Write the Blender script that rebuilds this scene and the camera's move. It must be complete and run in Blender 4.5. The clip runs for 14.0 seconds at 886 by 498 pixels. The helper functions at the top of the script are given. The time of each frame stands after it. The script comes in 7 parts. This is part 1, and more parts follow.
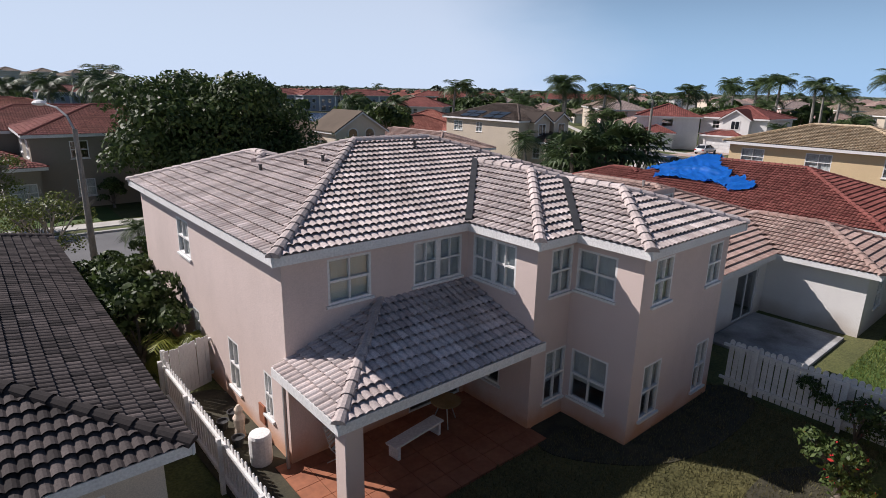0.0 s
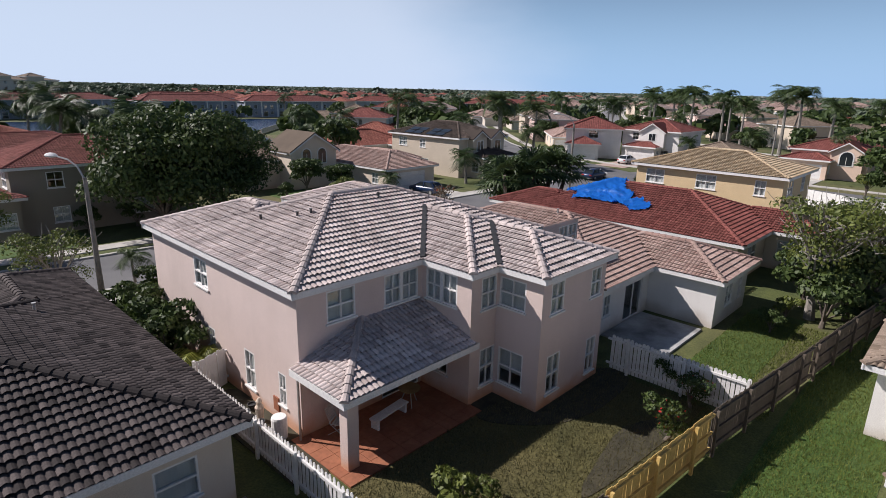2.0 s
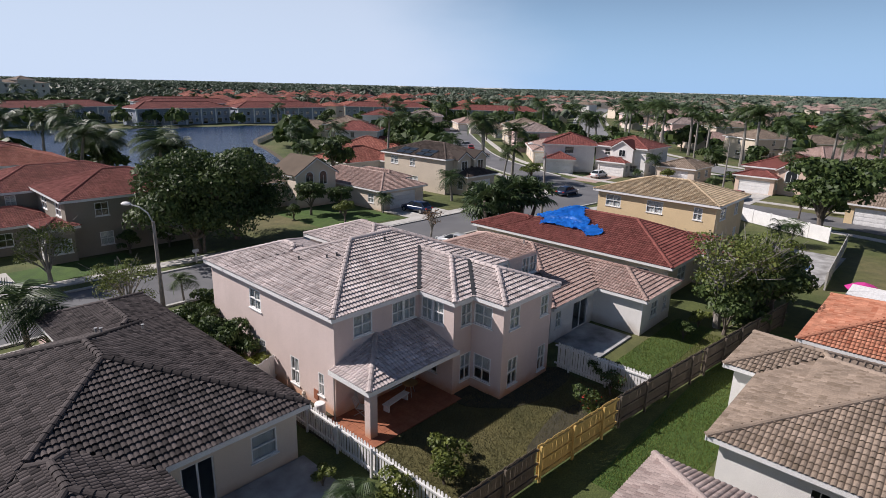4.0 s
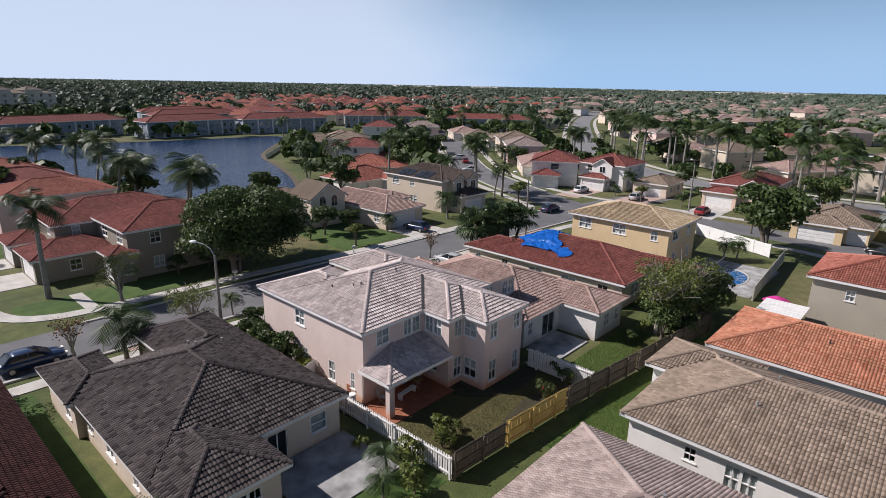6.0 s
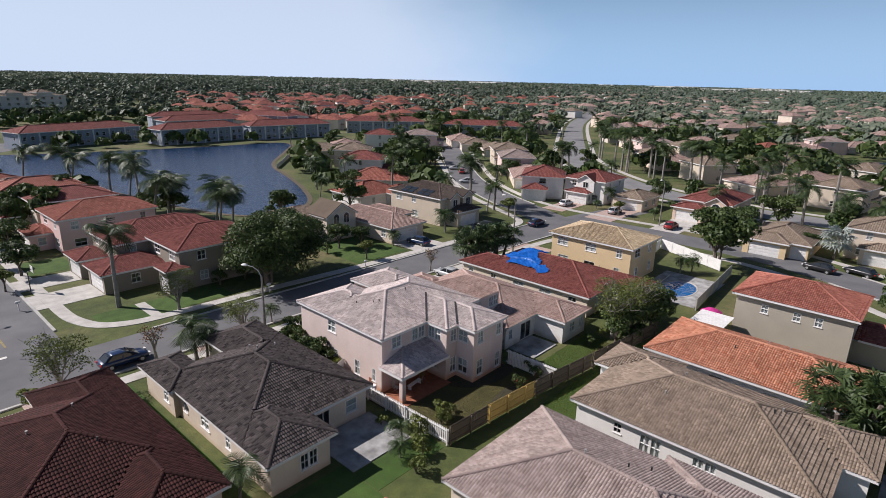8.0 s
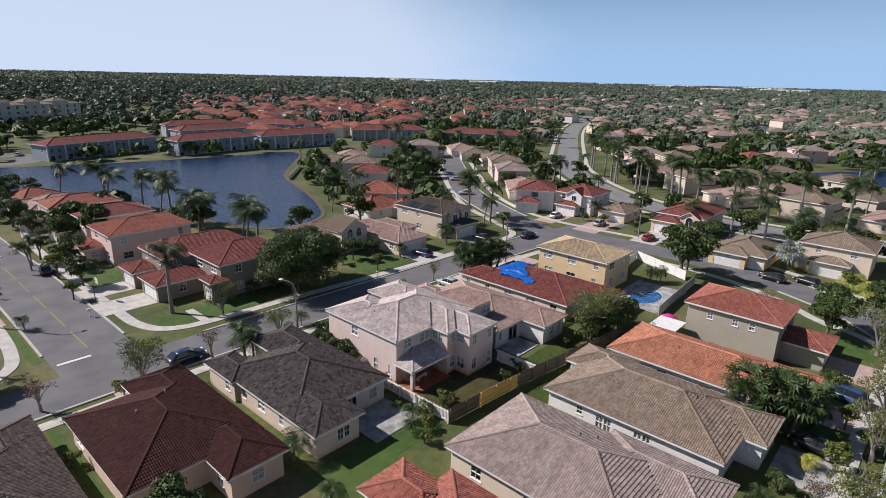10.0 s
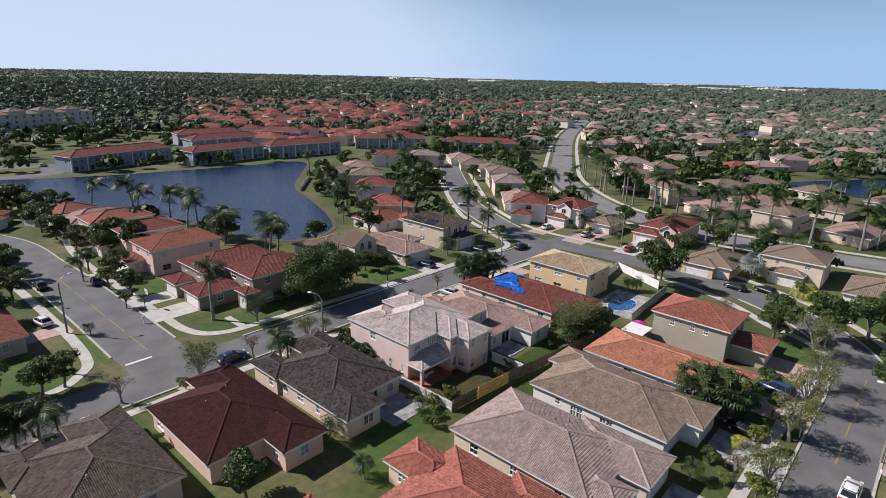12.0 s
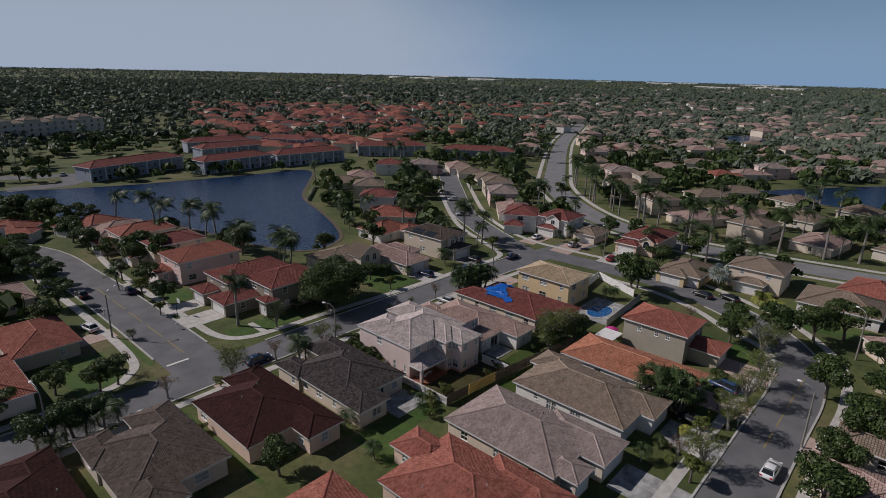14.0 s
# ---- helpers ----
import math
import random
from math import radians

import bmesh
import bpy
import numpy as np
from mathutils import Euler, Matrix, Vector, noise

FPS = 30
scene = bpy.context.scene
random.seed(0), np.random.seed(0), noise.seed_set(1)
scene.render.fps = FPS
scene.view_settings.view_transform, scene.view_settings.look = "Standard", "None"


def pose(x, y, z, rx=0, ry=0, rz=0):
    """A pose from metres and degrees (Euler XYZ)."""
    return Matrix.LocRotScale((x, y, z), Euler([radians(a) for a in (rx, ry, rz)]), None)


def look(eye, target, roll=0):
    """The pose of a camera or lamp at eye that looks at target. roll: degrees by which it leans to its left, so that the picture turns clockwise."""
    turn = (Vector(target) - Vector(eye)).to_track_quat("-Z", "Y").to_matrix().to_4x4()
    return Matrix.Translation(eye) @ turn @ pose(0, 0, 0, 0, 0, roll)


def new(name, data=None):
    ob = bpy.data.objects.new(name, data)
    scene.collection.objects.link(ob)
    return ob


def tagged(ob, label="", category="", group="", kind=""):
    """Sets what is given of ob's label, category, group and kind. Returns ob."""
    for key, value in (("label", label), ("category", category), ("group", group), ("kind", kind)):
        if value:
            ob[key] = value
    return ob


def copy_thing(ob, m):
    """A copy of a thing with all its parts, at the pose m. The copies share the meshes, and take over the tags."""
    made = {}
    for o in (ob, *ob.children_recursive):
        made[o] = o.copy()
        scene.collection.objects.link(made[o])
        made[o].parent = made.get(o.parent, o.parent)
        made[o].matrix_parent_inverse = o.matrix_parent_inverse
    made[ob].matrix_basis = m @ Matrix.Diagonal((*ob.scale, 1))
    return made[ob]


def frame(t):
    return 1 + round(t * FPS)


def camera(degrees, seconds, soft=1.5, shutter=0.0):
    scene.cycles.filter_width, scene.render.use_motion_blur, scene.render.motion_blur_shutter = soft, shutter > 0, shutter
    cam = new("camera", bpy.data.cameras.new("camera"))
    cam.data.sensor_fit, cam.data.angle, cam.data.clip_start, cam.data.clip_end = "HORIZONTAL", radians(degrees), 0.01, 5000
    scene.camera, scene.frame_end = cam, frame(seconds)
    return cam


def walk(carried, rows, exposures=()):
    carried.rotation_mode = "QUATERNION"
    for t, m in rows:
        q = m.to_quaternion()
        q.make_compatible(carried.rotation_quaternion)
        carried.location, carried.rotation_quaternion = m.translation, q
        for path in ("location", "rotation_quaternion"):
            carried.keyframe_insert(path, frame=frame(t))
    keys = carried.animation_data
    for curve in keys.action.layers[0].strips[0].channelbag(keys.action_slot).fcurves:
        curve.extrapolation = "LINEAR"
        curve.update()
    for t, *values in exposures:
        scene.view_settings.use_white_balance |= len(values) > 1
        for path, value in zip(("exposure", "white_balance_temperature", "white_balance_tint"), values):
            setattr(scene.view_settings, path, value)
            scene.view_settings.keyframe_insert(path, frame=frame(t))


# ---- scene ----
cam = camera(75.9, 14.0, soft=0.75)
PATH = [
    (0, (-0.057, 0.558, 9.200), (1.191, 2.024, 8.658), 1.1),
    (0.5, (-0.742, -0.061, 9.735), (0.522, 1.389, 9.187), 1.2),
    (1, (-1.689, -0.952, 10.390), (-0.397, 0.472, 9.839), 1.2),
    (1.5, (-2.875, -2.084, 11.123), (-1.543, -0.695, 10.578), 1.3),
    (2, (-4.225, -3.323, 12.018), (-2.836, -1.991, 11.476), 1.2),
    (2.5, (-5.686, -4.773, 13.060), (-4.282, -3.458, 12.516), 1.2),
    (3, (-7.127, -6.044, 14.211), (-5.711, -4.741, 13.664), 1.5),
    (5.5, (-15.310, -13.325, 20.078), (-13.887, -12.035, 19.522), 1.2),
    (6, (-17.384, -15.160, 21.684), (-15.959, -13.873, 21.125), 1.1),
    (6.5, (-19.581, -16.931, 23.277), (-18.154, -15.650, 22.711), 1.5),
    (7, (-21.824, -18.876, 24.940), (-20.395, -17.598, 24.370), 1.5),
    (7.5, (-23.991, -20.817, 26.536), (-22.562, -19.539, 25.963), 1.4),
    (8, (-26.146, -22.723, 28.228), (-24.719, -21.448, 27.650), 1.4),
    (10.5, (-37.713, -32.428, 36.252), (-36.288, -31.154, 35.665), 1.4),
    (11, (-40.216, -34.210, 38.055), (-38.788, -32.941, 37.466), 1.5),
    (11.5, (-42.682, -36.279, 39.769), (-41.254, -35.008, 39.179), 1.4),
    (12, (-45.023, -38.248, 41.519), (-43.596, -36.978, 40.927), 1.4),
    (12.5, (-47.276, -40.181, 43.403), (-45.850, -38.911, 42.808), 1.4),
    (13, (-49.387, -42.301, 45.056), (-47.961, -41.031, 44.461), 1.5),
    (13.5, (-51.384, -44.403, 46.892), (-49.959, -43.132, 46.294), 1.5),
    (14, (-53.534, -46.490, 48.638), (-52.108, -45.221, 48.038), 1.4),
]
walk(cam, [(t, look(eye, target, roll)) for t, eye, target, roll in PATH],
     exposures=[(t, 0.24 + e, 6350, 17) for t, e in ((0.0, 0.0), (13.45, 0.0), (13.6, -0.15), (13.8, -0.48), (14.0, -0.92))])

# ---- world and sun ----
SUN_FROM = Vector((-0.53, 0.85, 0.86)).normalized()
world = bpy.data.worlds.new("world")
scene.world = world
world.use_nodes = True
wt = world.node_tree
wt.nodes.clear()
w_out = wt.nodes.new("ShaderNodeOutputWorld")
w_bg = wt.nodes.new("ShaderNodeBackground")
w_sky = wt.nodes.new("ShaderNodeTexSky")
w_sky.sky_type = "NISHITA"
w_sky.sun_disc = False
w_sky.sun_elevation = math.asin(SUN_FROM.z)
w_sky.sun_rotation = math.atan2(SUN_FROM.x, SUN_FROM.y)
w_sky.air_density, w_sky.dust_density, w_sky.ozone_density = 1.0, 0.25, 3.0
w_bg.inputs["Strength"].default_value = 0.05
w_co = wt.nodes.new("ShaderNodeTexCoord")
w_sep = wt.nodes.new("ShaderNodeSeparateXYZ")
wt.links.new(w_co.outputs["Generated"], w_sep.inputs["Vector"])
# pale haze that thins out with height
w_haze = wt.nodes.new("ShaderNodeMapRange")
w_haze.interpolation_type = "SMOOTHSTEP"
w_haze.inputs["From Min"].default_value, w_haze.inputs["From Max"].default_value = -0.02, 0.27
w_haze.inputs["To Min"].default_value, w_haze.inputs["To Max"].default_value = 0.88, 0.0
wt.links.new(w_sep.outputs["Z"], w_haze.inputs["Value"])
w_mist = wt.nodes.new("ShaderNodeMixRGB")
w_mist.inputs["Color2"].default_value = (6.1, 10.3, 15.4, 1)
wt.links.new(w_haze.outputs["Result"], w_mist.inputs["Fac"])
wt.links.new(w_sky.outputs["Color"], w_mist.inputs["Color1"])
# thin sheet of high cloud over one half of the sky, its edge frayed by noise
w_map = wt.nodes.new("ShaderNodeMapping")
w_map.inputs["Scale"].default_value = (1.0, 1.0, 3.0)
w_noise = wt.nodes.new("ShaderNodeTexNoise")
w_noise.inputs["Scale"].default_value, w_noise.inputs["Detail"].default_value = 2.2, 8.0
w_dot = wt.nodes.new("ShaderNodeVectorMath")
w_dot.operation = "DOT_PRODUCT"
w_dot.inputs[1].default_value = (-0.62, 0.76, -0.35)
w_off = wt.nodes.new("ShaderNodeMath")
w_off.operation = "MULTIPLY_ADD"
w_off.inputs[1].default_value, w_off.inputs[2].default_value = 0.34, -0.17
w_add = wt.nodes.new("ShaderNodeMath")
w_add.operation = "ADD"
w_edge = wt.nodes.new("ShaderNodeMapRange")
w_edge.interpolation_type = "SMOOTHSTEP"
w_edge.inputs["From Min"].default_value, w_edge.inputs["From Max"].default_value = -0.2, 0.16
w_edge.inputs["To Min"].default_value, w_edge.inputs["To Max"].default_value = 0.0, 0.68
w_mix = wt.nodes.new("ShaderNodeMixRGB")
w_mix.inputs["Color2"].default_value = (11.9, 13.5, 15.4, 1)
wt.links.new(w_co.outputs["Generated"], w_map.inputs["Vector"])
wt.links.new(w_co.outputs["Generated"], w_dot.inputs[0])
wt.links.new(w_map.outputs["Vector"], w_noise.inputs["Vector"])
wt.links.new(w_noise.outputs["Fac"], w_off.inputs[0])
wt.links.new(w_off.outputs[0], w_add.inputs[0])
wt.links.new(w_dot.outputs["Value"], w_add.inputs[1])
wt.links.new(w_add.outputs[0], w_edge.inputs["Value"])
w_low = wt.nodes.new("ShaderNodeMapRange")
w_low.interpolation_type = "SMOOTHSTEP"
w_low.inputs["From Min"].default_value, w_low.inputs["From Max"].default_value = 0.16, 0.5
w_low.inputs["To Min"].default_value, w_low.inputs["To Max"].default_value = 1.0, 0.06
wt.links.new(w_sep.outputs["Z"], w_low.inputs["Value"])
w_fac = wt.nodes.new("ShaderNodeMath")
w_fac.operation = "MULTIPLY"
wt.links.new(w_edge.outputs["Result"], w_fac.inputs[0])
wt.links.new(w_low.outputs["Result"], w_fac.inputs[1])
wt.links.new(w_fac.outputs[0], w_mix.inputs["Fac"])
wt.links.new(w_mist.outputs["Color"], w_mix.inputs["Color1"])
wt.links.new(w_mix.outputs["Color"], w_bg.inputs["Color"])
wt.links.new(w_bg.outputs["Background"], w_out.inputs["Surface"])

sun_data = bpy.data.lights.new("sun", "SUN")
sun_data.energy, sun_data.angle, sun_data.color = 5.0, radians(0.55), (1.0, 0.95, 0.88)
sun = new("sun", sun_data)
sun.matrix_world = look(SUN_FROM * 200, (0, 0, 0))


# ---- materials ----
def nodes_of(name):
    m = bpy.data.materials.new(name)
    m.use_nodes = True
    t = m.node_tree
    return m, t, t.nodes["Principled BSDF"]


def noise_node(t, scale, detail=4.0, coord="Object"):
    c = t.nodes.new("ShaderNodeTexCoord")
    n = t.nodes.new("ShaderNodeTexNoise")
    n.inputs["Scale"].default_value, n.inputs["Detail"].default_value = scale, detail
    t.links.new(c.outputs[coord], n.inputs["Vector"])
    return n


def ramp_node(t, source, stops):
    r = t.nodes.new("ShaderNodeValToRGB")
    el = r.color_ramp.elements
    while len(el) < len(stops):
        el.new(0.5)
    for e, (p, c) in zip(el, stops):
        e.position, e.color = p, (*c, 1)
    t.links.new(source, r.inputs["Fac"])
    return r


def mix_node(t, a, b, fac, blend="MIX"):
    m = t.nodes.new("ShaderNodeMixRGB")
    m.blend_type = blend
    for slot, v in (("Fac", fac), ("Color1", a), ("Color2", b)):
        if isinstance(v, (int, float)):
            m.inputs[slot].default_value = v
        elif isinstance(v, tuple):
            m.inputs[slot].default_value = (*v, 1)
        else:
            t.links.new(v, m.inputs[slot])
    return m.outputs["Color"]


def bump_on(t, bsdf, height, strength, distance=0.02):
    b = t.nodes.new("ShaderNodeBump")
    b.inputs["Strength"].default_value, b.inputs["Distance"].default_value = strength, distance
    t.links.new(height, b.inputs["Height"])
    t.links.new(b.outputs["Normal"], bsdf.inputs["Normal"])


def rough(name, dark, light, scale=3.0, fine=40.0, roughness=0.85, bump=0.3, spread=0.25, metal=0.0):
    """A rough surface: two tones mixed by a broad noise, with a fine grain and relief."""
    m, t, b = nodes_of(name)
    n1, n2 = noise_node(t, scale), noise_node(t, fine, 3.0)
    broad = ramp_node(t, n1.outputs["Fac"], [(0.5 - spread, dark), (0.5 + spread, light)])
    grain = ramp_node(t, n2.outputs["Fac"], [(0.3, (0.82, 0.82, 0.82)), (0.7, (1.06, 1.06, 1.06))])
    t.links.new(mix_node(t, broad.outputs["Color"], grain.outputs["Color"], 1.0, "MULTIPLY"), b.inputs["Base Color"])
    b.inputs["Roughness"].default_value, b.inputs["Metallic"].default_value = roughness, metal
    if bump:
        bump_on(t, b, n2.outputs["Fac"], bump)
    return m


def tile_material(name, stops, stain=0.2):
    """Concrete roof tile: each tile its own tone, weather stains over several tiles."""
    m, t, b = nodes_of(name)
    info, geo = t.nodes.new("ShaderNodeObjectInfo"), t.nodes.new("ShaderNodeNewGeometry")
    add = t.nodes.new("ShaderNodeMath")
    add.operation = "ADD"
    wrap = t.nodes.new("ShaderNodeMath")
    wrap.operation = "FRACT"
    t.links.new(info.outputs["Random"], add.inputs[0])
    t.links.new(geo.outputs["Random Per Island"], add.inputs[1])
    t.links.new(add.outputs[0], wrap.inputs[0])
    tone = ramp_node(t, wrap.outputs[0], stops)
    tone.color_ramp.interpolation = "CONSTANT"
    c = t.nodes.new("ShaderNodeNewGeometry")
    n = t.nodes.new("ShaderNodeTexNoise")
    n.inputs["Scale"].default_value, n.inputs["Detail"].default_value = 0.9, 6.0
    t.links.new(c.outputs["Position"], n.inputs["Vector"])
    n2 = t.nodes.new("ShaderNodeTexNoise")
    n2.inputs["Scale"].default_value, n2.inputs["Detail"].default_value = 22.0, 4.0
    t.links.new(c.outputs["Position"], n2.inputs["Vector"])
    dirt = ramp_node(t, n.outputs["Fac"], [(0.35, (1 - stain,) * 3), (0.65, (1.1, 1.1, 1.1))])
    grain = ramp_node(t, n2.outputs["Fac"], [(0.3, (0.75, 0.75, 0.76)), (0.7, (1.1, 1.1, 1.1))])
    c1 = mix_node(t, tone.outputs["Color"], dirt.outputs["Color"], 1.0, "MULTIPLY")
    t.links.new(mix_node(t, c1, grain.outputs["Color"], 1.0, "MULTIPLY"), b.inputs["Base Color"])
    b.inputs["Roughness"].default_value = 0.85
    b.inputs["Specular IOR Level"].default_value = 0.2
    bump_on(t, b, n2.outputs["Fac"], 0.25, 0.01)
    return m


def course_material(name, dark, light):
    """Roofs seen from afar: tile courses and rolls as relief in the roof's own UV (metres)."""
    m, t, b = nodes_of(name)
    uvn = t.nodes.new("ShaderNodeUVMap")
    br = t.nodes.new("ShaderNodeTexBrick")
    br.offset = 0.0
    br.inputs["Scale"].default_value = 1.0
    br.inputs["Brick Width"].default_value, br.inputs["Row Height"].default_value = 0.33, 0.38
    br.inputs["Mortar Size"].default_value, br.inputs["Mortar Smooth"].default_value = 0.05, 0.6
    br.inputs["Color1"].default_value, br.inputs["Color2"].default_value = (*dark, 1), (*light, 1)
    br.inputs["Mortar"].default_value = (*[0.55 * v for v in dark], 1)
    t.links.new(uvn.outputs["UV"], br.inputs["Vector"])
    n = noise_node(t, 0.5, 6.0)
    dirt = ramp_node(t, n.outputs["Fac"], [(0.3, (0.82, 0.82, 0.82)), (0.7, (1.1, 1.1, 1.1))])
    t.links.new(mix_node(t, br.outputs["Color"], dirt.outputs["Color"], 1.0, "MULTIPLY"), b.inputs["Base Color"])
    b.inputs["Roughness"].default_value = 0.85
    b.inputs["Specular IOR Level"].default_value = 0.2
    inv = t.nodes.new("ShaderNodeMath")
    inv.operation = "SUBTRACT"
    inv.inputs[0].default_value = 1.0
    t.links.new(br.outputs["Fac"], inv.inputs[1])
    bump_on(t, b, inv.outputs[0], 0.9, 0.06)
    return m


def leafy(name, dark, light, gloss=0.55):
    m, t, b = nodes_of(name)
    geo, info = t.nodes.new("ShaderNodeNewGeometry"), t.nodes.new("ShaderNodeObjectInfo")
    tone = ramp_node(t, geo.outputs["Random Per Island"], [(0.0, dark), (1.0, light)])
    shift = ramp_node(t, info.outputs["Random"], [(0.0, (0.8, 0.85, 0.8)), (1.0, (1.2, 1.12, 1.0))])
    t.links.new(mix_node(t, tone.outputs["Color"], shift.outputs["Color"], 1.0, "MULTIPLY"), b.inputs["Base Color"])
    b.inputs["Roughness"].default_value = gloss
    b.inputs["Specular IOR Level"].default_value = 0.3
    tr = t.nodes.new("ShaderNodeBsdfTranslucent")
    t.links.new(tone.outputs["Color"], tr.inputs["Color"])
    ms = t.nodes.new("ShaderNodeMixShader")
    ms.inputs["Fac"].default_value = 0.2
    t.links.new(b.outputs["BSDF"], ms.inputs[1])
    t.links.new(tr.outputs["BSDF"], ms.inputs[2])
    t.links.new(ms.outputs["Shader"], t.nodes["Material Output"].inputs["Surface"])
    return m


def glass_material(name, tint):
    m, t, b = nodes_of(name)
    t.nodes.remove(b)
    tr, gl, lw, ms, pw, ma = (t.nodes.new("ShaderNode" + k) for k in ("BsdfTransparent", "BsdfGlossy", "LayerWeight", "MixShader", "Math", "Math"))
    tr.inputs["Color"].default_value = (*tint, 1)
    gl.inputs["Roughness"].default_value = 0.03
    lw.inputs["Blend"].default_value = 0.5
    pw.operation, ma.operation = "POWER", "MULTIPLY_ADD"
    pw.inputs[1].default_value = 4.0
    ma.inputs[1].default_value, ma.inputs[2].default_value = 0.85, 0.05
    t.links.new(lw.outputs["Facing"], pw.inputs[0])
    t.links.new(pw.outputs[0], ma.inputs[0])
    t.links.new(ma.outputs[0], ms.inputs["Fac"])
    t.links.new(tr.outputs["BSDF"], ms.inputs[1])
    t.links.new(gl.outputs["BSDF"], ms.inputs[2])
    t.links.new(ms.outputs["Shader"], t.nodes["Material Output"].inputs["Surface"])
    return m


def glossy(name, color, roughness=0.25, metal=0.0, coat=0.0):
    m, t, b = nodes_of(name)
    n = noise_node(t, 6.0)
    r = ramp_node(t, n.outputs["Fac"], [(0.3, tuple(0.9 * v for v in color)), (0.7, color)])
    t.links.new(r.outputs["Color"], b.inputs["Base Color"])
    b.inputs["Roughness"].default_value, b.inputs["Metallic"].default_value = roughness, metal
    b.inputs["Coat Weight"].default_value = coat
    return m


def ground_material(name, tones):
    """Lawn near the houses; a patchwork of canopy, scrub and bare soil with distance from them."""
    m, t, b = nodes_of(name)
    n1, n2, n3 = noise_node(t, 0.06, 5), noise_node(t, 0.9, 6), noise_node(t, 14.0, 4)
    patch = ramp_node(t, n1.outputs["Fac"], list(zip((0.35, 0.5, 0.68), tones)))
    mid = ramp_node(t, n2.outputs["Fac"], [(0.3, (0.72, 0.74, 0.7)), (0.7, (1.18, 1.14, 1.1))])
    fine = ramp_node(t, n3.outputs["Fac"], [(0.3, (0.6, 0.62, 0.58)), (0.7, (1.25, 1.22, 1.2))])
    c = mix_node(t, patch.outputs["Color"], mid.outputs["Color"], 1.0, "MULTIPLY")
    t.links.new(mix_node(t, c, fine.outputs["Color"], 1.0, "MULTIPLY"), b.inputs["Base Color"])
    b.inputs["Roughness"].default_value = 0.95
    bump_on(t, b, n3.outputs["Fac"], 0.6, 0.06)
    return m


def water_material(name, color):
    m, t, b = nodes_of(name)
    n = noise_node(t, 0.9, 5)
    b.inputs["Base Color"].default_value = (*color, 1)
    b.inputs["Roughness"].default_value = 0.12
    bump_on(t, b, n.outputs["Fac"], 0.8, 0.5)
    return m


M = {}
M["lawn"] = ground_material("lawn", [(0.05, 0.072, 0.016), (0.082, 0.103, 0.027), (0.15, 0.132, 0.062)])
M["lawn_green"] = ground_material("lawn_green", [(0.036, 0.08, 0.01), (0.052, 0.105, 0.015), (0.078, 0.12, 0.026)])
M["lawn_dry"] = ground_material("lawn_dry", [(0.075, 0.075, 0.022), (0.12, 0.105, 0.04), (0.16, 0.13, 0.06)])
M["asphalt"] = rough("asphalt", (0.095, 0.097, 0.103), (0.165, 0.164, 0.167), 0.25, 30, 0.9, 0.25)
M["asphalt_old"] = rough("asphalt_old", (0.16, 0.16, 0.165), (0.24, 0.238, 0.235), 0.25, 30, 0.9, 0.25)
M["concrete"] = rough("concrete", (0.37, 0.35, 0.32), (0.56, 0.54, 0.5), 0.8, 25, 0.9, 0.2)
M["old_slab"] = rough("old_slab", (0.16, 0.155, 0.15), (0.46, 0.46, 0.45), 0.7, 18, 0.92, 0.3, 0.2)
M["pavers"] = rough("pavers", (0.36, 0.25, 0.21), (0.48, 0.37, 0.32), 1.6, 12, 0.9, 0.3)
M["terracotta_floor"] = rough("terracotta_floor", (0.25, 0.085, 0.042), (0.37, 0.14, 0.07), 1.2, 8, 0.8, 0.2)
M["kerb"] = rough("kerb", (0.35, 0.34, 0.32), (0.5, 0.49, 0.46), 0.7, 20)
M["line"] = rough("road_paint", (0.6, 0.58, 0.52), (0.75, 0.74, 0.7), 2, 30)
M["line_yellow"] = rough("road_paint_yellow", (0.17, 0.14, 0.07), (0.36, 0.28, 0.11), 2, 30)
M["bed"] = rough("planting_bed", (0.028, 0.026, 0.016), (0.07, 0.062, 0.036), 2.0, 14, 0.95, 0.6)
M["soil"] = rough("soil", (0.06, 0.05, 0.03), (0.14, 0.11, 0.07), 1.5, 18, 0.95, 0.6)
M["trim"] = rough("white_trim", (0.68, 0.67, 0.65), (0.8, 0.79, 0.77), 1.2, 20, 0.7, 0.05)
M["white_wood"] = rough("white_wood", (0.58, 0.57, 0.55), (0.78, 0.77, 0.75), 2.5, 30, 0.75, 0.25)
M["wood"] = rough("fence_wood", (0.22, 0.13, 0.05), (0.42, 0.28, 0.12), 2.0, 25, 0.85, 0.4)
M["wood_old"] = rough("fence_wood_old", (0.07, 0.055, 0.04), (0.15, 0.12, 0.09), 2.0, 25, 0.9, 0.4)
M["wood_new"] = rough("fence_wood_new", (0.5, 0.33, 0.09), (0.62, 0.43, 0.15), 2.0, 25, 0.8, 0.3)
M["metal"] = rough("galvanised", (0.4, 0.4, 0.39), (0.55, 0.55, 0.54), 3, 40, 0.5, 0.05, metal=0.6)
M["dark"] = rough("dark_metal", (0.02, 0.02, 0.022), (0.05, 0.05, 0.05), 3, 40, 0.6, 0.1)
M["rubber"] = rough("rubber", (0.015, 0.015, 0.015), (0.03, 0.03, 0.03), 5, 40, 0.8, 0.1)
M["glass"] = glass_material("window_glass", (0.9, 0.93, 0.94))
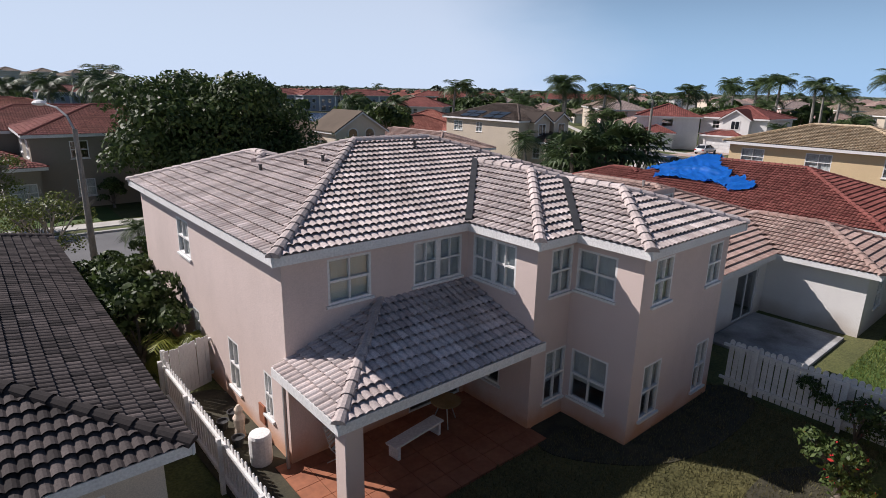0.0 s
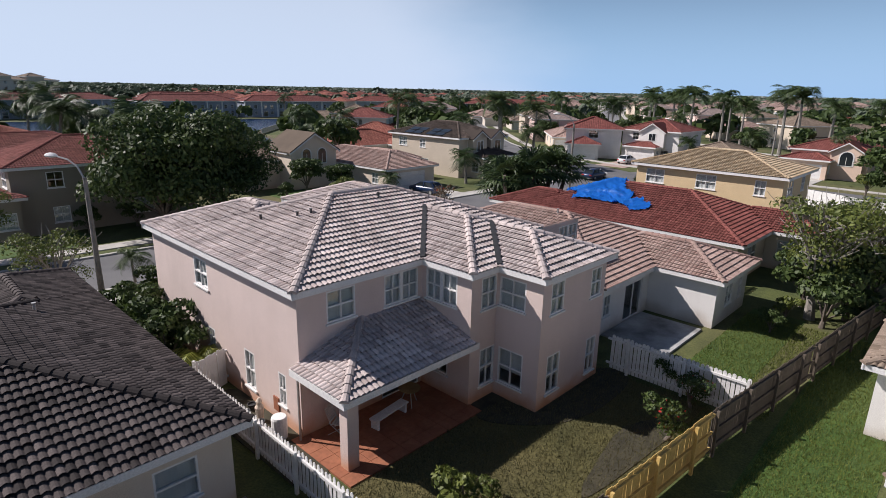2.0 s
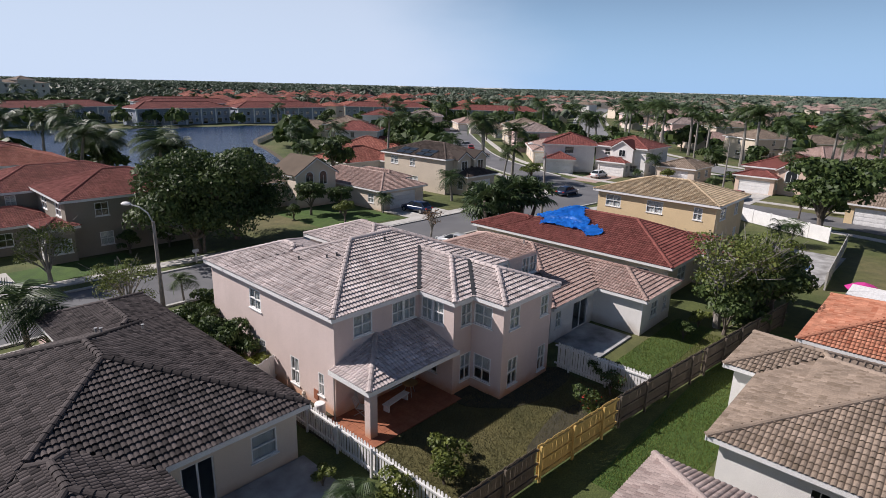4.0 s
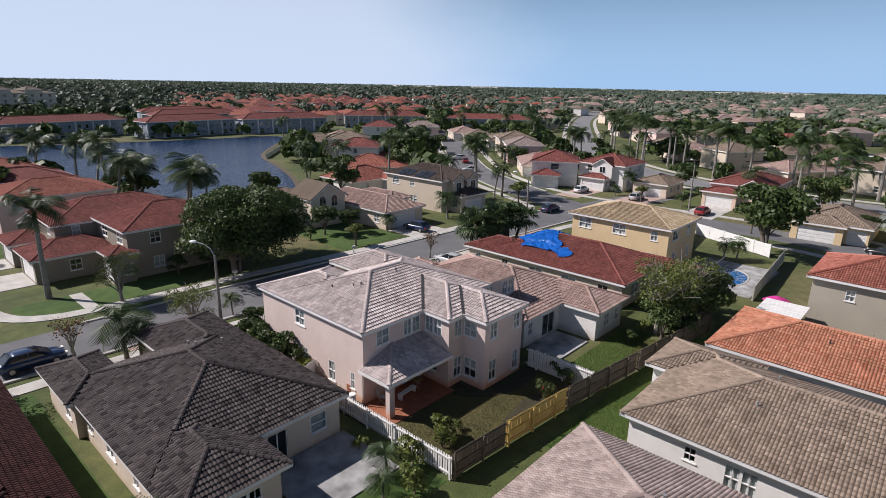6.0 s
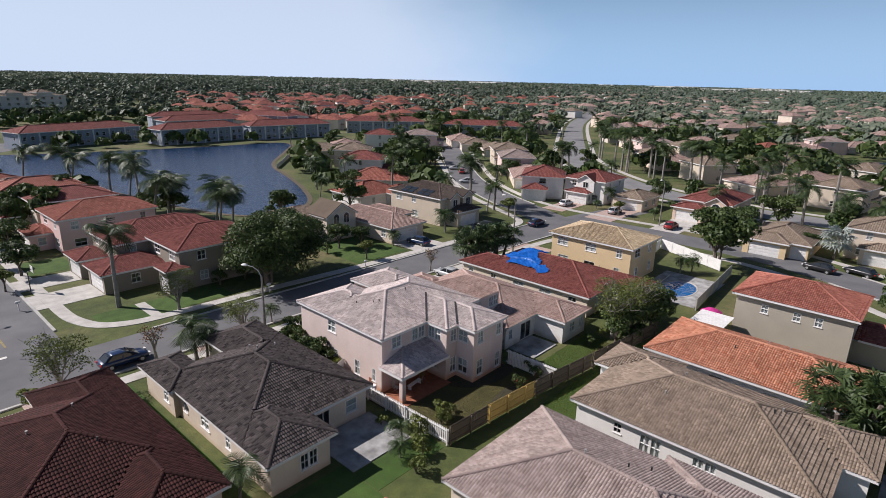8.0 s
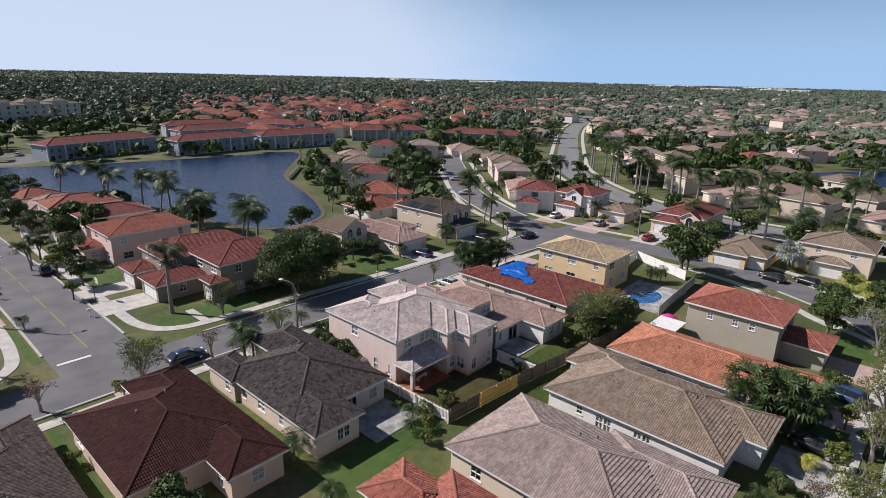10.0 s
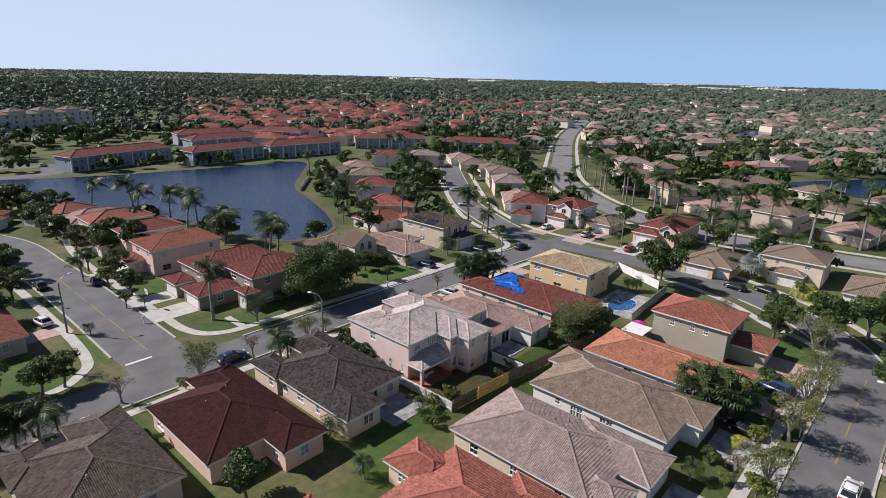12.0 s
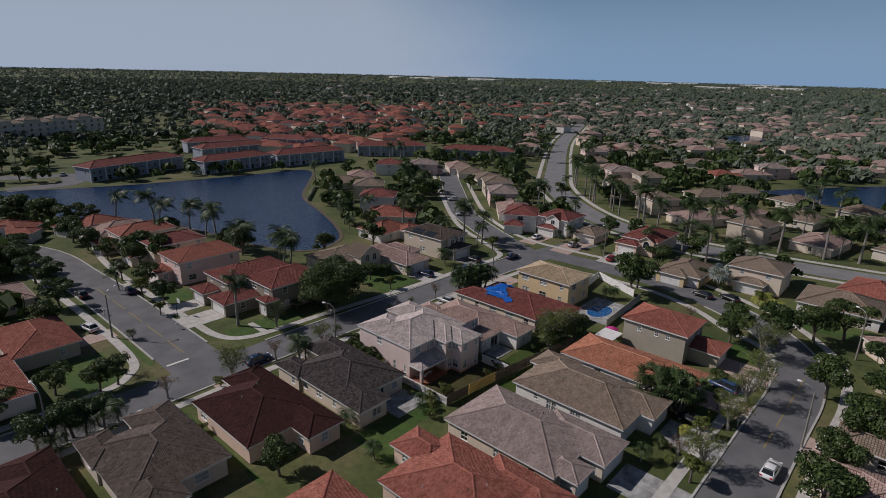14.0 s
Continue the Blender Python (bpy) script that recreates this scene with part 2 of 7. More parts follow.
M["car_glass"] = glossy("car_glass", (0.02, 0.025, 0.03), 0.06)
M["blind"] = rough("blind", (0.5, 0.5, 0.48), (0.66, 0.65, 0.62), 1.5, 30, 0.8, 0.1)
M["tarp"] = glossy("blue_tarp", (0.015, 0.2, 0.72), 0.38)
M["water"] = water_material("lake_water", (0.008, 0.028, 0.075))
M["pool_water"] = water_material("pool_water", (0.012, 0.1, 0.28))
M["bark"] = rough("bark", (0.09, 0.07, 0.055), (0.2, 0.17, 0.14), 3, 20, 0.95, 0.7)
M["bark_pale"] = rough("palm_bark", (0.17, 0.155, 0.135), (0.32, 0.295, 0.26), 2, 12, 0.9, 0.4)
M["leaf"] = leafy("leaves", (0.022, 0.042, 0.012), (0.085, 0.125, 0.036))
# distance haze put into the base colour: paler, greyer and bluer than the near leaves
M["leaf_hazed"] = leafy("leaves_hazed", (0.068, 0.096, 0.072), (0.1, 0.13, 0.095))
M["leaf_light"] = leafy("leaves_light", (0.06, 0.085, 0.018), (0.17, 0.2, 0.05))
M["leaf_dry"] = leafy("leaves_dry", (0.07, 0.07, 0.035), (0.15, 0.14, 0.07))
M["leaf_rust"] = leafy("leaves_rust", (0.1, 0.05, 0.02), (0.2, 0.11, 0.05))
M["frond"] = leafy("fronds", (0.022, 0.042, 0.014), (0.065, 0.1, 0.034), 0.5)
M["frond_gold"] = leafy("fronds_gold", (0.16, 0.19, 0.03), (0.36, 0.37, 0.08), 0.45)
M["frond_silver"] = leafy("fronds_silver", (0.24, 0.28, 0.27), (0.42, 0.46, 0.45), 0.5)
M["flower"] = leafy("flowers", (0.45, 0.02, 0.03), (0.6, 0.08, 0.06))

ROOF = {}
for key, lo, hi in (("main", (0.45, 0.375, 0.348), (0.67, 0.585, 0.55)), ("gray", (0.036, 0.03, 0.029), (0.125, 0.104, 0.098)),
                    ("maroon", (0.038, 0.012, 0.01), (0.078, 0.027, 0.023)), ("brown", (0.085, 0.065, 0.054), (0.175, 0.138, 0.116)),
                    ("tan", (0.21, 0.16, 0.118), (0.33, 0.258, 0.2)), ("pinkgray", (0.28, 0.215, 0.192), (0.4, 0.325, 0.292)),
                    ("orange", (0.38, 0.14, 0.08), (0.54, 0.26, 0.165)), ("red", (0.18, 0.055, 0.047), (0.3, 0.11, 0.09)),
                    ("sand", (0.42, 0.31, 0.19), (0.6, 0.48, 0.33)), ("rose", (0.34, 0.225, 0.19), (0.49, 0.36, 0.31)),
                    ("salmon", (0.27, 0.085, 0.06), (0.42, 0.17, 0.125))):
    mid = tuple((a + b) / 2 for a, b in zip(lo, hi))
    ROOF[key] = (tile_material(key + "_roof_tile", [(0.0, lo), (0.16, tuple(0.88 * v for v in mid)), (0.38, mid), (0.62, tuple(1.08 * v for v in mid)), (0.82, tuple(0.5 * (a + b) for a, b in zip(mid, hi))), (0.93, hi)]),
                 course_material(key + "_roof_course", lo, hi))
WALL = {}
# the blue stucco imitates shaded terrace fronts: bluish shade put into the colour
for key, c in (("pink", (0.65, 0.53, 0.482)), ("cream", (0.68, 0.58, 0.47)), ("white", (0.76, 0.74, 0.71)), ("tan", (0.56, 0.48, 0.38)),
               ("yellow", (0.68, 0.52, 0.31)), ("gray", (0.5, 0.48, 0.46)), ("beige", (0.6, 0.54, 0.46)), ("rose", (0.72, 0.52, 0.48)),
               # the villa's stucco is the olive one darkened, shade put into its colour
               ("olive", (0.4, 0.36, 0.29)), ("olive_shaded", (0.27, 0.235, 0.19)), ("peach", (0.7, 0.53, 0.42)), ("blue", (0.29, 0.33, 0.4))):
    WALL[key] = rough(key + "_stucco", tuple(0.9 * v for v in c), tuple(1.06 * v for v in c), 0.5, 45, 0.92, 0.25, 0.3)


def stain_low(m, color, top, amount):
    """Rusty splash marks of sprinkler water low on a wall, broken up by noise."""
    t = m.node_tree
    b = t.nodes["Principled BSDF"]
    base = b.inputs["Base Color"].links[0].from_socket
    c = t.nodes.new("ShaderNodeNewGeometry")
    sep = t.nodes.new("ShaderNodeSeparateXYZ")
    t.links.new(c.outputs["Position"], sep.inputs["Vector"])
    n = t.nodes.new("ShaderNodeTexNoise")
    n.inputs["Scale"].default_value, n.inputs["Detail"].default_value = 0.8, 5.0
    t.links.new(c.outputs["Position"], n.inputs["Vector"])
    r = t.nodes.new("ShaderNodeMapRange")
    r.inputs["From Min"].default_value, r.inputs["From Max"].default_value = 0.0, top
    r.inputs["To Min"].default_value, r.inputs["To Max"].default_value = 0.55, -0.35
    t.links.new(sep.outputs["Z"], r.inputs["Value"])
    a = t.nodes.new("ShaderNodeMath")
    a.operation = "ADD"
    t.links.new(r.outputs["Result"], a.inputs[0])
    t.links.new(n.outputs["Fac"], a.inputs[1])
    mask = ramp_node(t, a.outputs[0], [(0.5, (0, 0, 0)), (1.0, (amount,) * 3)])
    t.links.new(mix_node(t, base, color, mask.outputs["Color"]), b.inputs["Base Color"])
    # thin grey runs down the wall
    w = t.nodes.new("ShaderNodeTexNoise")
    w.inputs["Scale"].default_value, w.inputs["Detail"].default_value = 1.0, 6.0
    mp = t.nodes.new("ShaderNodeMapping")
    mp.inputs["Scale"].default_value = (2.6, 2.6, 0.22)
    t.links.new(c.outputs["Position"], mp.inputs["Vector"])
    t.links.new(mp.outputs["Vector"], w.inputs["Vector"])
    runs = ramp_node(t, w.outputs["Fac"], [(0.4, (0.98, 0.978, 0.975)), (0.62, (1.005, 1.005, 1.005))])
    now = b.inputs["Base Color"].links[0].from_socket
    t.links.new(mix_node(t, now, runs.outputs["Color"], 1.0, "MULTIPLY"), b.inputs["Base Color"])


stain_low(WALL["pink"], (0.5, 0.22, 0.09), 1.1, 0.75)
stain_low(WALL["white"], (0.4, 0.33, 0.26), 1.2, 0.6)
stain_low(WALL["cream"], (0.45, 0.3, 0.18), 0.8, 0.5)

# ---- mesh tools ----
def mesh_from(name, verts, faces, material, uvs=None, smooth=False):
    me = bpy.data.meshes.new(name)
    me.from_pydata([tuple(v) for v in verts], [], [tuple(f) for f in faces])
    me.materials.append(material)
    if uvs is not None:
        layer = me.uv_layers.new(name="UVMap")
        layer.data.foreach_set("uv", np.asarray(uvs, dtype=np.float32).ravel())
    if smooth:
        me.polygons.foreach_set("use_smooth", [True] * len(me.polygons))
    me.update()
    return me


def child(ob, parent):
    if parent is not None:
        ob.parent = parent
    return ob


def part_mesh(name, me, parent, label=""):
    return tagged(child(new(name, me), parent), label)


def part(name, bm, material, parent, label="", smooth=False):
    """One mesh object from a bmesh, under a thing or a part (or at top level)."""
    me = bpy.data.meshes.new(name)
    bmesh.ops.recalc_face_normals(bm, faces=bm.faces)
    bm.to_mesh(me)
    bm.free()
    me.materials.append(material)
    if smooth:
        me.polygons.foreach_set("use_smooth", [True] * len(me.polygons))
    return part_mesh(name, me, parent, label)


def thing(name, label, category, at=(0, 0, 0), turn=0.0, group="", kind=""):
    e = new(name)
    e.empty_display_size = 0.3
    e.matrix_basis = pose(*at, 0, 0, turn)
    return tagged(e, label, category, group, kind)


def box(bm, x0, y0, z0, x1, y1, z1, turn=None):
    vs = [bm.verts.new((x, y, z)) for z in (z0, z1) for x, y in ((x0, y0), (x1, y0), (x1, y1), (x0, y1))]
    for f in ((0, 3, 2, 1), (4, 5, 6, 7), (0, 1, 5, 4), (1, 2, 6, 5), (2, 3, 7, 6), (3, 0, 4, 7)):
        bm.faces.new([vs[i] for i in f])
    if turn is not None:
        bmesh.ops.transform(bm, matrix=turn, verts=vs)
    return vs


def bevelled(bm, width, segments=1):
    bmesh.ops.bevel(bm, geom=bm.edges[:], offset=width, segments=segments, affect="EDGES")
    return bm


def tube(bm, points, radii, sides=6, cap=True):
    """A round bar through points with a radius at each."""
    rings = []
    pts = [Vector(p) for p in points]
    for i, p in enumerate(pts):
        d = (pts[min(i + 1, len(pts) - 1)] - pts[max(i - 1, 0)]).normalized()
        a = d.orthogonal().normalized()
        b = d.cross(a)
        rings.append([bm.verts.new(p + radii[i] * (math.cos(2 * math.pi * k / sides) * a + math.sin(2 * math.pi * k / sides) * b)) for k in range(sides)])
    for r, s in zip(rings, rings[1:]):
        # rings may be turned against each other: start where they are nearest
        o = min(range(sides), key=lambda q: (r[0].co - s[q].co).length)
        turnback = (r[1].co - s[(o + 1) % sides].co).length > (r[1].co - s[(o - 1) % sides].co).length
        idx = [(o - k if turnback else o + k) % sides for k in range(sides)]
        for k in range(sides):
            bm.faces.new((r[k], r[(k + 1) % sides], s[idx[(k + 1) % sides]], s[idx[k]]))
    if cap:
        bm.faces.new(rings[0])
        bm.faces.new(rings[-1])


def lathe(bm, profile, centre=(0, 0, 0), sides=12):
    """A turned body from (radius, height) pairs."""
    cx, cy, cz = centre
    rings = [[bm.verts.new((cx + r * math.cos(2 * math.pi * k / sides), cy + r * math.sin(2 * math.pi * k / sides), cz + z)) for k in range(sides)] for r, z in profile]
    for a, b in zip(rings, rings[1:]):
        for k in range(sides):
            bm.faces.new((a[k], a[(k + 1) % sides], b[(k + 1) % sides], b[k]))
    bm.faces.new(rings[0])
    bm.faces.new(rings[-1])


def ribbon(points, offset_a, offset_b, z):
    """Vertices and faces of a flat strip along a polyline, between two sideways offsets (left positive)."""
    pts = [Vector((p[0], p[1])) for p in points]
    va, vb = [], []
    for i, p in enumerate(pts):
        d = (pts[min(i + 1, len(pts) - 1)] - pts[max(i - 1, 0)]).normalized()
        n = Vector((-d.y, d.x))
        va.append((*(p + n * offset_a), z))
        vb.append((*(p + n * offset_b), z))
    k = len(pts)
    return va + vb, [(i + k, i + 1 + k, i + 1, i) for i in range(k - 1)]


def slab(name, verts, faces, depth, material, label="", category="", kind="structure", parent=None):
    bm = bmesh.new()
    vs = [bm.verts.new(v) for v in verts]
    fs = [bm.faces.new([vs[i] for i in f]) for f in faces]
    bmesh.ops.recalc_face_normals(bm, faces=fs)
    if fs and fs[0].normal.z < 0:
        bmesh.ops.reverse_faces(bm, faces=fs)
    ext = bmesh.ops.extrude_face_region(bm, geom=fs)
    low = [g for g in ext["geom"] if isinstance(g, bmesh.types.BMVert)]
    bmesh.ops.translate(bm, vec=(0, 0, -depth), verts=low)
    return tagged(part(name, bm, material, parent), label, category, kind=kind)


def smooth_line(points, steps=6):
    """A rounded polyline through the given points."""
    out = []
    p = [Vector((*q, 0)) for q in points]
    p = [2 * p[0] - p[1]] + p + [2 * p[-1] - p[-2]]
    for i in range(1, len(p) - 2):
        for s in range(steps):
            t = s / steps
            a, b, c, d = p[i - 1:i + 3]
            q = 0.5 * (2 * b + (c - a) * t + (2 * a - 5 * b + 4 * c - d) * t * t + (3 * b - a - 3 * c + d) * t ** 3)
            out.append((q.x, q.y))
    out.append((p[-2].x, p[-2].y))
    return out


# ---- ground, roads, water ----
bm = bmesh.new()
lathe_rings = [[bm.verts.new((60 + r * math.cos(2 * math.pi * k / 48), 60 + r * math.sin(2 * math.pi * k / 48), -0.02)) for k in range(48)] for r in (150, 600, 2000, 4700)]
bm.faces.new(lathe_rings[0])
for a, b in zip(lathe_rings, lathe_rings[1:]):
    for k in range(48):
        bm.faces.new((a[k], a[(k + 1) % 48], b[(k + 1) % 48], b[k]))
ground = tagged(part("ground", bm, M["lawn"], None), "green and straw-coloured lawn reaching to the wooded horizon", "ground", kind="structure")

STREETS = {
    "front": (smooth_line([(-170, 36.8), (-60, 37), (-10, 37.3), (20, 36.8), (60, 35.6), (80, 33.5), (100, 30)]), 3.9),
    "side": (smooth_line([(-16.6, 37), (-16.4, 70), (-17, 100), (-20, 130), (-40, 165), (-75, 190)]), 4.6),
    "north": (smooth_line([(74, 34), (80, 46), (88, 62), (101, 82), (128, 110), (152, 134), (170, 150)]), 4.2),
    "back": (smooth_line([(80, 33), (81, 12), (80, -2), (76, -14), (69, -25.5), (59, -33), (46, -35.6), (20, -35.6), (-90, -35.6)]), 3.7),
    "avenue": (smooth_line([(700, 345), (430, 221), (319, 170), (206, 107), (162, 79), (131, 46), (119, 16), (118.5, -8), (123, -38), (140, -110), (170, -200)]), 5.0),
    "court": (smooth_line([(-12, 262), (10, 250), (22, 245), (16, 225), (-5, 226)]), 4.5),
}
for i, (key, (line, half)) in enumerate(STREETS.items()):
    v, f = ribbon(line, half, -half, 0.012 + 0.004 * i)
    slab("road", v, f, 0.2, M["asphalt" if key != "avenue" else "asphalt_old"], "grey patched asphalt of a residential street", "road")


def strip(points, off, width, z, material, name, label, category):
    v, f = ribbon(points, off + width / 2, off - width / 2, z)
    slab(name, v, f, 0.25, M[material], label, category)


WALKS = [
    [(-170, 31.2), (-60, 31.1), (-10, 31.4), (20, 30.9), (45, 30.2), (62, 29.5), (70, 26), (73.5, 14), (73, -1), (69, -12), (63, -20), (61, -25), (57.5, -29), (50, -30), (20, -29), (-90, -29)],
    [(-170, 43), (-60, 43), (-33, 43.2), (-26, 46), (-23.6, 52), (-23.2, 70), (-24, 100), (-27, 130), (-46, 160)],
    [(-2, 140), (-7, 120), (-9.4, 100), (-9.6, 60), (-9, 49), (-5.5, 44.8), (2, 43.8), (12, 43.3), (30, 42), (50, 41.2), (64, 40.6), (71, 43), (77, 55), (88, 74), (118, 108), (150, 142)],
    [(165, 136), (135, 106), (106, 76), (93.5, 58), (88, 44), (87.5, 30), (88.5, 12), (87.5, -5), (82.5, -18), (75, -30), (63, -39), (48, -42), (20, -41.8), (-90, -42)],
]
for i, w in enumerate(WALKS):
    strip(smooth_line(w), 0, 1.5, 0.045 + 0.004 * i, "concrete", "pavement", "pale concrete footpath along the street", "pavement")
for off in (7.6, -7.8):
    strip(STREETS["avenue"][0], off, 1.8, 0.05, "concrete", "pavement", "pale concrete footpath beside the avenue", "pavement")
for key, trims in (("front", [(-170, -24), (-9.5, 70)]), ("back", [(-90, 76)]), ("north", [(82, 170)]), ("side", [(-80, 0)])):
    line, half = STREETS[key]
    for side in (1, -1):
        for lo, hi in trims:
            pts = [p for p in line if lo <= p[0] <= hi and (key != "side" or p[1] > 44)]
            if key == "front" and side == -1:
                pts = [p for p in line if p[0] <= 72]
                if lo != trims[0][0]:
                    continue
            if len(pts) > 1:
                strip(pts, side * (half + 0.15), 0.3, 0.13, "kerb", "kerb", "low grey concrete kerb", "kerb")
bm = bmesh.new()
box(bm, -20.6, 44.2, 0.03, -16.9, 44.7, 0.045)
tagged(part("stop_line", bm, M["line"], None), "worn white stop line on asphalt", "road marking", kind="structure")
for y0 in range(46, 90, 9):
    bm = bmesh.new()
    box(bm, -16.6, y0 + 1, 0.03, -16.4, y0 + 8, 0.045)
    tagged(part("centre_line", bm, M["line_yellow"], None), "faded yellow centre line on asphalt", "road marking", kind="structure")
for x0 in (26, 33, 40, 47):
    bm = bmesh.new()
    box(bm, x0, -35.7, 0.03, x0 + 5, -35.5, 0.045)
    tagged(part("centre_line", bm, M["line_yellow"], None), "faded yellow centre line on asphalt", "road marking", kind="structure")


def pond(name, points, label, rim="soil"):
    pts = smooth_line(points + points[:1], 5)[:-1]
    cx, cy = sum(p[0] for p in pts) / len(pts), sum(p[1] for p in pts) / len(pts)
    bm = bmesh.new()
    bm.faces.new([bm.verts.new((x, y, 0.03)) for x, y in pts])
    tagged(part(name, bm, M["water"], None), label, "water", kind="structure")
    v, f = ribbon(pts + pts[:1], 0.0, 0.6, 0.06)
    v2, f2 = ribbon(pts + pts[:1], 0.0, -0.6, 0.06)
    k = len(v)
    slab("bank", v + v2, f + [tuple(i + k for i in q) for q in f2], 0.2, M[rim], "sandy bank at the water's edge", "bank")


pond("lake", [(8, 217), (30, 208), (49, 203), (85, 196), (106, 194), (109, 184), (91, 162), (73, 140), (64, 117), (56, 98), (47, 84), (34, 81), (26, 95), (19, 130), (4, 152), (-6, 172), (-14, 200), (-40, 222), (-30, 232), (-8, 226)],
     "dark blue lake rippled by wind")
pond("lake", [(229, 17), (262, -3), (300, -32), (330, -80), (280, -90), (240, -62), (216, -28)], "dark blue lake behind the houses")
pond("lake", [(484, 108), (512, 90), (470, 70), (424, 66), (412, 86), (440, 100)], "small blue lake among far houses")
pond("lake", [(900, 120), (985, 84), (930, 60), (820, 80)], "small blue lake among far houses")

# ---- houses ----
OVER = 0.45


def height(r, x, y, slope):
    return slope * np.minimum(np.minimum(x - r[0], r[2] - x), np.minimum(y - r[1], r[3] - y))


def edges_of(rects, levels):
    """Outer edges of a union of rectangles, as (start, end, outward normal, level)."""
    out = []
    for i, r in enumerate(rects):
        for axis, fixed, lo, hi, n in ((0, r[1], r[0], r[2], -1), (0, r[3], r[0], r[2], 1), (1, r[0], r[1], r[3], -1), (1, r[2], r[1], r[3], 1)):
            spans = [(lo, hi)]
            for j, q in enumerate(rects):
                if j == i or levels[j] < levels[i] - 0.1:
                    continue
                f0, f1, a, b = (q[1], q[3], q[0], q[2]) if axis == 0 else (q[0], q[2], q[1], q[3])
                inside = f0 + 1e-4 < fixed < f1 - 1e-4
                shared = abs((f0 if n < 0 else f1) - fixed) < 1e-4 and j < i
                if not (inside or shared):
                    continue
                cut = []
                for s, e in spans:
                    if a > s:
                        cut.append((s, min(e, a)))
                    if b < e:
                        cut.append((max(s, b), e))
                spans = [c for c in cut if c[1] - c[0] > 0.02]
            for s, e in spans:
                if axis == 0:
                    out.append(((s, fixed), (e, fixed), (0, n), levels[i]))
                else:
                    out.append(((fixed, s), (fixed, e), (n, 0), levels[i]))
    return out


def wall_panel(parent, a, b, n, z0, z1, holes, material):
    """A wall 0.2 thick from a to b, its outside towards n, with openings (s0, s1, z0, z1) cut through."""
    length = math.hypot(b[0] - a[0], b[1] - a[1])
    ux, uy = (b[0] - a[0]) / length, (b[1] - a[1]) / length
    ss = sorted({0.0, length, *[h[k] for h in holes for k in (0, 1)]})
    zs = sorted({z0, z1, *[h[k] for h in holes for k in (2, 3)]})
    verts, faces = [], []

    def solid(i, k):
        if i < 0 or k < 0 or i >= len(ss) - 1 or k >= len(zs) - 1:
            return None
        sc, zc = (ss[i] + ss[i + 1]) / 2, (zs[k] + zs[k + 1]) / 2
        return not any(h[0] < sc < h[1] and h[2] < zc < h[3] for h in holes)

    def point(s, z, depth):
        return (a[0] + ux * s - n[0] * depth, a[1] + uy * s - n[1] * depth, z)

    def quad(*p):
        k = len(verts)
        verts.extend(p)
        faces.append((k, k + 1, k + 2, k + 3))

    for i in range(len(ss) - 1):
        for k in range(len(zs) - 1):
            if not solid(i, k):
                continue
            s, e, lo, hi = ss[i], ss[i + 1], zs[k], zs[k + 1]
            for d in (0.0, 0.2):
                quad(point(s, lo, d), point(e, lo, d), point(e, hi, d), point(s, hi, d))
            for ni, nk, p, q in ((i - 1, k, (s, lo), (s, hi)), (i + 1, k, (e, lo), (e, hi)), (i, k - 1, (s, lo), (e, lo)), (i, k + 1, (s, hi), (e, hi))):
                if solid(ni, nk) is False:
                    quad(point(*p, 0.0), point(*q, 0.0), point(*q, 0.2), point(*p, 0.2))
    part_mesh("wall", mesh_from("wall", verts, faces, material), parent)


def bars(bm, a, u, n, rows, depth0, depth1):
    """Boxes in a wall's plane: rows of (s0, s1, z0, z1), between two depths behind the outside."""
    for s0, s1, z0, z1 in rows:
        vs = []
        for d in (depth0, depth1):
            for s, z in ((s0, z0), (s1, z0), (s1, z1), (s0, z1)):
                vs.append(bm.verts.new((a[0] + u[0] * s - n[0] * d, a[1] + u[1] * s - n[1] * d, z)))
        for f in ((0, 1, 2, 3), (4, 7, 6, 5), (0, 4, 5, 1), (1, 5, 6, 2), (2, 6, 7, 3), (3, 7, 4, 0)):
            bm.faces.new([vs[i] for i in f])


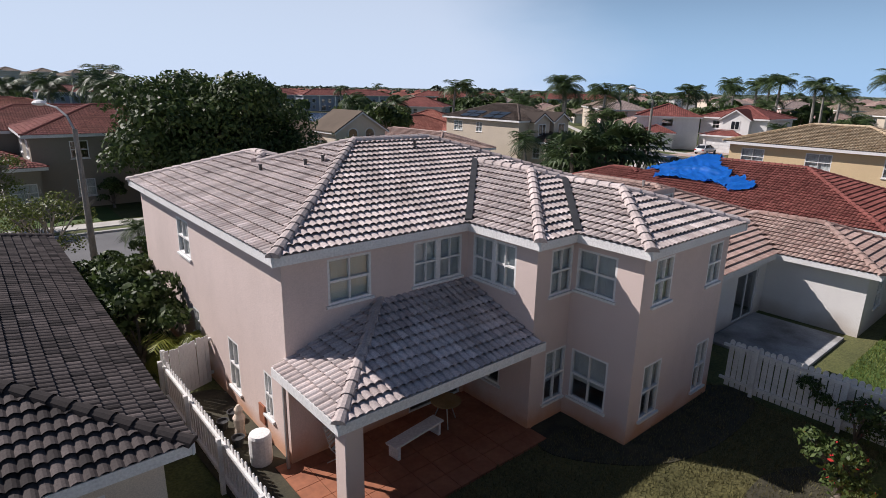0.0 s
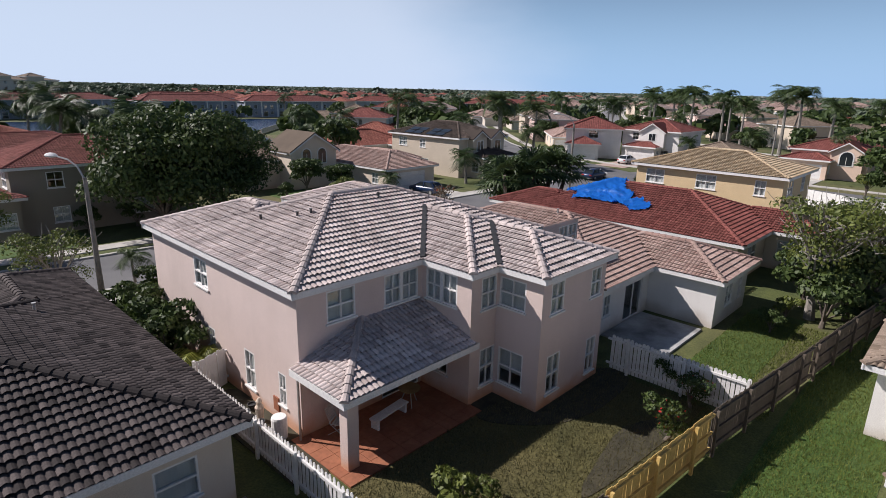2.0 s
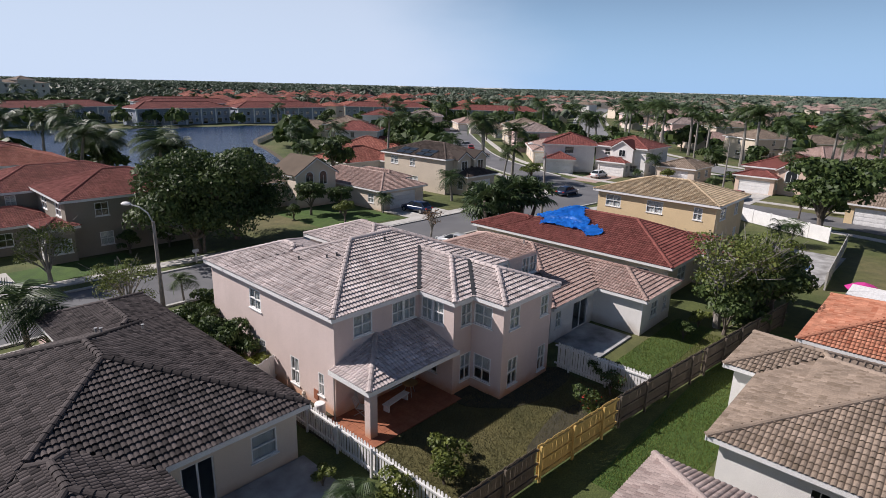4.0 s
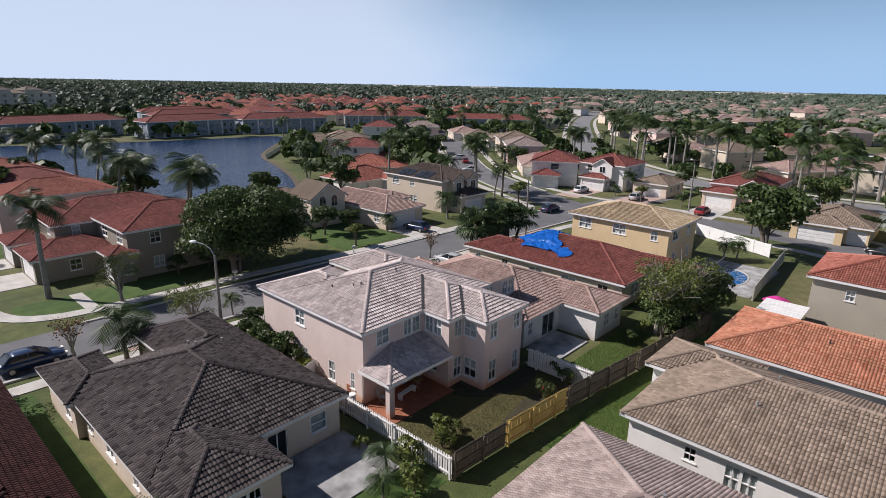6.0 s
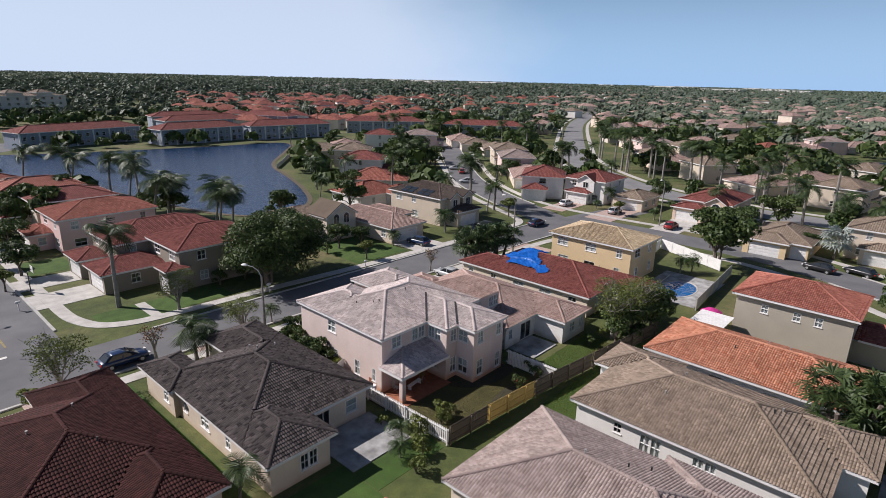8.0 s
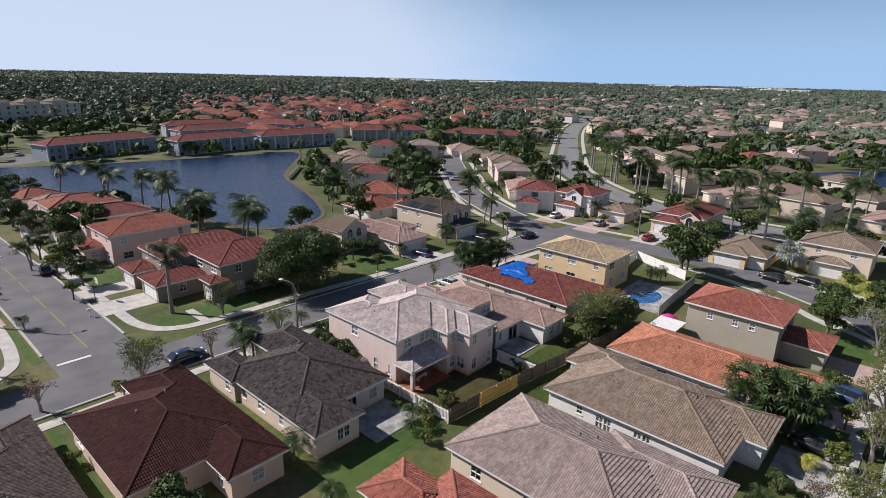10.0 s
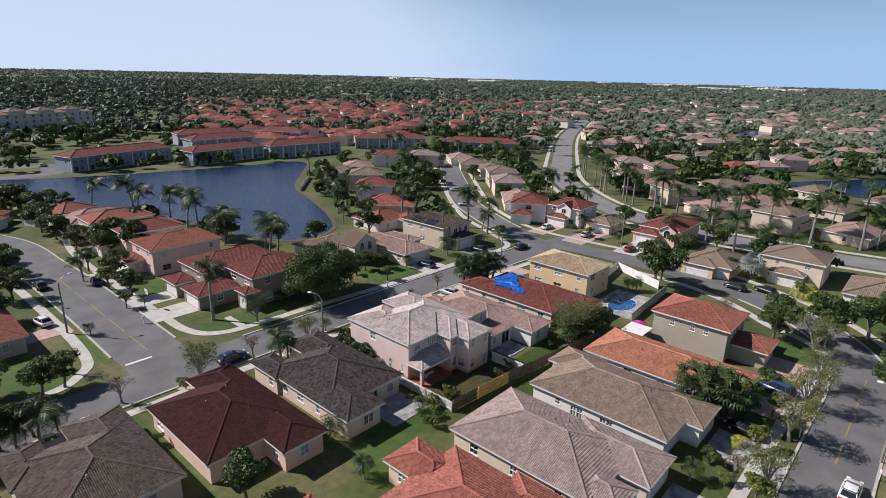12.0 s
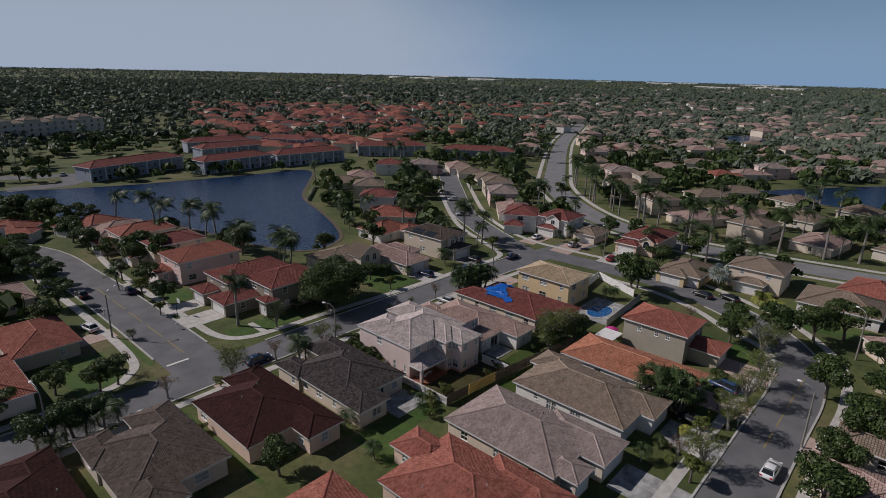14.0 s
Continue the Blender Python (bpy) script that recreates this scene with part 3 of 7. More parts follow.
def window_in(parent, a, b, n, hole, style="sash", blind=True, simple=False):
    """Frame, mullions, panes, sill and blind in an opening of a wall."""
    length = math.hypot(b[0] - a[0], b[1] - a[1])
    u = ((b[0] - a[0]) / length, (b[1] - a[1]) / length)
    s0, s1, z0, z1 = hole
    w, bm = 0.06, bmesh.new()
    sc, zc = (s0 + s1) / 2, (z0 + z1) / 2
    rows = [(s0, s0 + w, z0, z1), (s1 - w, s1, z0, z1), (s0 + w, s1 - w, z0, z0 + w), (s0 + w, s1 - w, z1 - w, z1)]
    if style == "door":
        rows += [(sc - 0.04, sc + 0.04, z0 + w, z1 - w)]
    elif style == "plain":
        rows += [(s0 + w, s1 - w, zc - 0.03, zc + 0.03)]
    elif style == "double":
        rows += [(sc - 0.08, sc + 0.08, z0 + w, z1 - w), (s0 + w, sc - 0.08, zc - 0.025, zc + 0.025), (sc + 0.08, s1 - w, zc - 0.025, zc + 0.025)]
        for q in ((s0 + sc) / 2, (s1 + sc) / 2):
            rows += [(q - 0.015, q + 0.015, z0 + w, zc - 0.025), (q - 0.015, q + 0.015, zc + 0.025, z1 - w)]
    else:
        rows += [(s0 + w, s1 - w, zc - 0.03, zc + 0.03), (sc - 0.015, sc + 0.015, z0 + w, zc - 0.03), (sc - 0.015, sc + 0.015, zc + 0.03, z1 - w)]
    bars(bm, a, u, n, rows, 0.0 if style != "door" else 0.04, 0.1)
    win = part("window" if style != "door" else "sliding_door", bm, M["trim"], parent)
    bm = bmesh.new()
    bars(bm, a, u, n, [(s0 + 0.02, s1 - 0.02, z0 + 0.02, z1 - 0.02)], 0.06, 0.07)
    part("pane", bm, M["glass"], win).visible_shadow = False
    if simple:
        return
    if style != "door":
        bm = bmesh.new()
        bars(bm, a, u, n, [(s0 - 0.06, s1 + 0.06, z0 - 0.07, z0 - 0.005)], -0.07, 0.02)
        part("sill", bm, M["trim"], win)
    if blind:
        # one pleated sheet of vertical slats
        bm = bmesh.new()
        k = max(4, int((s1 - s0) / 0.16))
        low = z0 + (0.0 if blind is True else (z1 - z0) * 0.35)
        rows = []
        for i in range(k + 1):
            at, d = s0 + 0.012 + i * (s1 - s0 - 0.024) / k, 0.13 + 0.022 * (i % 2)
            rows.append([bm.verts.new((a[0] + u[0] * at - n[0] * q, a[1] + u[1] * at - n[1] * q, z)) for q, z in ((d, low), (d, z1), (d + 0.01, z1), (d + 0.01, low))])
        for r, q in zip(rows, rows[1:]):
            for e in range(4):
                bm.faces.new((r[e], q[e], q[(e + 1) % 4], r[(e + 1) % 4]))
        bm.faces.new(rows[0])
        bm.faces.new(rows[-1][::-1])
        part("blind", bm, M["blind"], win, "pale vertical blind")


def garage_door(parent, a, b, n, hole):
    length = math.hypot(b[0] - a[0], b[1] - a[1])
    u = ((b[0] - a[0]) / length, (b[1] - a[1]) / length)
    s0, s1, z0, z1 = hole
    bm = bmesh.new()
    h = (z1 - z0) / 4
    for i in range(4):
        bars(bm, a, u, n, [(s0, s1, z0 + i * h + 0.01, z0 + (i + 1) * h - 0.01)], 0.08, 0.14)
        k = 4
        for j in range(k):
            w = (s1 - s0) / k
            bars(bm, a, u, n, [(s0 + j * w + 0.12, s0 + (j + 1) * w - 0.12, z0 + i * h + 0.1, z0 + (i + 1) * h - 0.1)], 0.06, 0.09)
    part("garage_door", bm, M["trim"], parent, "white panelled garage door")


PROFILE = ((0.0, 0.004), (0.047, 0.036), (0.1025, 0.05), (0.158, 0.036), (0.205, 0.004))
TILE_W, TILE_L = 0.205, 0.32


def slopes_of(r):
    """The four slopes of a hip roof over r: eave start, along, inward, length, depth."""
    w, d = r[2] - r[0], r[3] - r[1]
    m = min(w, d) / 2
    return (((r[0], r[1]), (1, 0), (0, 1), w, m), ((r[2], r[3]), (-1, 0), (0, -1), w, m), ((r[0], r[3]), (0, -1), (1, 0), d, m), ((r[2], r[1]), (0, 1), (-1, 0), d, m))


def tiles_on(rects, levels, slope, keep=None, near=None):
    """Roof tiles, one by one: (verts, faces) of the joined ones, and a list of single ones that near() picks."""
    verts, faces, single = [], [], []
    for i, r in enumerate(rects):
        z0 = levels[i]
        for start, e, n, length, depth in slopes_of(r):
            rows = int(depth * math.hypot(1, slope) / TILE_L) + 1
            run = TILE_L / math.hypot(1, slope)
            for k in range(rows):
                d0, d1 = k * run - 0.05, min((k + 1) * run, depth)
                dm = (d0 + d1) / 2
                c0, c1 = int(max(dm, 0) / TILE_W), int((length - max(dm, 0)) / TILE_W) + 1
                for c in range(c0, c1):
                    sm = (c + 0.5) * TILE_W
                    if sm < dm - 0.1 or sm > length - dm + 0.1:
                        continue
                    x, y = start[0] + e[0] * sm + n[0] * dm, start[1] + e[1] * sm + n[1] * dm
                    if keep and not keep(x, y):
                        continue
                    h = z0 + slope * dm
                    hid = False
                    for j, q in enumerate(rects):
                        if j != i and q[0] < x < q[2] and q[1] < y < q[3]:
                            hq = levels[j] + height(q, x, y, slope)
                            if hq > h + 0.02 or (hq > h - 0.02 and j < i):
                                hid = True
                                break
                    if hid:
                        continue
                    vs = []
                    for lift, d in ((0.078, d0), (0.01, d1)):
                        for off, bump in PROFILE:
                            s = min(max(c * TILE_W + off, d), length - d) if length - d > d else length / 2
                            hh = lift + bump
                            vs.append((start[0] + e[0] * s + n[0] * d, start[1] + e[1] * s + n[1] * d, z0 + slope * d + hh))
                    fs = [(a, a + 1, a + 6, a + 5) for a in range(4)]
                    if near and near(x, y, n):
                        single.append((vs, fs))
                    else:
                        o = len(verts)
                        verts.extend(vs)
                        faces.extend([tuple(q + o for q in f) for f in fs])
    return verts, faces, single


def caps_on(lines, size=0.13):
    """Ridge and hip caps: short lapped half-round tiles along lines."""
    verts, faces = [], []
    for p, q in lines:
        p, q = Vector(p), Vector(q)
        d = q - p
        length = d.length
        if length < 0.3:
            continue
        d /= length
        side = Vector((-d.y, d.x, 0)).normalized()
        up = side.cross(d) if side.cross(d).z > 0 else d.cross(side)
        k = max(1, round(length / 0.4))
        o = len(verts)
        for i in range(k):
            for s, radius in ((i / k * length - 0.05 * (i > 0), size * 1.15), ((i + 1) / k * length, size * 0.88)):
                for j in range(6):
                    ang = math.pi * j / 5
                    verts.append(p + d * s + side * radius * math.cos(ang) + up * (radius * 0.8 * math.sin(ang) + 0.03))
        for r in range(2 * k - 1):
            faces += [(o + 6 * r + j, o + 6 * r + j + 1, o + 6 * r + j + 7, o + 6 * r + j + 6) for j in range(5)]
        faces += [tuple(o + j for j in range(6)), tuple(o + 6 * (2 * k - 1) + j for j in range(6))]
    return verts, faces


def hip_lines(rects, levels, slope):
    out = []
    for i, r in enumerate(rects):
        w, d = r[2] - r[0], r[3] - r[1]
        m = min(w, d) / 2
        z0, z1 = levels[i], levels[i] + slope * m
        e0, e1 = ((r[0] + m, r[1] + m, z1), (r[2] - m, r[1] + m, z1)) if w > d else ((r[0] + m, r[1] + m, z1), (r[0] + m, r[3] - m, z1))
        ends = [((r[0], r[1], z0), e0), ((r[2], r[3], z0), e1)]
        ends += [((r[2], r[1], z0), e1), ((r[0], r[3], z0), e0)] if w > d else [((r[2], r[1], z0), e0), ((r[0], r[3], z0), e1)]
        for a, b in ends + [(e0, e1)]:
            a, b = Vector(a), Vector(b)
            # keep only the stretches that are a true ridge of the whole roof
            seg = []
            d = (b - a).normalized() if (b - a).length > 1e-6 else Vector((1, 0, 0))
            side = Vector((-d.y, d.x, 0)).normalized() * 0.3

            def top(x, y):
                return max([levels[j] + float(height(q, x, y, slope)) for j, q in enumerate(rects) if q[0] < x < q[2] and q[1] < y < q[3]], default=-1)

            for k in range(25):
                p = a.lerp(b, (k + 0.5) / 25)
                seg.append(top(p.x, p.y) < p.z + 0.03 and top(p.x + side.x, p.y + side.y) < p.z - 0.02 and top(p.x - side.x, p.y - side.y) < p.z - 0.02)
            k = 0
            while k < 25:
                if seg[k]:
                    k2 = k
                    while k2 < 25 and seg[k2]:
                        k2 += 1
                    out.append((a.lerp(b, k / 25), a.lerp(b, k2 / 25)))
                    k = k2
                k += 1
    return out


def roof_on(house, rects, levels, slope, roof, tiled, near=None):
    verts, faces, uvs, deck = [], [], [], None
    for i, r in enumerate(rects):
        z0 = levels[i] - 0.006 * i
        for start, e, n, length, m in slopes_of(r):
            tip = [(m, m), (length - m, m)] if length > 2 * m + 0.01 else [(length / 2, m)]
            ring = [(0, 0), (length, 0)] + tip[::-1]
            o = len(verts)
            for s, d in ring:
                verts.append((start[0] + e[0] * s + n[0] * d, start[1] + e[1] * s + n[1] * d, z0 + slope * d))
                uvs.append((s, d * math.hypot(1, slope)))
            faces.append(tuple(range(o, o + len(ring))))
        if tiled or i == len(rects) - 1:
            piece = part_mesh("roof", mesh_from("roof", verts, faces, ROOF[roof][1], uvs), house)
            deck = deck or piece
            verts, faces, uvs = [], [], []
    if tiled:
        v, f, single = tiles_on(rects, levels, slope, near=near)
        if f:
            tagged(part_mesh("roof_tiles", mesh_from("roof_tiles", v, f, ROOF[roof][0]), deck), kind="stuff")
        for vs, fs in single:
            part_mesh("roof_tile", mesh_from("roof_tile", vs, fs, ROOF[roof][0]), deck)
    lines = hip_lines(rects, levels, slope)
    for run in ([[line] for line in lines] if tiled else [lines]):
        v, f = caps_on(run, 0.15)
        if f:
            tagged(part_mesh("ridge_capping", mesh_from("ridge_capping", v, f, ROOF[roof][0]), deck), kind="stuff")
    bm = bmesh.new()
    for (x0, y0), (x1, y1), n, z in edges_of(rects, levels):
        if tiled and bm.verts:
            part("fascia", bm, M["trim"], house, "white painted eave board")
            bm = bmesh.new()
        cx, cy = n[0] * 0.03, n[1] * 0.03
        ex, ey = (0.03, 0) if n[0] == 0 else (0, 0.03)
        box(bm, min(x0, x0 - cx) - ex, min(y0, y0 - cy) - ey, z - 0.2, max(x1, x1 - cx) + ex, max(y1, y1 - cy) + ey, z + 0.025)
    part("fascia", bm, M["trim"], house, "white painted eave board")
    bm = bmesh.new()
    for i, r in enumerate(rects):
        box(bm, r[0] + 0.05, r[1] + 0.05, levels[i] - 0.16 - 0.006 * i, r[2] - 0.05, r[3] - 0.05, levels[i] - 0.12 - 0.006 * i)
    part("soffit", bm, M["trim"], house)
    return deck


def vents_on(deck, rects, levels, slope, count, rng):
    for _ in range(count):
        r = rects[0]
        x, y = rng.uniform(r[0] + 1.5, r[2] - 1.5), rng.uniform(r[1] + 1.5, r[3] - 1.5)
        z = max(levels[j] + float(height(q, x, y, slope)) for j, q in enumerate(rects) if q[0] < x < q[2] and q[1] < y < q[3])
        bm = bmesh.new()
        tube(bm, [(x, y, z - 0.05), (x, y, z + 0.3), (x, y, z + 0.36)], [0.06, 0.06, 0.09], 6)
        part("vent_pipe", bm, rng.choice([M["metal"], M["dark"]]), deck)


def house_at(name, label, rects, levels, wall, roof, slope=0.36, tiled=False, near=None, openings=None, garage=None, vents=0, at=(0, 0), turn=0.0, seed=1, simple=False, over=OVER):
    """A stuccoed house: rects are its eaves' outlines; openings(edge) gives holes, or they are spaced along each wall."""
    rng = random.Random(seed)
    house = thing(name, label, "house", (*at, 0), turn)
    inner = [(r[0] + over, r[1] + over, r[2] - over, r[3] - over) for r in rects]
    for k, (a, b, n, z) in enumerate(edges_of(inner, levels)):
        length = math.hypot(b[0] - a[0], b[1] - a[1])
        holes = []
        if openings is not None:
            holes = openings(a, b, n, z, length)
        elif length > 2.2:
            floors = [0.0] if z < 4 else [0.0, 2.85]
            for f0 in floors:
                if garage and f0 == 0.0 and garage(a, b, n):
                    g0 = length / 2 - min(2.4, length / 2 - 0.3)
                    holes.append((g0, length - g0, 0.02, 2.2, "garage"))
                    continue
                count = max(1, int(length / (4.2 if not simple else 7.0)))
                for i in range(count):
                    if rng.random() < 0.18 and count > 1:
                        continue
                    c, half = (i + 0.5) * length / count + rng.uniform(-0.4, 0.4) * (count > 1), rng.choice([0.45, 0.6, 0.9])
                    half = min(half, length / 2 - 0.3)
                    holes.append((c - half, c + half, f0 + 0.85, min(f0 + 2.15, z - 0.35), "sash"))
        wall_panel(house, a, b, n, -0.05, z - 0.14, [h[:4] for h in holes], WALL[wall])
        for h in holes:
            if h[4] == "garage":
                garage_door(house, a, b, n, h[:4])
            else:
                window_in(house, a, b, n, h[:4], h[4], blind=h[5] if len(h) > 5 else rng.random() < 0.6, simple=simple)
    bm = bmesh.new()
    for i, r in enumerate(inner):
        box(bm, r[0] + 0.1, r[1] + 0.1, -0.1, r[2] - 0.1, r[3] - 0.1, 0.03 - 0.005 * i)
    part("floor_slab", bm, M["concrete"], house)
    deck = roof_on(house, rects, levels, slope, roof, tiled, near)
    if vents:
        vents_on(deck, rects, levels, slope, vents, rng)
    return house


# the main house, two storeys, stepped at the back
MAIN = [(4.8, 12.0, 18.8, 22.8), (10.6, 9.35, 17.3, 20.0), (12.1, 7.2, 17.3, 16.0), (4.8, 17.0, 12.0, 25.2), (13.0, 19.0, 19.0, 26.5)]


def main_openings(a, b, n, z, length):
    x, y = a
    out = []
    if n == (0, -1) and abs(y - 12.3) < 0.1:
        out = [(1.03, 2.28, 4.02, 5.2, "sash", True), (3.65, 5.4, 3.96, 5.2, "double", True), (3.5, 5.5, 0.05, 2.1, "door", 0.5)]
    elif n == (-1, 0) and abs(x - 5.1) < 0.1:
        out = [(0.8, 1.3, 0.8, 2.08, "sash", True), (3.05, 3.85, 0.55, 2.13, "sash", True), (6.4, 7.0, 1.2, 2.07, "sash", True), (6.65, 7.9, 3.77, 5.0, "sash", True)] if y < 13 else []
    elif n == (-1, 0) and abs(x - 10.9) < 0.1:
        out = [(0.58, 2.27, 3.93, 5.2, "double", True), (1.0, 2.0, 0.9, 2.1, "sash", 0.5)]
    elif n == (0, -1) and abs(y - 9.65) < 0.1:
        out = [(0.42, 1.33, 3.87, 5.17, "sash", True), (0.45, 1.35, 0.6, 2.2, "sash", 0.5)]
    elif n == (-1, 0) and abs(x - 12.4) < 0.1:
        out = [(0.6, 1.85, 3.93, 5.12, "sash", True), (0.57, 1.78, 0.66, 2.18, "sash", 0.5)]
    elif n == (0, -1) and abs(y - 7.5) < 0.1:
        out = [(0.4, 1.3, 3.9, 5.16, "sash", True), (3.3, 4.12, 3.85, 5.1, "sash", True), (0.42, 1.33, 0.55, 2.18, "sash", 0.5), (3.35, 4.12, 0.4, 2.0, "sash", 0.5)]
    elif length > 4:
        out = [(1.5, 3.0, 3.3, 4.7, "sash", True), (1.5, 3.0, 0.8, 2.1, "sash", True)]
    return [(h[0] + 0.15, h[1] + 0.15, *h[2:]) for h in out]


def main_near(x, y, n):
    return (n == (0, 1) and 12.1 < x < 17.3 and y < 9.3) or (n == (1, 0) and x < 14.6 and 7.2 < y < 11.9) or (n == (0, 1) and y < 12.45 and x < 10.2) or (n == (0, 1) and x < 12.2 and y < 10.6)


main_house = house_at("two_storey_house", "two-storey pink stucco house with weathered pinkish-grey tile roof", MAIN, [5.55] * 5, "pink", "main",
                      slope=0.35, tiled=True, near=main_near, openings=main_openings, seed=3, over=0.3)


# porch at the back of the main house: a lean-to hip on one pillar
def porch():
    z0, s = 2.75, 0.35
    x0, y0, x1, y1 = 4.8, 9.35, 10.98, 12.44
    d = y1 - y0
    verts = [(x0, y0, z0), (x1, y0, z0), (x1, y1, z0 + s * d), (x0 + d, y1, z0 + s * d), (x0, y1, z0)]
    uvs = [(0, 0), (x1 - x0, 0), (x1 - x0, d), (d, d), (d, 0), (0, 0), (0, d)]
    deck = part_mesh("porch_roof", mesh_from("porch_roof", verts, [(0, 1, 2, 3), (4, 0, 3)], ROOF["main"][1], uvs), main_house)
    big = (x0, y0, 30.0, y0 + 25.0)
    v, f, _ = tiles_on([big], [z0], s, keep=lambda x, y: x < x1 - 0.1 and y < y1 - 0.1)
    tagged(part_mesh("roof_tiles", mesh_from("roof_tiles", v, f, ROOF["main"][0]), deck), kind="stuff")
    v, f = caps_on([((x0, y0, z0), (x0 + d, y1, z0 + s * d))], 0.14)
    part_mesh("ridge_capping", mesh_from("ridge_capping", v, f, ROOF["main"][0]), deck)
    bm = bmesh.new()
    box(bm, x0 - 0.03, y0 - 0.03, z0 - 0.22, x1 + 0.1, y0 + 0.03, z0 + 0.02)
    box(bm, x0 - 0.03, y0 + 0.03, z0 - 0.22, x0 + 0.03, y1, z0 + 0.02)
    part("porch_fascia", bm, M["trim"], main_house, "white painted eave board")
    bm = bmesh.new()
    box(bm, x0 + 0.04, y0 + 0.04, z0 - 0.14, x1, y1, z0 - 0.1)
    part("porch_ceiling", bm, M["trim"], main_house)
    bm = bmesh.new()
    box(bm, 5.1, 9.62, 0.0, 5.55, 10.07, z0 - 0.14)
    bevelled(bm, 0.02)
    part("pillar", bm, WALL["pink"], main_house, "square stuccoed porch pillar")
    bm = bmesh.new()
    tube(bm, [(4.95, 12.2, 0.05), (4.95, 12.2, 2.6)], [0.045, 0.045], 6)
    part("downpipe", bm, M["metal"], main_house)
    bm = bmesh.new()
    tube(bm, [(5.2, 13.95, 0.9), (5.2, 13.95, 2.55), (5.18, 14.1, 2.66), (5.18, 14.3, 2.66)], [0.03] * 4, 6)
    part("service_pipe", bm, M["dark"], main_house)
    bm = bmesh.new()
    box(bm, 5.05, 13.8, 0.4, 5.24, 14.15, 0.95)
    part("meter_box", bm, M["terracotta_floor"], main_house)
    for k in range(10):
        for j in range(6):
            bm = bmesh.new()
            a, b = 4.7 + k * 0.63, 9.0 + j * 0.575
            box(bm, a + 0.008, b + 0.008, -0.05, a + 0.622, b + 0.567, 0.05 + 0.003 * ((k * 7 + j * 3) % 3))
            part("floor_tile", bm, M["terracotta_floor"], main_house)


porch()
# dark flashing in the valleys
for ax, ay, run in ((10.6, 12.0, 3.3), (12.1, 9.35, 2.5)):
    bm = bmesh.new()
    p, q = Vector((ax, ay, 5.66)), Vector((ax + run, ay + run, 5.66 + 0.35 * run))
    w = Vector((-0.07, 0.07, 0))
    lo = Vector((0, 0, 0.05))
    vs = [bm.verts.new(v) for v in (p - w, p + w, q + w, q - w, p - w + lo, p + w + lo, q + w + lo, q - w + lo)]
    for f in ((0, 1, 2, 3), (4, 7, 6, 5), (0, 4, 5, 1), (1, 5, 6, 2), (2, 6, 7, 3), (3, 7, 4, 0)):
        bm.faces.new([vs[i] for i in f])
    part("valley_flashing", bm, M["dark"], main_house, "dark metal valley strip")
for px, py in ((8.2, 17.0), (8.6, 16.6), (7.4, 18.6), (12.2, 16.6)):
    z = 5.55 + 0.35 * min(px - 4.8, py - 12.0, 22.8 - py)
    bm = bmesh.new()
    tube(bm, [(px, py, z - 0.05), (px, py, z + 0.22), (px, py, z + 0.27)], [0.05, 0.05, 0.075], 6)
    part("vent_pipe", bm, M["dark"], main_house)

# ---- neighbours on the front street ----
GARAGE_N = lambda a, b, n: n == (0, 1) and math.hypot(b[0] - a[0], b[1] - a[1]) < 7.2
GARAGE_S = lambda a, b, n: n == (0, -1) and math.hypot(b[0] - a[0], b[1] - a[1]) < 8.2
GARAGE_W = lambda a, b, n: n == (-1, 0) and math.hypot(b[0] - a[0], b[1] - a[1]) < 7.6


def gray_openings(a, b, n, z, length):
    if GARAGE_N(a, b, n) and length > 4:
        return [(0.5, length - 0.5, 0.02, 2.2, "garage")]
    if n == (0, -1):
        return [(1.2, 2.5, 0.05, 2.1, "door", False), (4.1, 5.3, 0.85, 2.1, "plain", True)] if a[1] > 9 else [(2.4, 3.9, 0.75, 2.05, "double", False)]
    if n == (-1, 0) and length > 8:
        return [(c, c + w, 0.9, 2.1, "sash", True) for c, w in ((2.2, 0.8), (5.6, 1.4), (9.4, 0.7), (12.6, 0.7)) if c + w < length - 0.3]
    return [(1.0, 2.0, 0.9, 2.1, "sash", True)] if length > 3.4 else []


def white_openings(a, b, n, z, length):
    """The bungalow with the patio: a sliding door at the inner corner, a blank wall beside it."""
    if GARAGE_N(a, b, n) and length > 4:
        return [(0.5, length - 0.5, 0.02, 2.2, "garage")]
    if n == (0, -1):
        return [(2.9, 4.9, 0.05, 2.1, "door", False), (0.6, 1.3, 0.9, 2.1, "sash", True)] if a[1] > 8 else [(1.5, 2.6, 0.85, 2.05, "sash", True), (3.6, 4.3, 0.85, 2.05, "sash", True)]
    if n == (-1, 0) and a[0] > 24:
        return []
    return [(1.5, 2.7, 0.9, 2.1, "sash", True), (length - 2.7, length - 1.5, 0.9, 2.1, "sash", True)] if length > 6 else []


def tan_openings(a, b, n, z, length):
    if GARAGE_S(a, b, n) and length > 4:
        return [(0.5, length - 0.5, 0.02, 2.2, "garage")]
    if n == (-1, 0) and length > 8:
        out = [(6.2, 7.9, 0.6, 2.15, "double", True), (10.2, 11.9, 0.6, 2.15, "double", True), (13.4, 14.1, 1.3, 2.2, "sash", False)]
        return [h for h in out if h[1] < length - 0.3]
    return [(1.5, 2.6, 0.9, 2.1, "sash", True)] if length > 5 else []


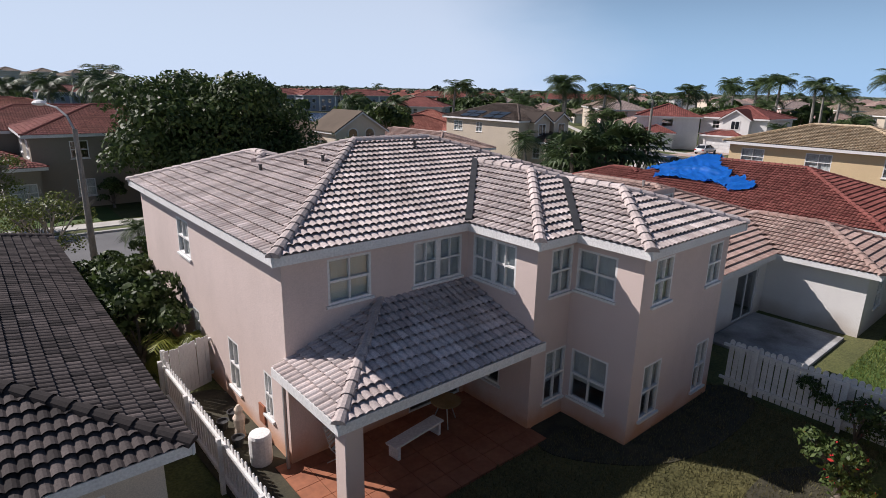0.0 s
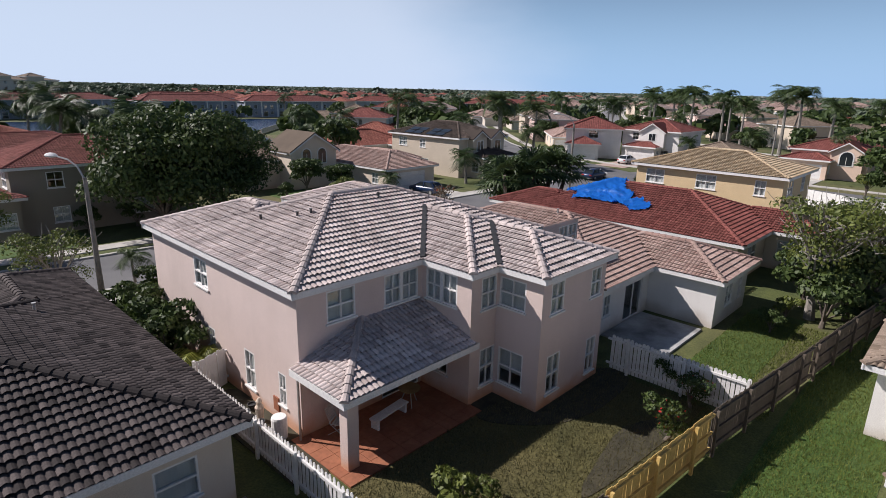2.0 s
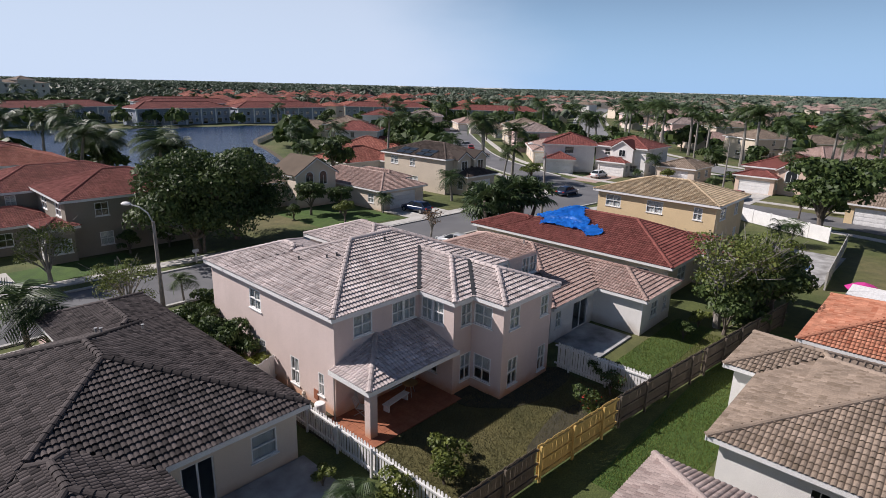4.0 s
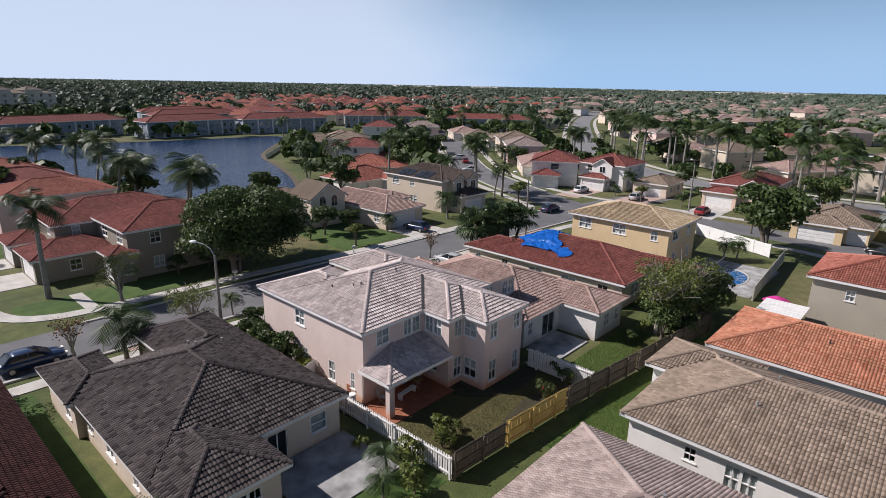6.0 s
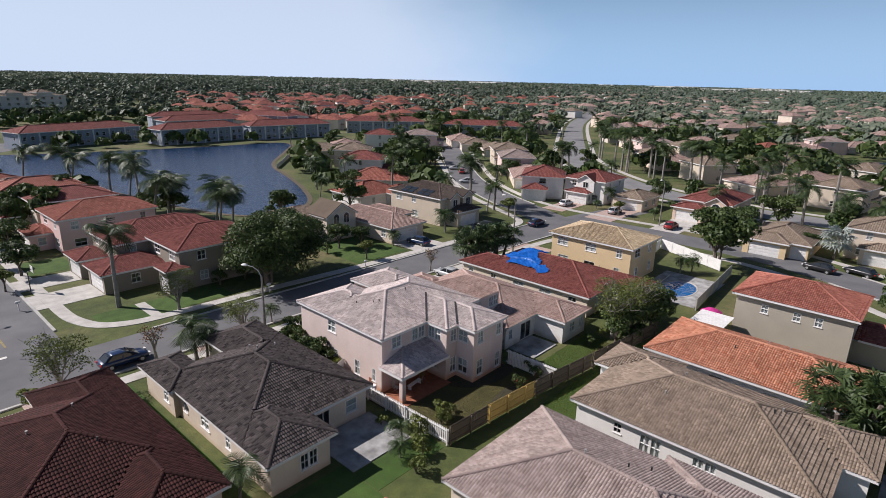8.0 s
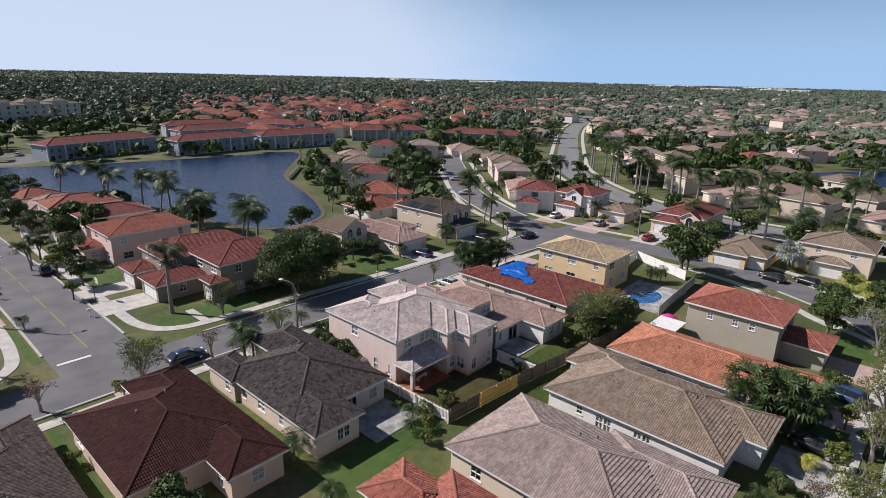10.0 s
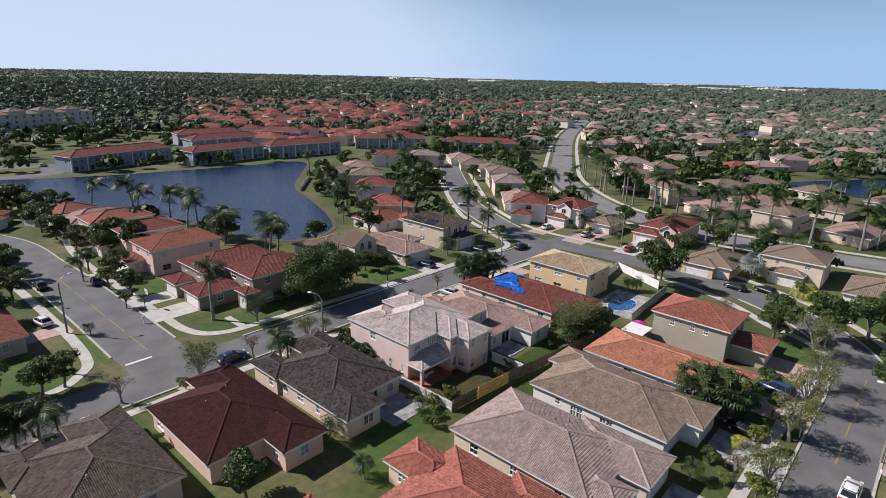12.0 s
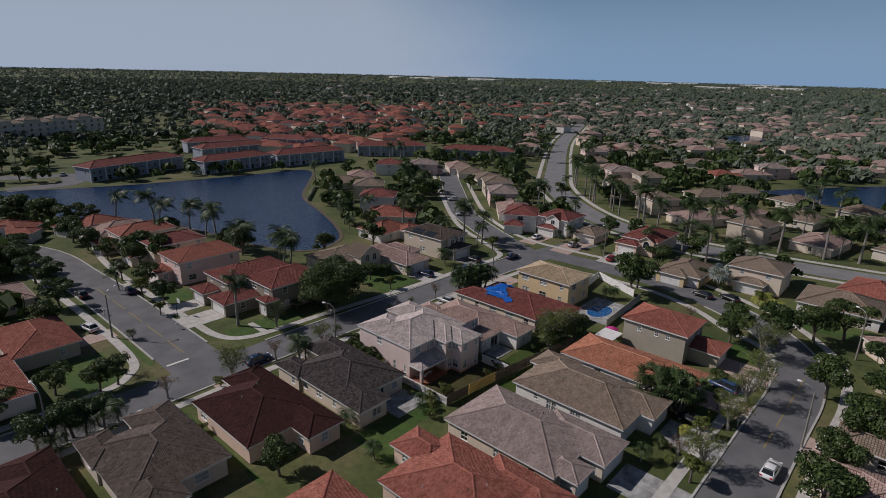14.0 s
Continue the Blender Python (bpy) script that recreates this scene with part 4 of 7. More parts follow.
house_at("bungalow", "single-storey cream house with dark mottled grey tile roof", [(-9.8, 10.5, 2.4, 25.0), (-9.8, 7.2, -3.9, 15.0), (-10.2, 21.5, -6.4, 28.0), (-3.6, 20.0, 2.4, 29.5)],
         [2.75] * 4, "cream", "gray", slope=0.36, tiled=True, openings=gray_openings, vents=3, seed=5)
house_at("bungalow", "single-storey peach house with dark maroon tile roof", [(-24.4, 11.5, -12.2, 26.6), (-18.0, 7.6, -12.2, 16.0), (-18.4, 20.0, -12.2, 29.5)],
         [2.75] * 3, "peach", "maroon", slope=0.36, tiled=True, garage=GARAGE_N, vents=3, seed=6)
house_at("bungalow", "single-storey beige house with weathered brown tile roof", [(-38.6, 11.7, -26.4, 26.0), (-38.6, 8.6, -32.8, 16.0), (-38.9, 21.0, -34.8, 28.2), (-32.6, 20.0, -26.4, 29.4)],
         [2.75] * 4, "beige", "brown", slope=0.36, tiled=True, garage=GARAGE_N, vents=2, seed=7)
house_at("bungalow", "single-storey house with dark red tile roof", [(-53.0, 11.5, -41.0, 26.4), (-47.5, 20.0, -41.0, 29.5)], [2.75] * 2, "peach", "maroon", tiled=True, garage=GARAGE_N, vents=2, seed=8)
house_at("bungalow", "single-storey whitewashed house with pinkish weathered tile roof", [(19.9, 9.0, 31.5, 25.0), (25.6, 5.3, 31.5, 14.0), (20.2, 20.0, 26.4, 28.0)],
         [2.75] * 3, "white", "rose", slope=0.36, tiled=True, openings=white_openings, vents=1, seed=9)
red_house = house_at("bungalow", "single-storey house with dark red tile roof partly under a tarpaulin", [(34.2, 7.0, 46.0, 25.0), (40.2, 3.6, 46.0, 12.0), (34.2, 20.0, 40.4, 28.0)],
                     [2.75] * 3, "cream", "red", slope=0.36, tiled=True, garage=GARAGE_N, vents=2, seed=10)
house_at("two_storey_house", "two-storey ochre stucco house with sand-coloured tile roof", [(49.2, 8.5, 59.2, 22.4)], [5.45], "yellow", "sand", slope=0.3, tiled=True, garage=GARAGE_N, seed=11)
# ---- houses on the back street ----
house_at("bungalow", "single-storey cream house with pinkish-grey tile roof", [(-2.5, -19.6, 9.6, -2.0), (3.6, -23.0, 10.4, -12.0), (-1.6, -22.2, 2.6, -17.0)],
         [2.85] * 3, "cream", "pinkgray", slope=0.36, tiled=True, garage=GARAGE_S, vents=3, seed=12)
house_at("bungalow", "single-storey white house with mottled tan tile roof", [(12.3, -21.3, 24.4, -3.0), (19.6, -8.0, 25.2, -1.4), (17.6, -23.4, 24.2, -14.0)],
         [2.85] * 3, "white", "tan", slope=0.36, tiled=True, openings=tan_openings, vents=4, seed=13)
house_at("bungalow", "single-storey white house with bright orange tile roof", [(26.0, -22.0, 36.4, -3.4), (30.5, -24.6, 36.4, -14.0)],
         [2.85] * 2, "white", "orange", slope=0.34, tiled=True, garage=GARAGE_S, vents=3, seed=14)
def salmon_openings(a, b, n, z, length):
    if n == (0, -1) and z < 4:
        return [(0.6, length - 0.6, 0.02, 2.2, "garage")]
    if z < 4 or length < 4:
        return []
    return [(c * length, c * length + 0.75, 3.75, 4.75, "sash", True) for c in (0.24, 0.42, 0.7)]


house_at("two_storey_house", "two-storey grey-beige house with salmon tile roof", [(41.6, -19.0, 51.6, -6.8), (44.0, -24.0, 50.6, -15.0)], [5.5, 2.75], "olive", "salmon", slope=0.34, tiled=True, openings=salmon_openings, seed=15)
house_at("bungalow", "single-storey peach house with orange-red tile roof", [(-17.0, -20.0, -4.4, -4.6), (-11.4, -8.0, -6.2, -0.6), (-9.5, -23.0, -3.2, -12.0)],
         [2.75] * 3, "peach", "salmon", slope=0.36, tiled=True, garage=GARAGE_S, vents=3, seed=16)
house_at("bungalow", "single-storey house with dull red tile roof", [(-30.5, -18.0, -19.6, 0.6)], [2.75], "peach", "salmon", tiled=True, vents=2, seed=17)
# ---- across the front street ----
# wall colour is olive with the front's shade painted in
house_at("two_storey_house", "two-storey olive stucco villa with deep red tile roof", [(3.4, 50.4, 16.4, 61.0), (1.4, 49.6, 4.6, 53.4), (-4.4, 55.4, 5.0, 62.4), (-1.0, 60.0, 15.2, 70.5), (-4.6, 64.0, 0.6, 70.0)],
         [5.5, 3.3, 2.75, 5.2, 2.75], "olive_shaded", "red", slope=0.36, tiled=True, garage=GARAGE_W, seed=18)
house_at("two_storey_house", "two-storey rose stucco villa with terracotta tile roof", [(-2.8, 78.6, 12.6, 90.0), (-6.0, 83.0, -1.0, 90.0)], [5.5, 2.75], "rose", "salmon", slope=0.3, tiled=True, garage=GARAGE_W, seed=19)
house_at("two_storey_house", "two-storey pale villa with dull red tile roof", [(-2.0, 95.0, 12.0, 106.0), (-6.0, 99.0, 0.0, 106.5)], [5.4, 2.75], "cream", "red", slope=0.3, garage=GARAGE_W, seed=20)
house_at("two_storey_house", "two-storey villa with brown-red tile roof", [(-4.0, 110.0, 11.0, 121.0), (-8.0, 114.0, 0.0, 121.0)], [5.4, 2.75], "beige", "salmon", slope=0.3, garage=GARAGE_W, seed=21)
arch_house = house_at("bungalow", "cream house with grey hip roof and arched front", [(24.6, 58.4, 37.8, 70.0), (31.4, 56.6, 38.4, 62.0)], [3.4, 4.4], "cream", "tan", slope=0.32, tiled=True, seed=22)
house_at("bungalow", "single-storey pale house with pinkish tile roof", [(38.8, 47.4, 47.6, 66.0), (46.0, 54.0, 51.0, 64.0)], [2.75, 2.75], "cream", "rose", slope=0.36, tiled=True, garage=GARAGE_S, seed=23)
solar_house = house_at("two_storey_house", "two-storey tan house with solar panels on a brown tile roof", [(54.2, 50.0, 65.0, 65.0), (56.0, 47.0, 63.6, 54.0)], [5.5, 3.0], "tan", "brown", slope=0.34, tiled=True, garage=GARAGE_S, seed=24)
house_at("bungalow", "single-storey white house with orange-red tile roof", [(52.4, 72.0, 66.0, 83.0), (60.0, 68.5, 68.0, 76.0)], [2.75, 2.75], "white", "salmon", slope=0.4, seed=25)
# ---- on the bend of the back street ----
bend_house = house_at("two_storey_house", "two-storey white house with red tile roof", [(97.4, 37.0, 108.6, 48.6), (94.6, 40.0, 99.0, 46.4)], [5.5, 2.75], "white", "red", slope=0.34, garage=GARAGE_W, seed=26)
house_at("bungalow", "single-storey pale house with tan tile roof", [(97.0, 27.4, 107.0, 35.4)], [2.75], "cream", "tan", garage=GARAGE_W, seed=27)
brick_house = house_at("bungalow", "brick-coloured house with deep red tile roof", [(99.0, 9.4, 115.0, 20.6), (96.0, 14.0, 101.0, 21.0)], [4.2, 2.9], "peach", "red", slope=0.34, garage=GARAGE_W, seed=28)
house_at("bungalow", "single-storey white and yellow house with grey-brown roof", [(82.0, -8.0, 95.4, 2.6), (80.4, -5.0, 86.0, 2.6)], [2.75, 2.75], "yellow", "tan", garage=GARAGE_W, seed=29)
house_at("two_storey_house", "two-storey cream house with grey tile roof", [(90.2, -23.4, 102.0, -11.0), (87.4, -20.4, 93.0, -13.4)], [5.3, 2.75], "cream", "tan", slope=0.32, garage=GARAGE_W, seed=30)
house_at("bungalow", "single-storey white house with brown tile roof", [(83.4, -43.0, 97.0, -27.4)], [2.75], "white", "tan", garage=GARAGE_W, seed=31)
house_at("bungalow", "single-storey house with red tile roof", [(-39.0, 58.5, -28.6, 74.0)], [2.75], "tan", "salmon", tiled=True, seed=32)



def gable(house, at, turn, width, base, eave, depth, wall, roof, windows, pitch=0.62, arched=False):
    """A gabled front that stands out of a roof: walls, two roof slopes, white verge boards and windows (centre, half width, low, high)."""
    m = Matrix.Translation((*at, 0)) @ Matrix.Rotation(radians(turn), 4, "Z")
    hw, top = width / 2, eave + pitch * width / 2

    def solid(name, outline, y0, y1, material, parent, label=""):
        bm = bmesh.new()
        rings = [[bm.verts.new(m @ Vector((x, y, z))) for x, z in outline] for y in (y0, y1)]
        k = len(outline)
        bm.faces.new(rings[0])
        bm.faces.new(rings[1][::-1])
        for i in range(k):
            bm.faces.new((rings[0][i], rings[1][i], rings[1][(i + 1) % k], rings[0][(i + 1) % k]))
        return part(name, bm, material, parent, label)

    front = solid("gable", [(-hw, base), (hw, base), (hw, eave), (0, top), (-hw, eave)], 0.0, depth, WALL[wall], house)
    e = 0.35
    for sx in (-1, 1):
        lo, hi = (sx * (hw + e), eave - pitch * e), (0, top)
        solid("gable_roof", [lo, hi, (0, top + 0.14), (lo[0], lo[1] + 0.14)], -e, depth, ROOF[roof][1], front)
        solid("verge_board", [(lo[0], lo[1] - 0.18), (0, top - 0.18), (0, top - 0.01), (lo[0], lo[1] - 0.01)], -e - 0.04, -e + 0.02, M["trim"], front, "white painted verge board")
    for c, half, z0, z1 in windows:
        arc = [(half * math.cos(q), z1 + half * math.sin(q)) for q in [math.pi * k / 8 for k in range(9)]] if arched else [(half, z1), (-half, z1)]
        ring = [(-half, z0), (half, z0)] + arc
        solid("window", [(c + x * 1.22, z + (0.1 if z > z0 else -0.1)) for x, z in ring], -0.05, 0.02, M["trim"], front)
        solid("pane", [(c + x, z) for x, z in ring], -0.065, -0.03, M["car_glass"], front)
        solid("glazing_bar", [(c - 0.03, z0), (c + 0.03, z0), (c + 0.03, z1), (c - 0.03, z1)], -0.085, -0.05, M["trim"], front)


gable(arch_house, (34.9, 56.2), 0, 6.4, 0.0, 4.6, 6.0, "cream", "tan", [(-1.1, 0.55, 3.0, 4.2), (1.1, 0.55, 3.0, 4.2)], arched=True)
gable(solar_house, (58.0, 49.5), 0, 3.0, 2.6, 5.5, 5.0, "tan", "brown", [(0, 0.6, 3.7, 5.0)])
gable(solar_house, (61.9, 49.5), 0, 3.0, 2.6, 5.5, 5.0, "tan", "brown", [(0, 0.6, 3.7, 5.0)])
gable(bend_house, (97.0, 42.0), -90, 4.4, 2.6, 5.5, 4.0, "white", "red", [(0, 0.6, 3.8, 5.0)])
gable(brick_house, (98.6, 12.6), -90, 4.2, 0.0, 4.3, 4.0, "peach", "red", [(0, 0.8, 2.2, 3.4)], arched=True)

# solar panels
for k in range(4):
    for j in range(2):
        bm = bmesh.new()
        box(bm, 0, 0, 0, 1.6, 1.0, 0.05)
        bevelled(bm, 0.01)
        x, y = 55.3 + j * 1.15, 53.5 + k * 1.8 + (k > 1) * 0.9
        m = Matrix.Translation((x, y, 5.5 + 0.34 * (x - 54.2) + 0.13)) @ Euler((0, -math.atan(0.34), 0)).to_matrix().to_4x4() @ Matrix.Rotation(radians(90), 4, "Z")
        bmesh.ops.transform(bm, matrix=m, verts=bm.verts[:])
        part("solar_panel", bm, M["car_glass"], solar_house, "dark glass solar panel")

# tarpaulin over the red roof
def within(poly, x, y):
    odd = False
    for (x0, y0), (x1, y1) in zip(poly, poly[1:] + poly[:1]):
        if (y0 > y) != (y1 > y) and x < (x1 - x0) * (y - y0) / (y1 - y0) + x0:
            odd = not odd
    return odd


TARP = [(36.2, 20.8), (38.8, 23.3), (41.6, 22.0), (44.0, 20.6), (43.0, 18.4), (40.2, 18.2), (38.2, 17.0), (36.6, 14.3), (35.9, 15.6), (36.6, 17.8)]
bm = bmesh.new()
nx, ny = 80, 80
grid = {}
for i in range(nx + 1):
    for j in range(ny + 1):
        x, y = 35.0 + 9.6 * i / nx, 13.8 + 10.0 * j / ny
        wob = 0.45 * noise.noise(Vector((x * 0.9, y * 0.9, 3)))
        if not within(TARP, x + wob, y - wob):
            continue
        base = max(2.75 + 0.36 * float(min(x - 34.2, 46.0 - x, y - 7.0, 25.0 - y)), 2.75 + 0.36 * float(min(x - 34.2, 40.4 - x, y - 20, 28 - y)))
        crumple = 0.26 * (1 - min(1.0, abs(noise.noise(Vector((x * 0.9 + y * 0.35, y * 0.3, 0)))) * 3.0)) ** 2 + 0.1 * (1 - min(1.0, abs(noise.noise(Vector((x * 2.2 - y * 0.8, y * 0.9, 7)))) * 3.0)) ** 2
        grid[i, j] = bm.verts.new((x, y, base + 0.15 + max(crumple, 0)))
for (i, j), v in list(grid.items()):
    q = [grid.get(k) for k in ((i, j), (i + 1, j), (i + 1, j + 1), (i, j + 1))]
    if all(q):
        bm.faces.new(q)
for v in [v for v in bm.verts if not v.link_faces]:
    bm.verts.remove(v)
geo = bmesh.ops.solidify(bm, geom=bm.faces[:], thickness=0.012)
tagged(part("tarpaulin", bm, M["tarp"], None, smooth=True), "crumpled bright blue tarpaulin spread over a red roof", "tarpaulin")

# ---- other houses of the quarter: six patterns, repeated ----
PATTERNS = []
for k, (nm, lab, rc, lv, wl, rf) in enumerate((
        ("two_storey_house", "two-storey pale house with red tile roof", [(-5.5, -6.5, 5.5, 6.5), (-5.0, -10.0, 1.5, 0)], [5.4, 2.8], "white", "red"),
        ("bungalow", "single-storey cream house with pinkish tile roof", [(-6, -7.5, 6, 7.5), (-6, -10, 0, 0)], [2.8, 2.8], "cream", "rose"),
        ("bungalow", "single-storey beige house with tan tile roof", [(-6, -7.5, 6, 7.5), (0, -9.5, 6, 0)], [2.8, 2.8], "beige", "tan"),
        ("two_storey_house", "two-storey rose house with grey-pink tile roof", [(-5.5, -7, 5.5, 7), (-1.5, -10, 5, 0)], [5.4, 2.8], "rose", "pinkgray"),
        ("bungalow", "single-storey white house with terracotta tile roof", [(-6.5, -7, 6.5, 7), (-6.5, -9.5, -0.5, 0)], [2.8, 2.8], "white", "salmon"),
        ("two_storey_house", "two-storey tan house with brown tile roof", [(-6, -6, 6, 6), (-6, -9.5, 0.5, 0)], [5.4, 2.8], "tan", "tan"))):
    PATTERNS.append(house_at(nm, lab, rc, lv, wl, rf, slope=0.36, garage=GARAGE_S, seed=40 + k, at=(-300 - 30 * k, -400), simple=True))
SPOTS = [
    # pattern, x, y, turn
    (4, 73, 91, 40), (0, 82, 106, 40), (5, 93, 124, 45), (2, 97, 146, 50), (0, 134, 156, 40), (3, 147, 146, 45), (1, 112, 152, 140),
    (0, 99, 55, -60), (1, 110, 66, -50), (3, 122, 80, -48), (5, 136, 93, -45), (2, 152, 110, -45), (2, 158, 126, 135), (1, 166, 140, -40),
    (1, -36, 92, -90), (4, -38, 108, -95), (2, -46, 124, -110), (0, -30, 140, 60), (4, -20, 150, 50), (1, 3, 130, -90), (4, 0, 141, -70),
    (4, -45, 52, 180), (1, -60, 52, 180), (2, -75, 53, 180), (5, -61, 19, 0), (1, -76, 19, 180), (1, -56, 80, 90), (4, -58, 100, 90),
    (1, 20, -51, 180), (2, 36, -52, 180), (5, 54, -54, 170), (1, 70, -50, 130), (1, -40, -12, 0), (4, -56, -12, 0), (4, 104, -40, 80), (1, 108, -57, 80),
]
SPOTS_EAST = [
    (5, 141, -4, 80), (1, 143, -22, 80), (2, 150, -42, 75), (1, 147, 16, 60), (5, 156, 33, 55), (1, 172, 50, 50), (2, 188, 62, 45), (3, 204, 70, 45), (1, 222, 84, 40),
    (5, 200, 55, 45), (1, 166, 8, 60), (2, 174, -12, 80), (1, 178, -34, 80), (2, 190, 26, 50), (2, 208, 20, 45), (2, 205, -2, 70), (2, 202, -25, 80), (1, 210, -50, 80),
    (4, 247, 38, 50), (1, 262, 30, 45), (3, 276, 22, 40), (1, 292, 12, 40), (1, 307, 2, 40), (1, 322, -12, 40), (2, 240, 102, 45), (3, 258, 113, 45), (1, 250, 66, 30), (2, 280, 60, 20),
]
for row in (SPOTS, SPOTS_EAST):
    for k, x, y, turn in row:
        copy_thing(PATTERNS[k], pose(x, y, 0, 0, 0, turn))
for k, p in enumerate(PATTERNS):
    p.matrix_basis = pose(*((276, 112), (300, 118), (322, 104), (330, 88), (290, 96), (345, 70))[k], 0, 0, 0, 45)


# terraced houses across the lake
def terrace(p, q, depth, roof, seed):
    a, b = Vector((*p, 0)), Vector((*q, 0))
    length = (b - a).length
    turn = math.degrees(math.atan2(b.y - a.y, b.x - a.x))
    home = thing("terrace", "long two-storey terrace with red roof, walls painted grey-blue as if in shade", "terraced house", (*p, 0), turn)
    units = max(3, round(length / 6.5))
    w = length / units
    holes = []
    for u in range(units):
        for z0, z1, s0, s1 in ((0.2, 2.2, 0.8, 2.6), (3.2, 4.6, 0.9, 2.2), (3.2, 4.6, 3.6, 4.9), (0.9, 2.2, 3.6, 4.9)):
            holes.append((u * w + s0, u * w + s1, z0, z1))
    walls = (((0, 0), (length, 0), (0, -1), holes), ((0, depth), (length, depth), (0, 1), []), ((0, 0), (0, depth), (-1, 0), [(3, 4.2, 3.2, 4.6)]), ((length, 0), (length, depth), (1, 0), []))
    for c, d, n, hs in walls:
        # grey-blue stands in for the shade on these walls
        wall_panel(home, c, d, n, -0.05, 5.9, hs, WALL["blue"])
        for h in hs:
            window_in(home, c, d, n, h, "plain", False, True)
    for u in range(units + 1):
        bm = bmesh.new()
        box(bm, u * w - 0.25, -0.3, 0, u * w + 0.25, 0.0, 5.9)
        part("pilaster", bm, M["trim"], home)
    roof_on(home, [(-0.6, -0.9, length + 0.6, depth + 0.9)], [6.0], 0.34, roof, False)


terrace((24, 222), (68, 233), 11, "red", 1)
terrace((67, 209), (103, 212), 11, "red", 2)
terrace((104, 207), (143, 203), 11, "red", 3)
terrace((160, 211), (191, 187), 11, "red", 4)
terrace((189, 171), (211, 138), 11, "red", 5)
terrace((86, 250), (126, 250), 11, "red", 6)
terrace((92, 280), (128, 274), 11, "red", 7)
terrace((138, 278), (152, 252), 11, "red", 8)
terrace((-38, 246), (-8, 240), 11, "red", 9)


# a block of flats far off
def flats():
    home = thing("apartment_building", "four-storey beige block of flats with grey hipped turrets", "apartment building", (20, 372, 0), 18)
    length, depth, top = 70, 16, 12.2
    holes = [(2 + 4.9 * i, 3.6 + 4.9 * i, 1 + 3 * f, 2.5 + 3 * f) for i in range(14) for f in range(4)]
    for c, d, n, hs in (((0, 0), (length, 0), (0, -1), holes), ((0, depth), (length, depth), (0, 1), []), ((0, 0), (0, depth), (-1, 0), []), ((length, 0), (length, depth), (1, 0), [])):
        wall_panel(home, c, d, n, -0.05, top, hs, WALL["beige"])
        for h in hs:
            window_in(home, c, d, n, h, "plain", False, True)
    roof_on(home, [(-0.5, -0.5, 70.5, 16.5)], [12.3], 0.2, "tan", False)
    for x in (0, 17, 34, 51):
        bm = bmesh.new()
        box(bm, x + 2, -0.6, 12.2, x + 11, 8, 14)
        turret = part("turret", bm, WALL["beige"], home)
        roof_on(turret, [(x + 1.4, -1.2, x + 11.6, 8.6)], [14.1], 0.4, "tan", False)


flats()


# ---- paths, drives, patios ----
def flat(name, x0, y0, x1, y1, z, material, label, category):
    bm = bmesh.new()
    box(bm, x0, y0, -0.1, x1, y1, z)
    bevelled(bm, 0.015)
    tagged(part(name, bm, M[material], None), label, category, kind="structure")


for x0, y0, x1, y1, mat in ((13.6, 26.2, 18.6, 33.0, "pavers"), (-3.0, 29.0, 2.2, 33.4, "pavers"), (-18.2, 29.0, -12.6, 33.4, "pavers"), (-32.4, 29.0, -27.0, 33.2, "pavers"), (20.6, 27.6, 26.0, 33.0, "concrete"),
                            (34.8, 27.6, 40.0, 32.6, "concrete"), (51.2, 25.8, 57.0, 32.0, "pavers"), (-11.6, 56.0, -4.0, 61.8, "concrete"), (-11.8, 84.0, -5.6, 89.4, "concrete"), (-11.6, 64.4, -4.2, 69.4, "concrete"),
                            (39.4, 40.6, 46.4, 47.8, "concrete"), (56.6, 40.0, 63.0, 47.4, "asphalt_old"), (43.8, -31.9, 50.4, -23.6, "pavers"), (31.0, -31.8, 36.2, -24.2, "pavers"), (18.0, -31.8, 24.0, -23.6, "old_slab"),
                            (4.0, -31.8, 10.0, -23.2, "old_slab"), (-32.0, 62.0, -22.0, 66.4, "pavers"), (84.6, 40.6, 95.0, 46.0, "pavers"), (83.6, 28.4, 97.4, 34.6, "pavers"), (84.4, 14.6, 96.4, 20.4, "concrete"),
                            (27.6, -46.0, 33.6, -39.4, "pavers"), (-46.6, 29.0, -41.6, 33.2, "pavers")):
    flat("driveway", x0, y0, x1, y1, 0.035, mat, "pale driveway between garage and street", "driveway")
for x0, y0, x1, y1, mat in ((9.9, -2.8, 33.5, 0.6, "lawn_green"), (-7.6, 44.9, 8.0, 50.0, "lawn_green"), (18.2, 2.4, 31.0, 5.1, "lawn_green"), (4.0, 3.0, 17.6, 9.0, "lawn_dry"), (-11.8, -3.6, -3.9, 6.8, "lawn_green"), (-3.8, 2.8, 3.2, 5.5, "lawn_green"),
                            (-25.2, 7.6, -24.4, 30.4, "lawn_green"), (-11.9, 7.5, -10.3, 30.4, "lawn_green"), (75.5, -45.0, 83.2, -30.5, "lawn_green"), (28.0, 43.3, 38.6, 56.0, "lawn_green"), (-8.8, 70.6, -3.0, 78.0, "lawn_green"), (-22.6, 46.6, -21.6, 60.0, "lawn_green"), (-34.0, 44.4, -26.4, 57.6, "lawn_green"),
                            (24.6, -28.2, 30.6, -24.0, "lawn_green"), (36.8, -28.2, 43.4, -24.4, "lawn_green"), (52.0, -28.0, 58.0, -8.0, "lawn_green")):
    flat("lawn", x0, y0, x1, y1, 0.0, mat, "mown grass of a garden", "lawn")
flat("patio", 20.9, 6.0, 25.4, 9.4, 0.08, "old_slab", "weathered grey concrete patio slab", "patio")
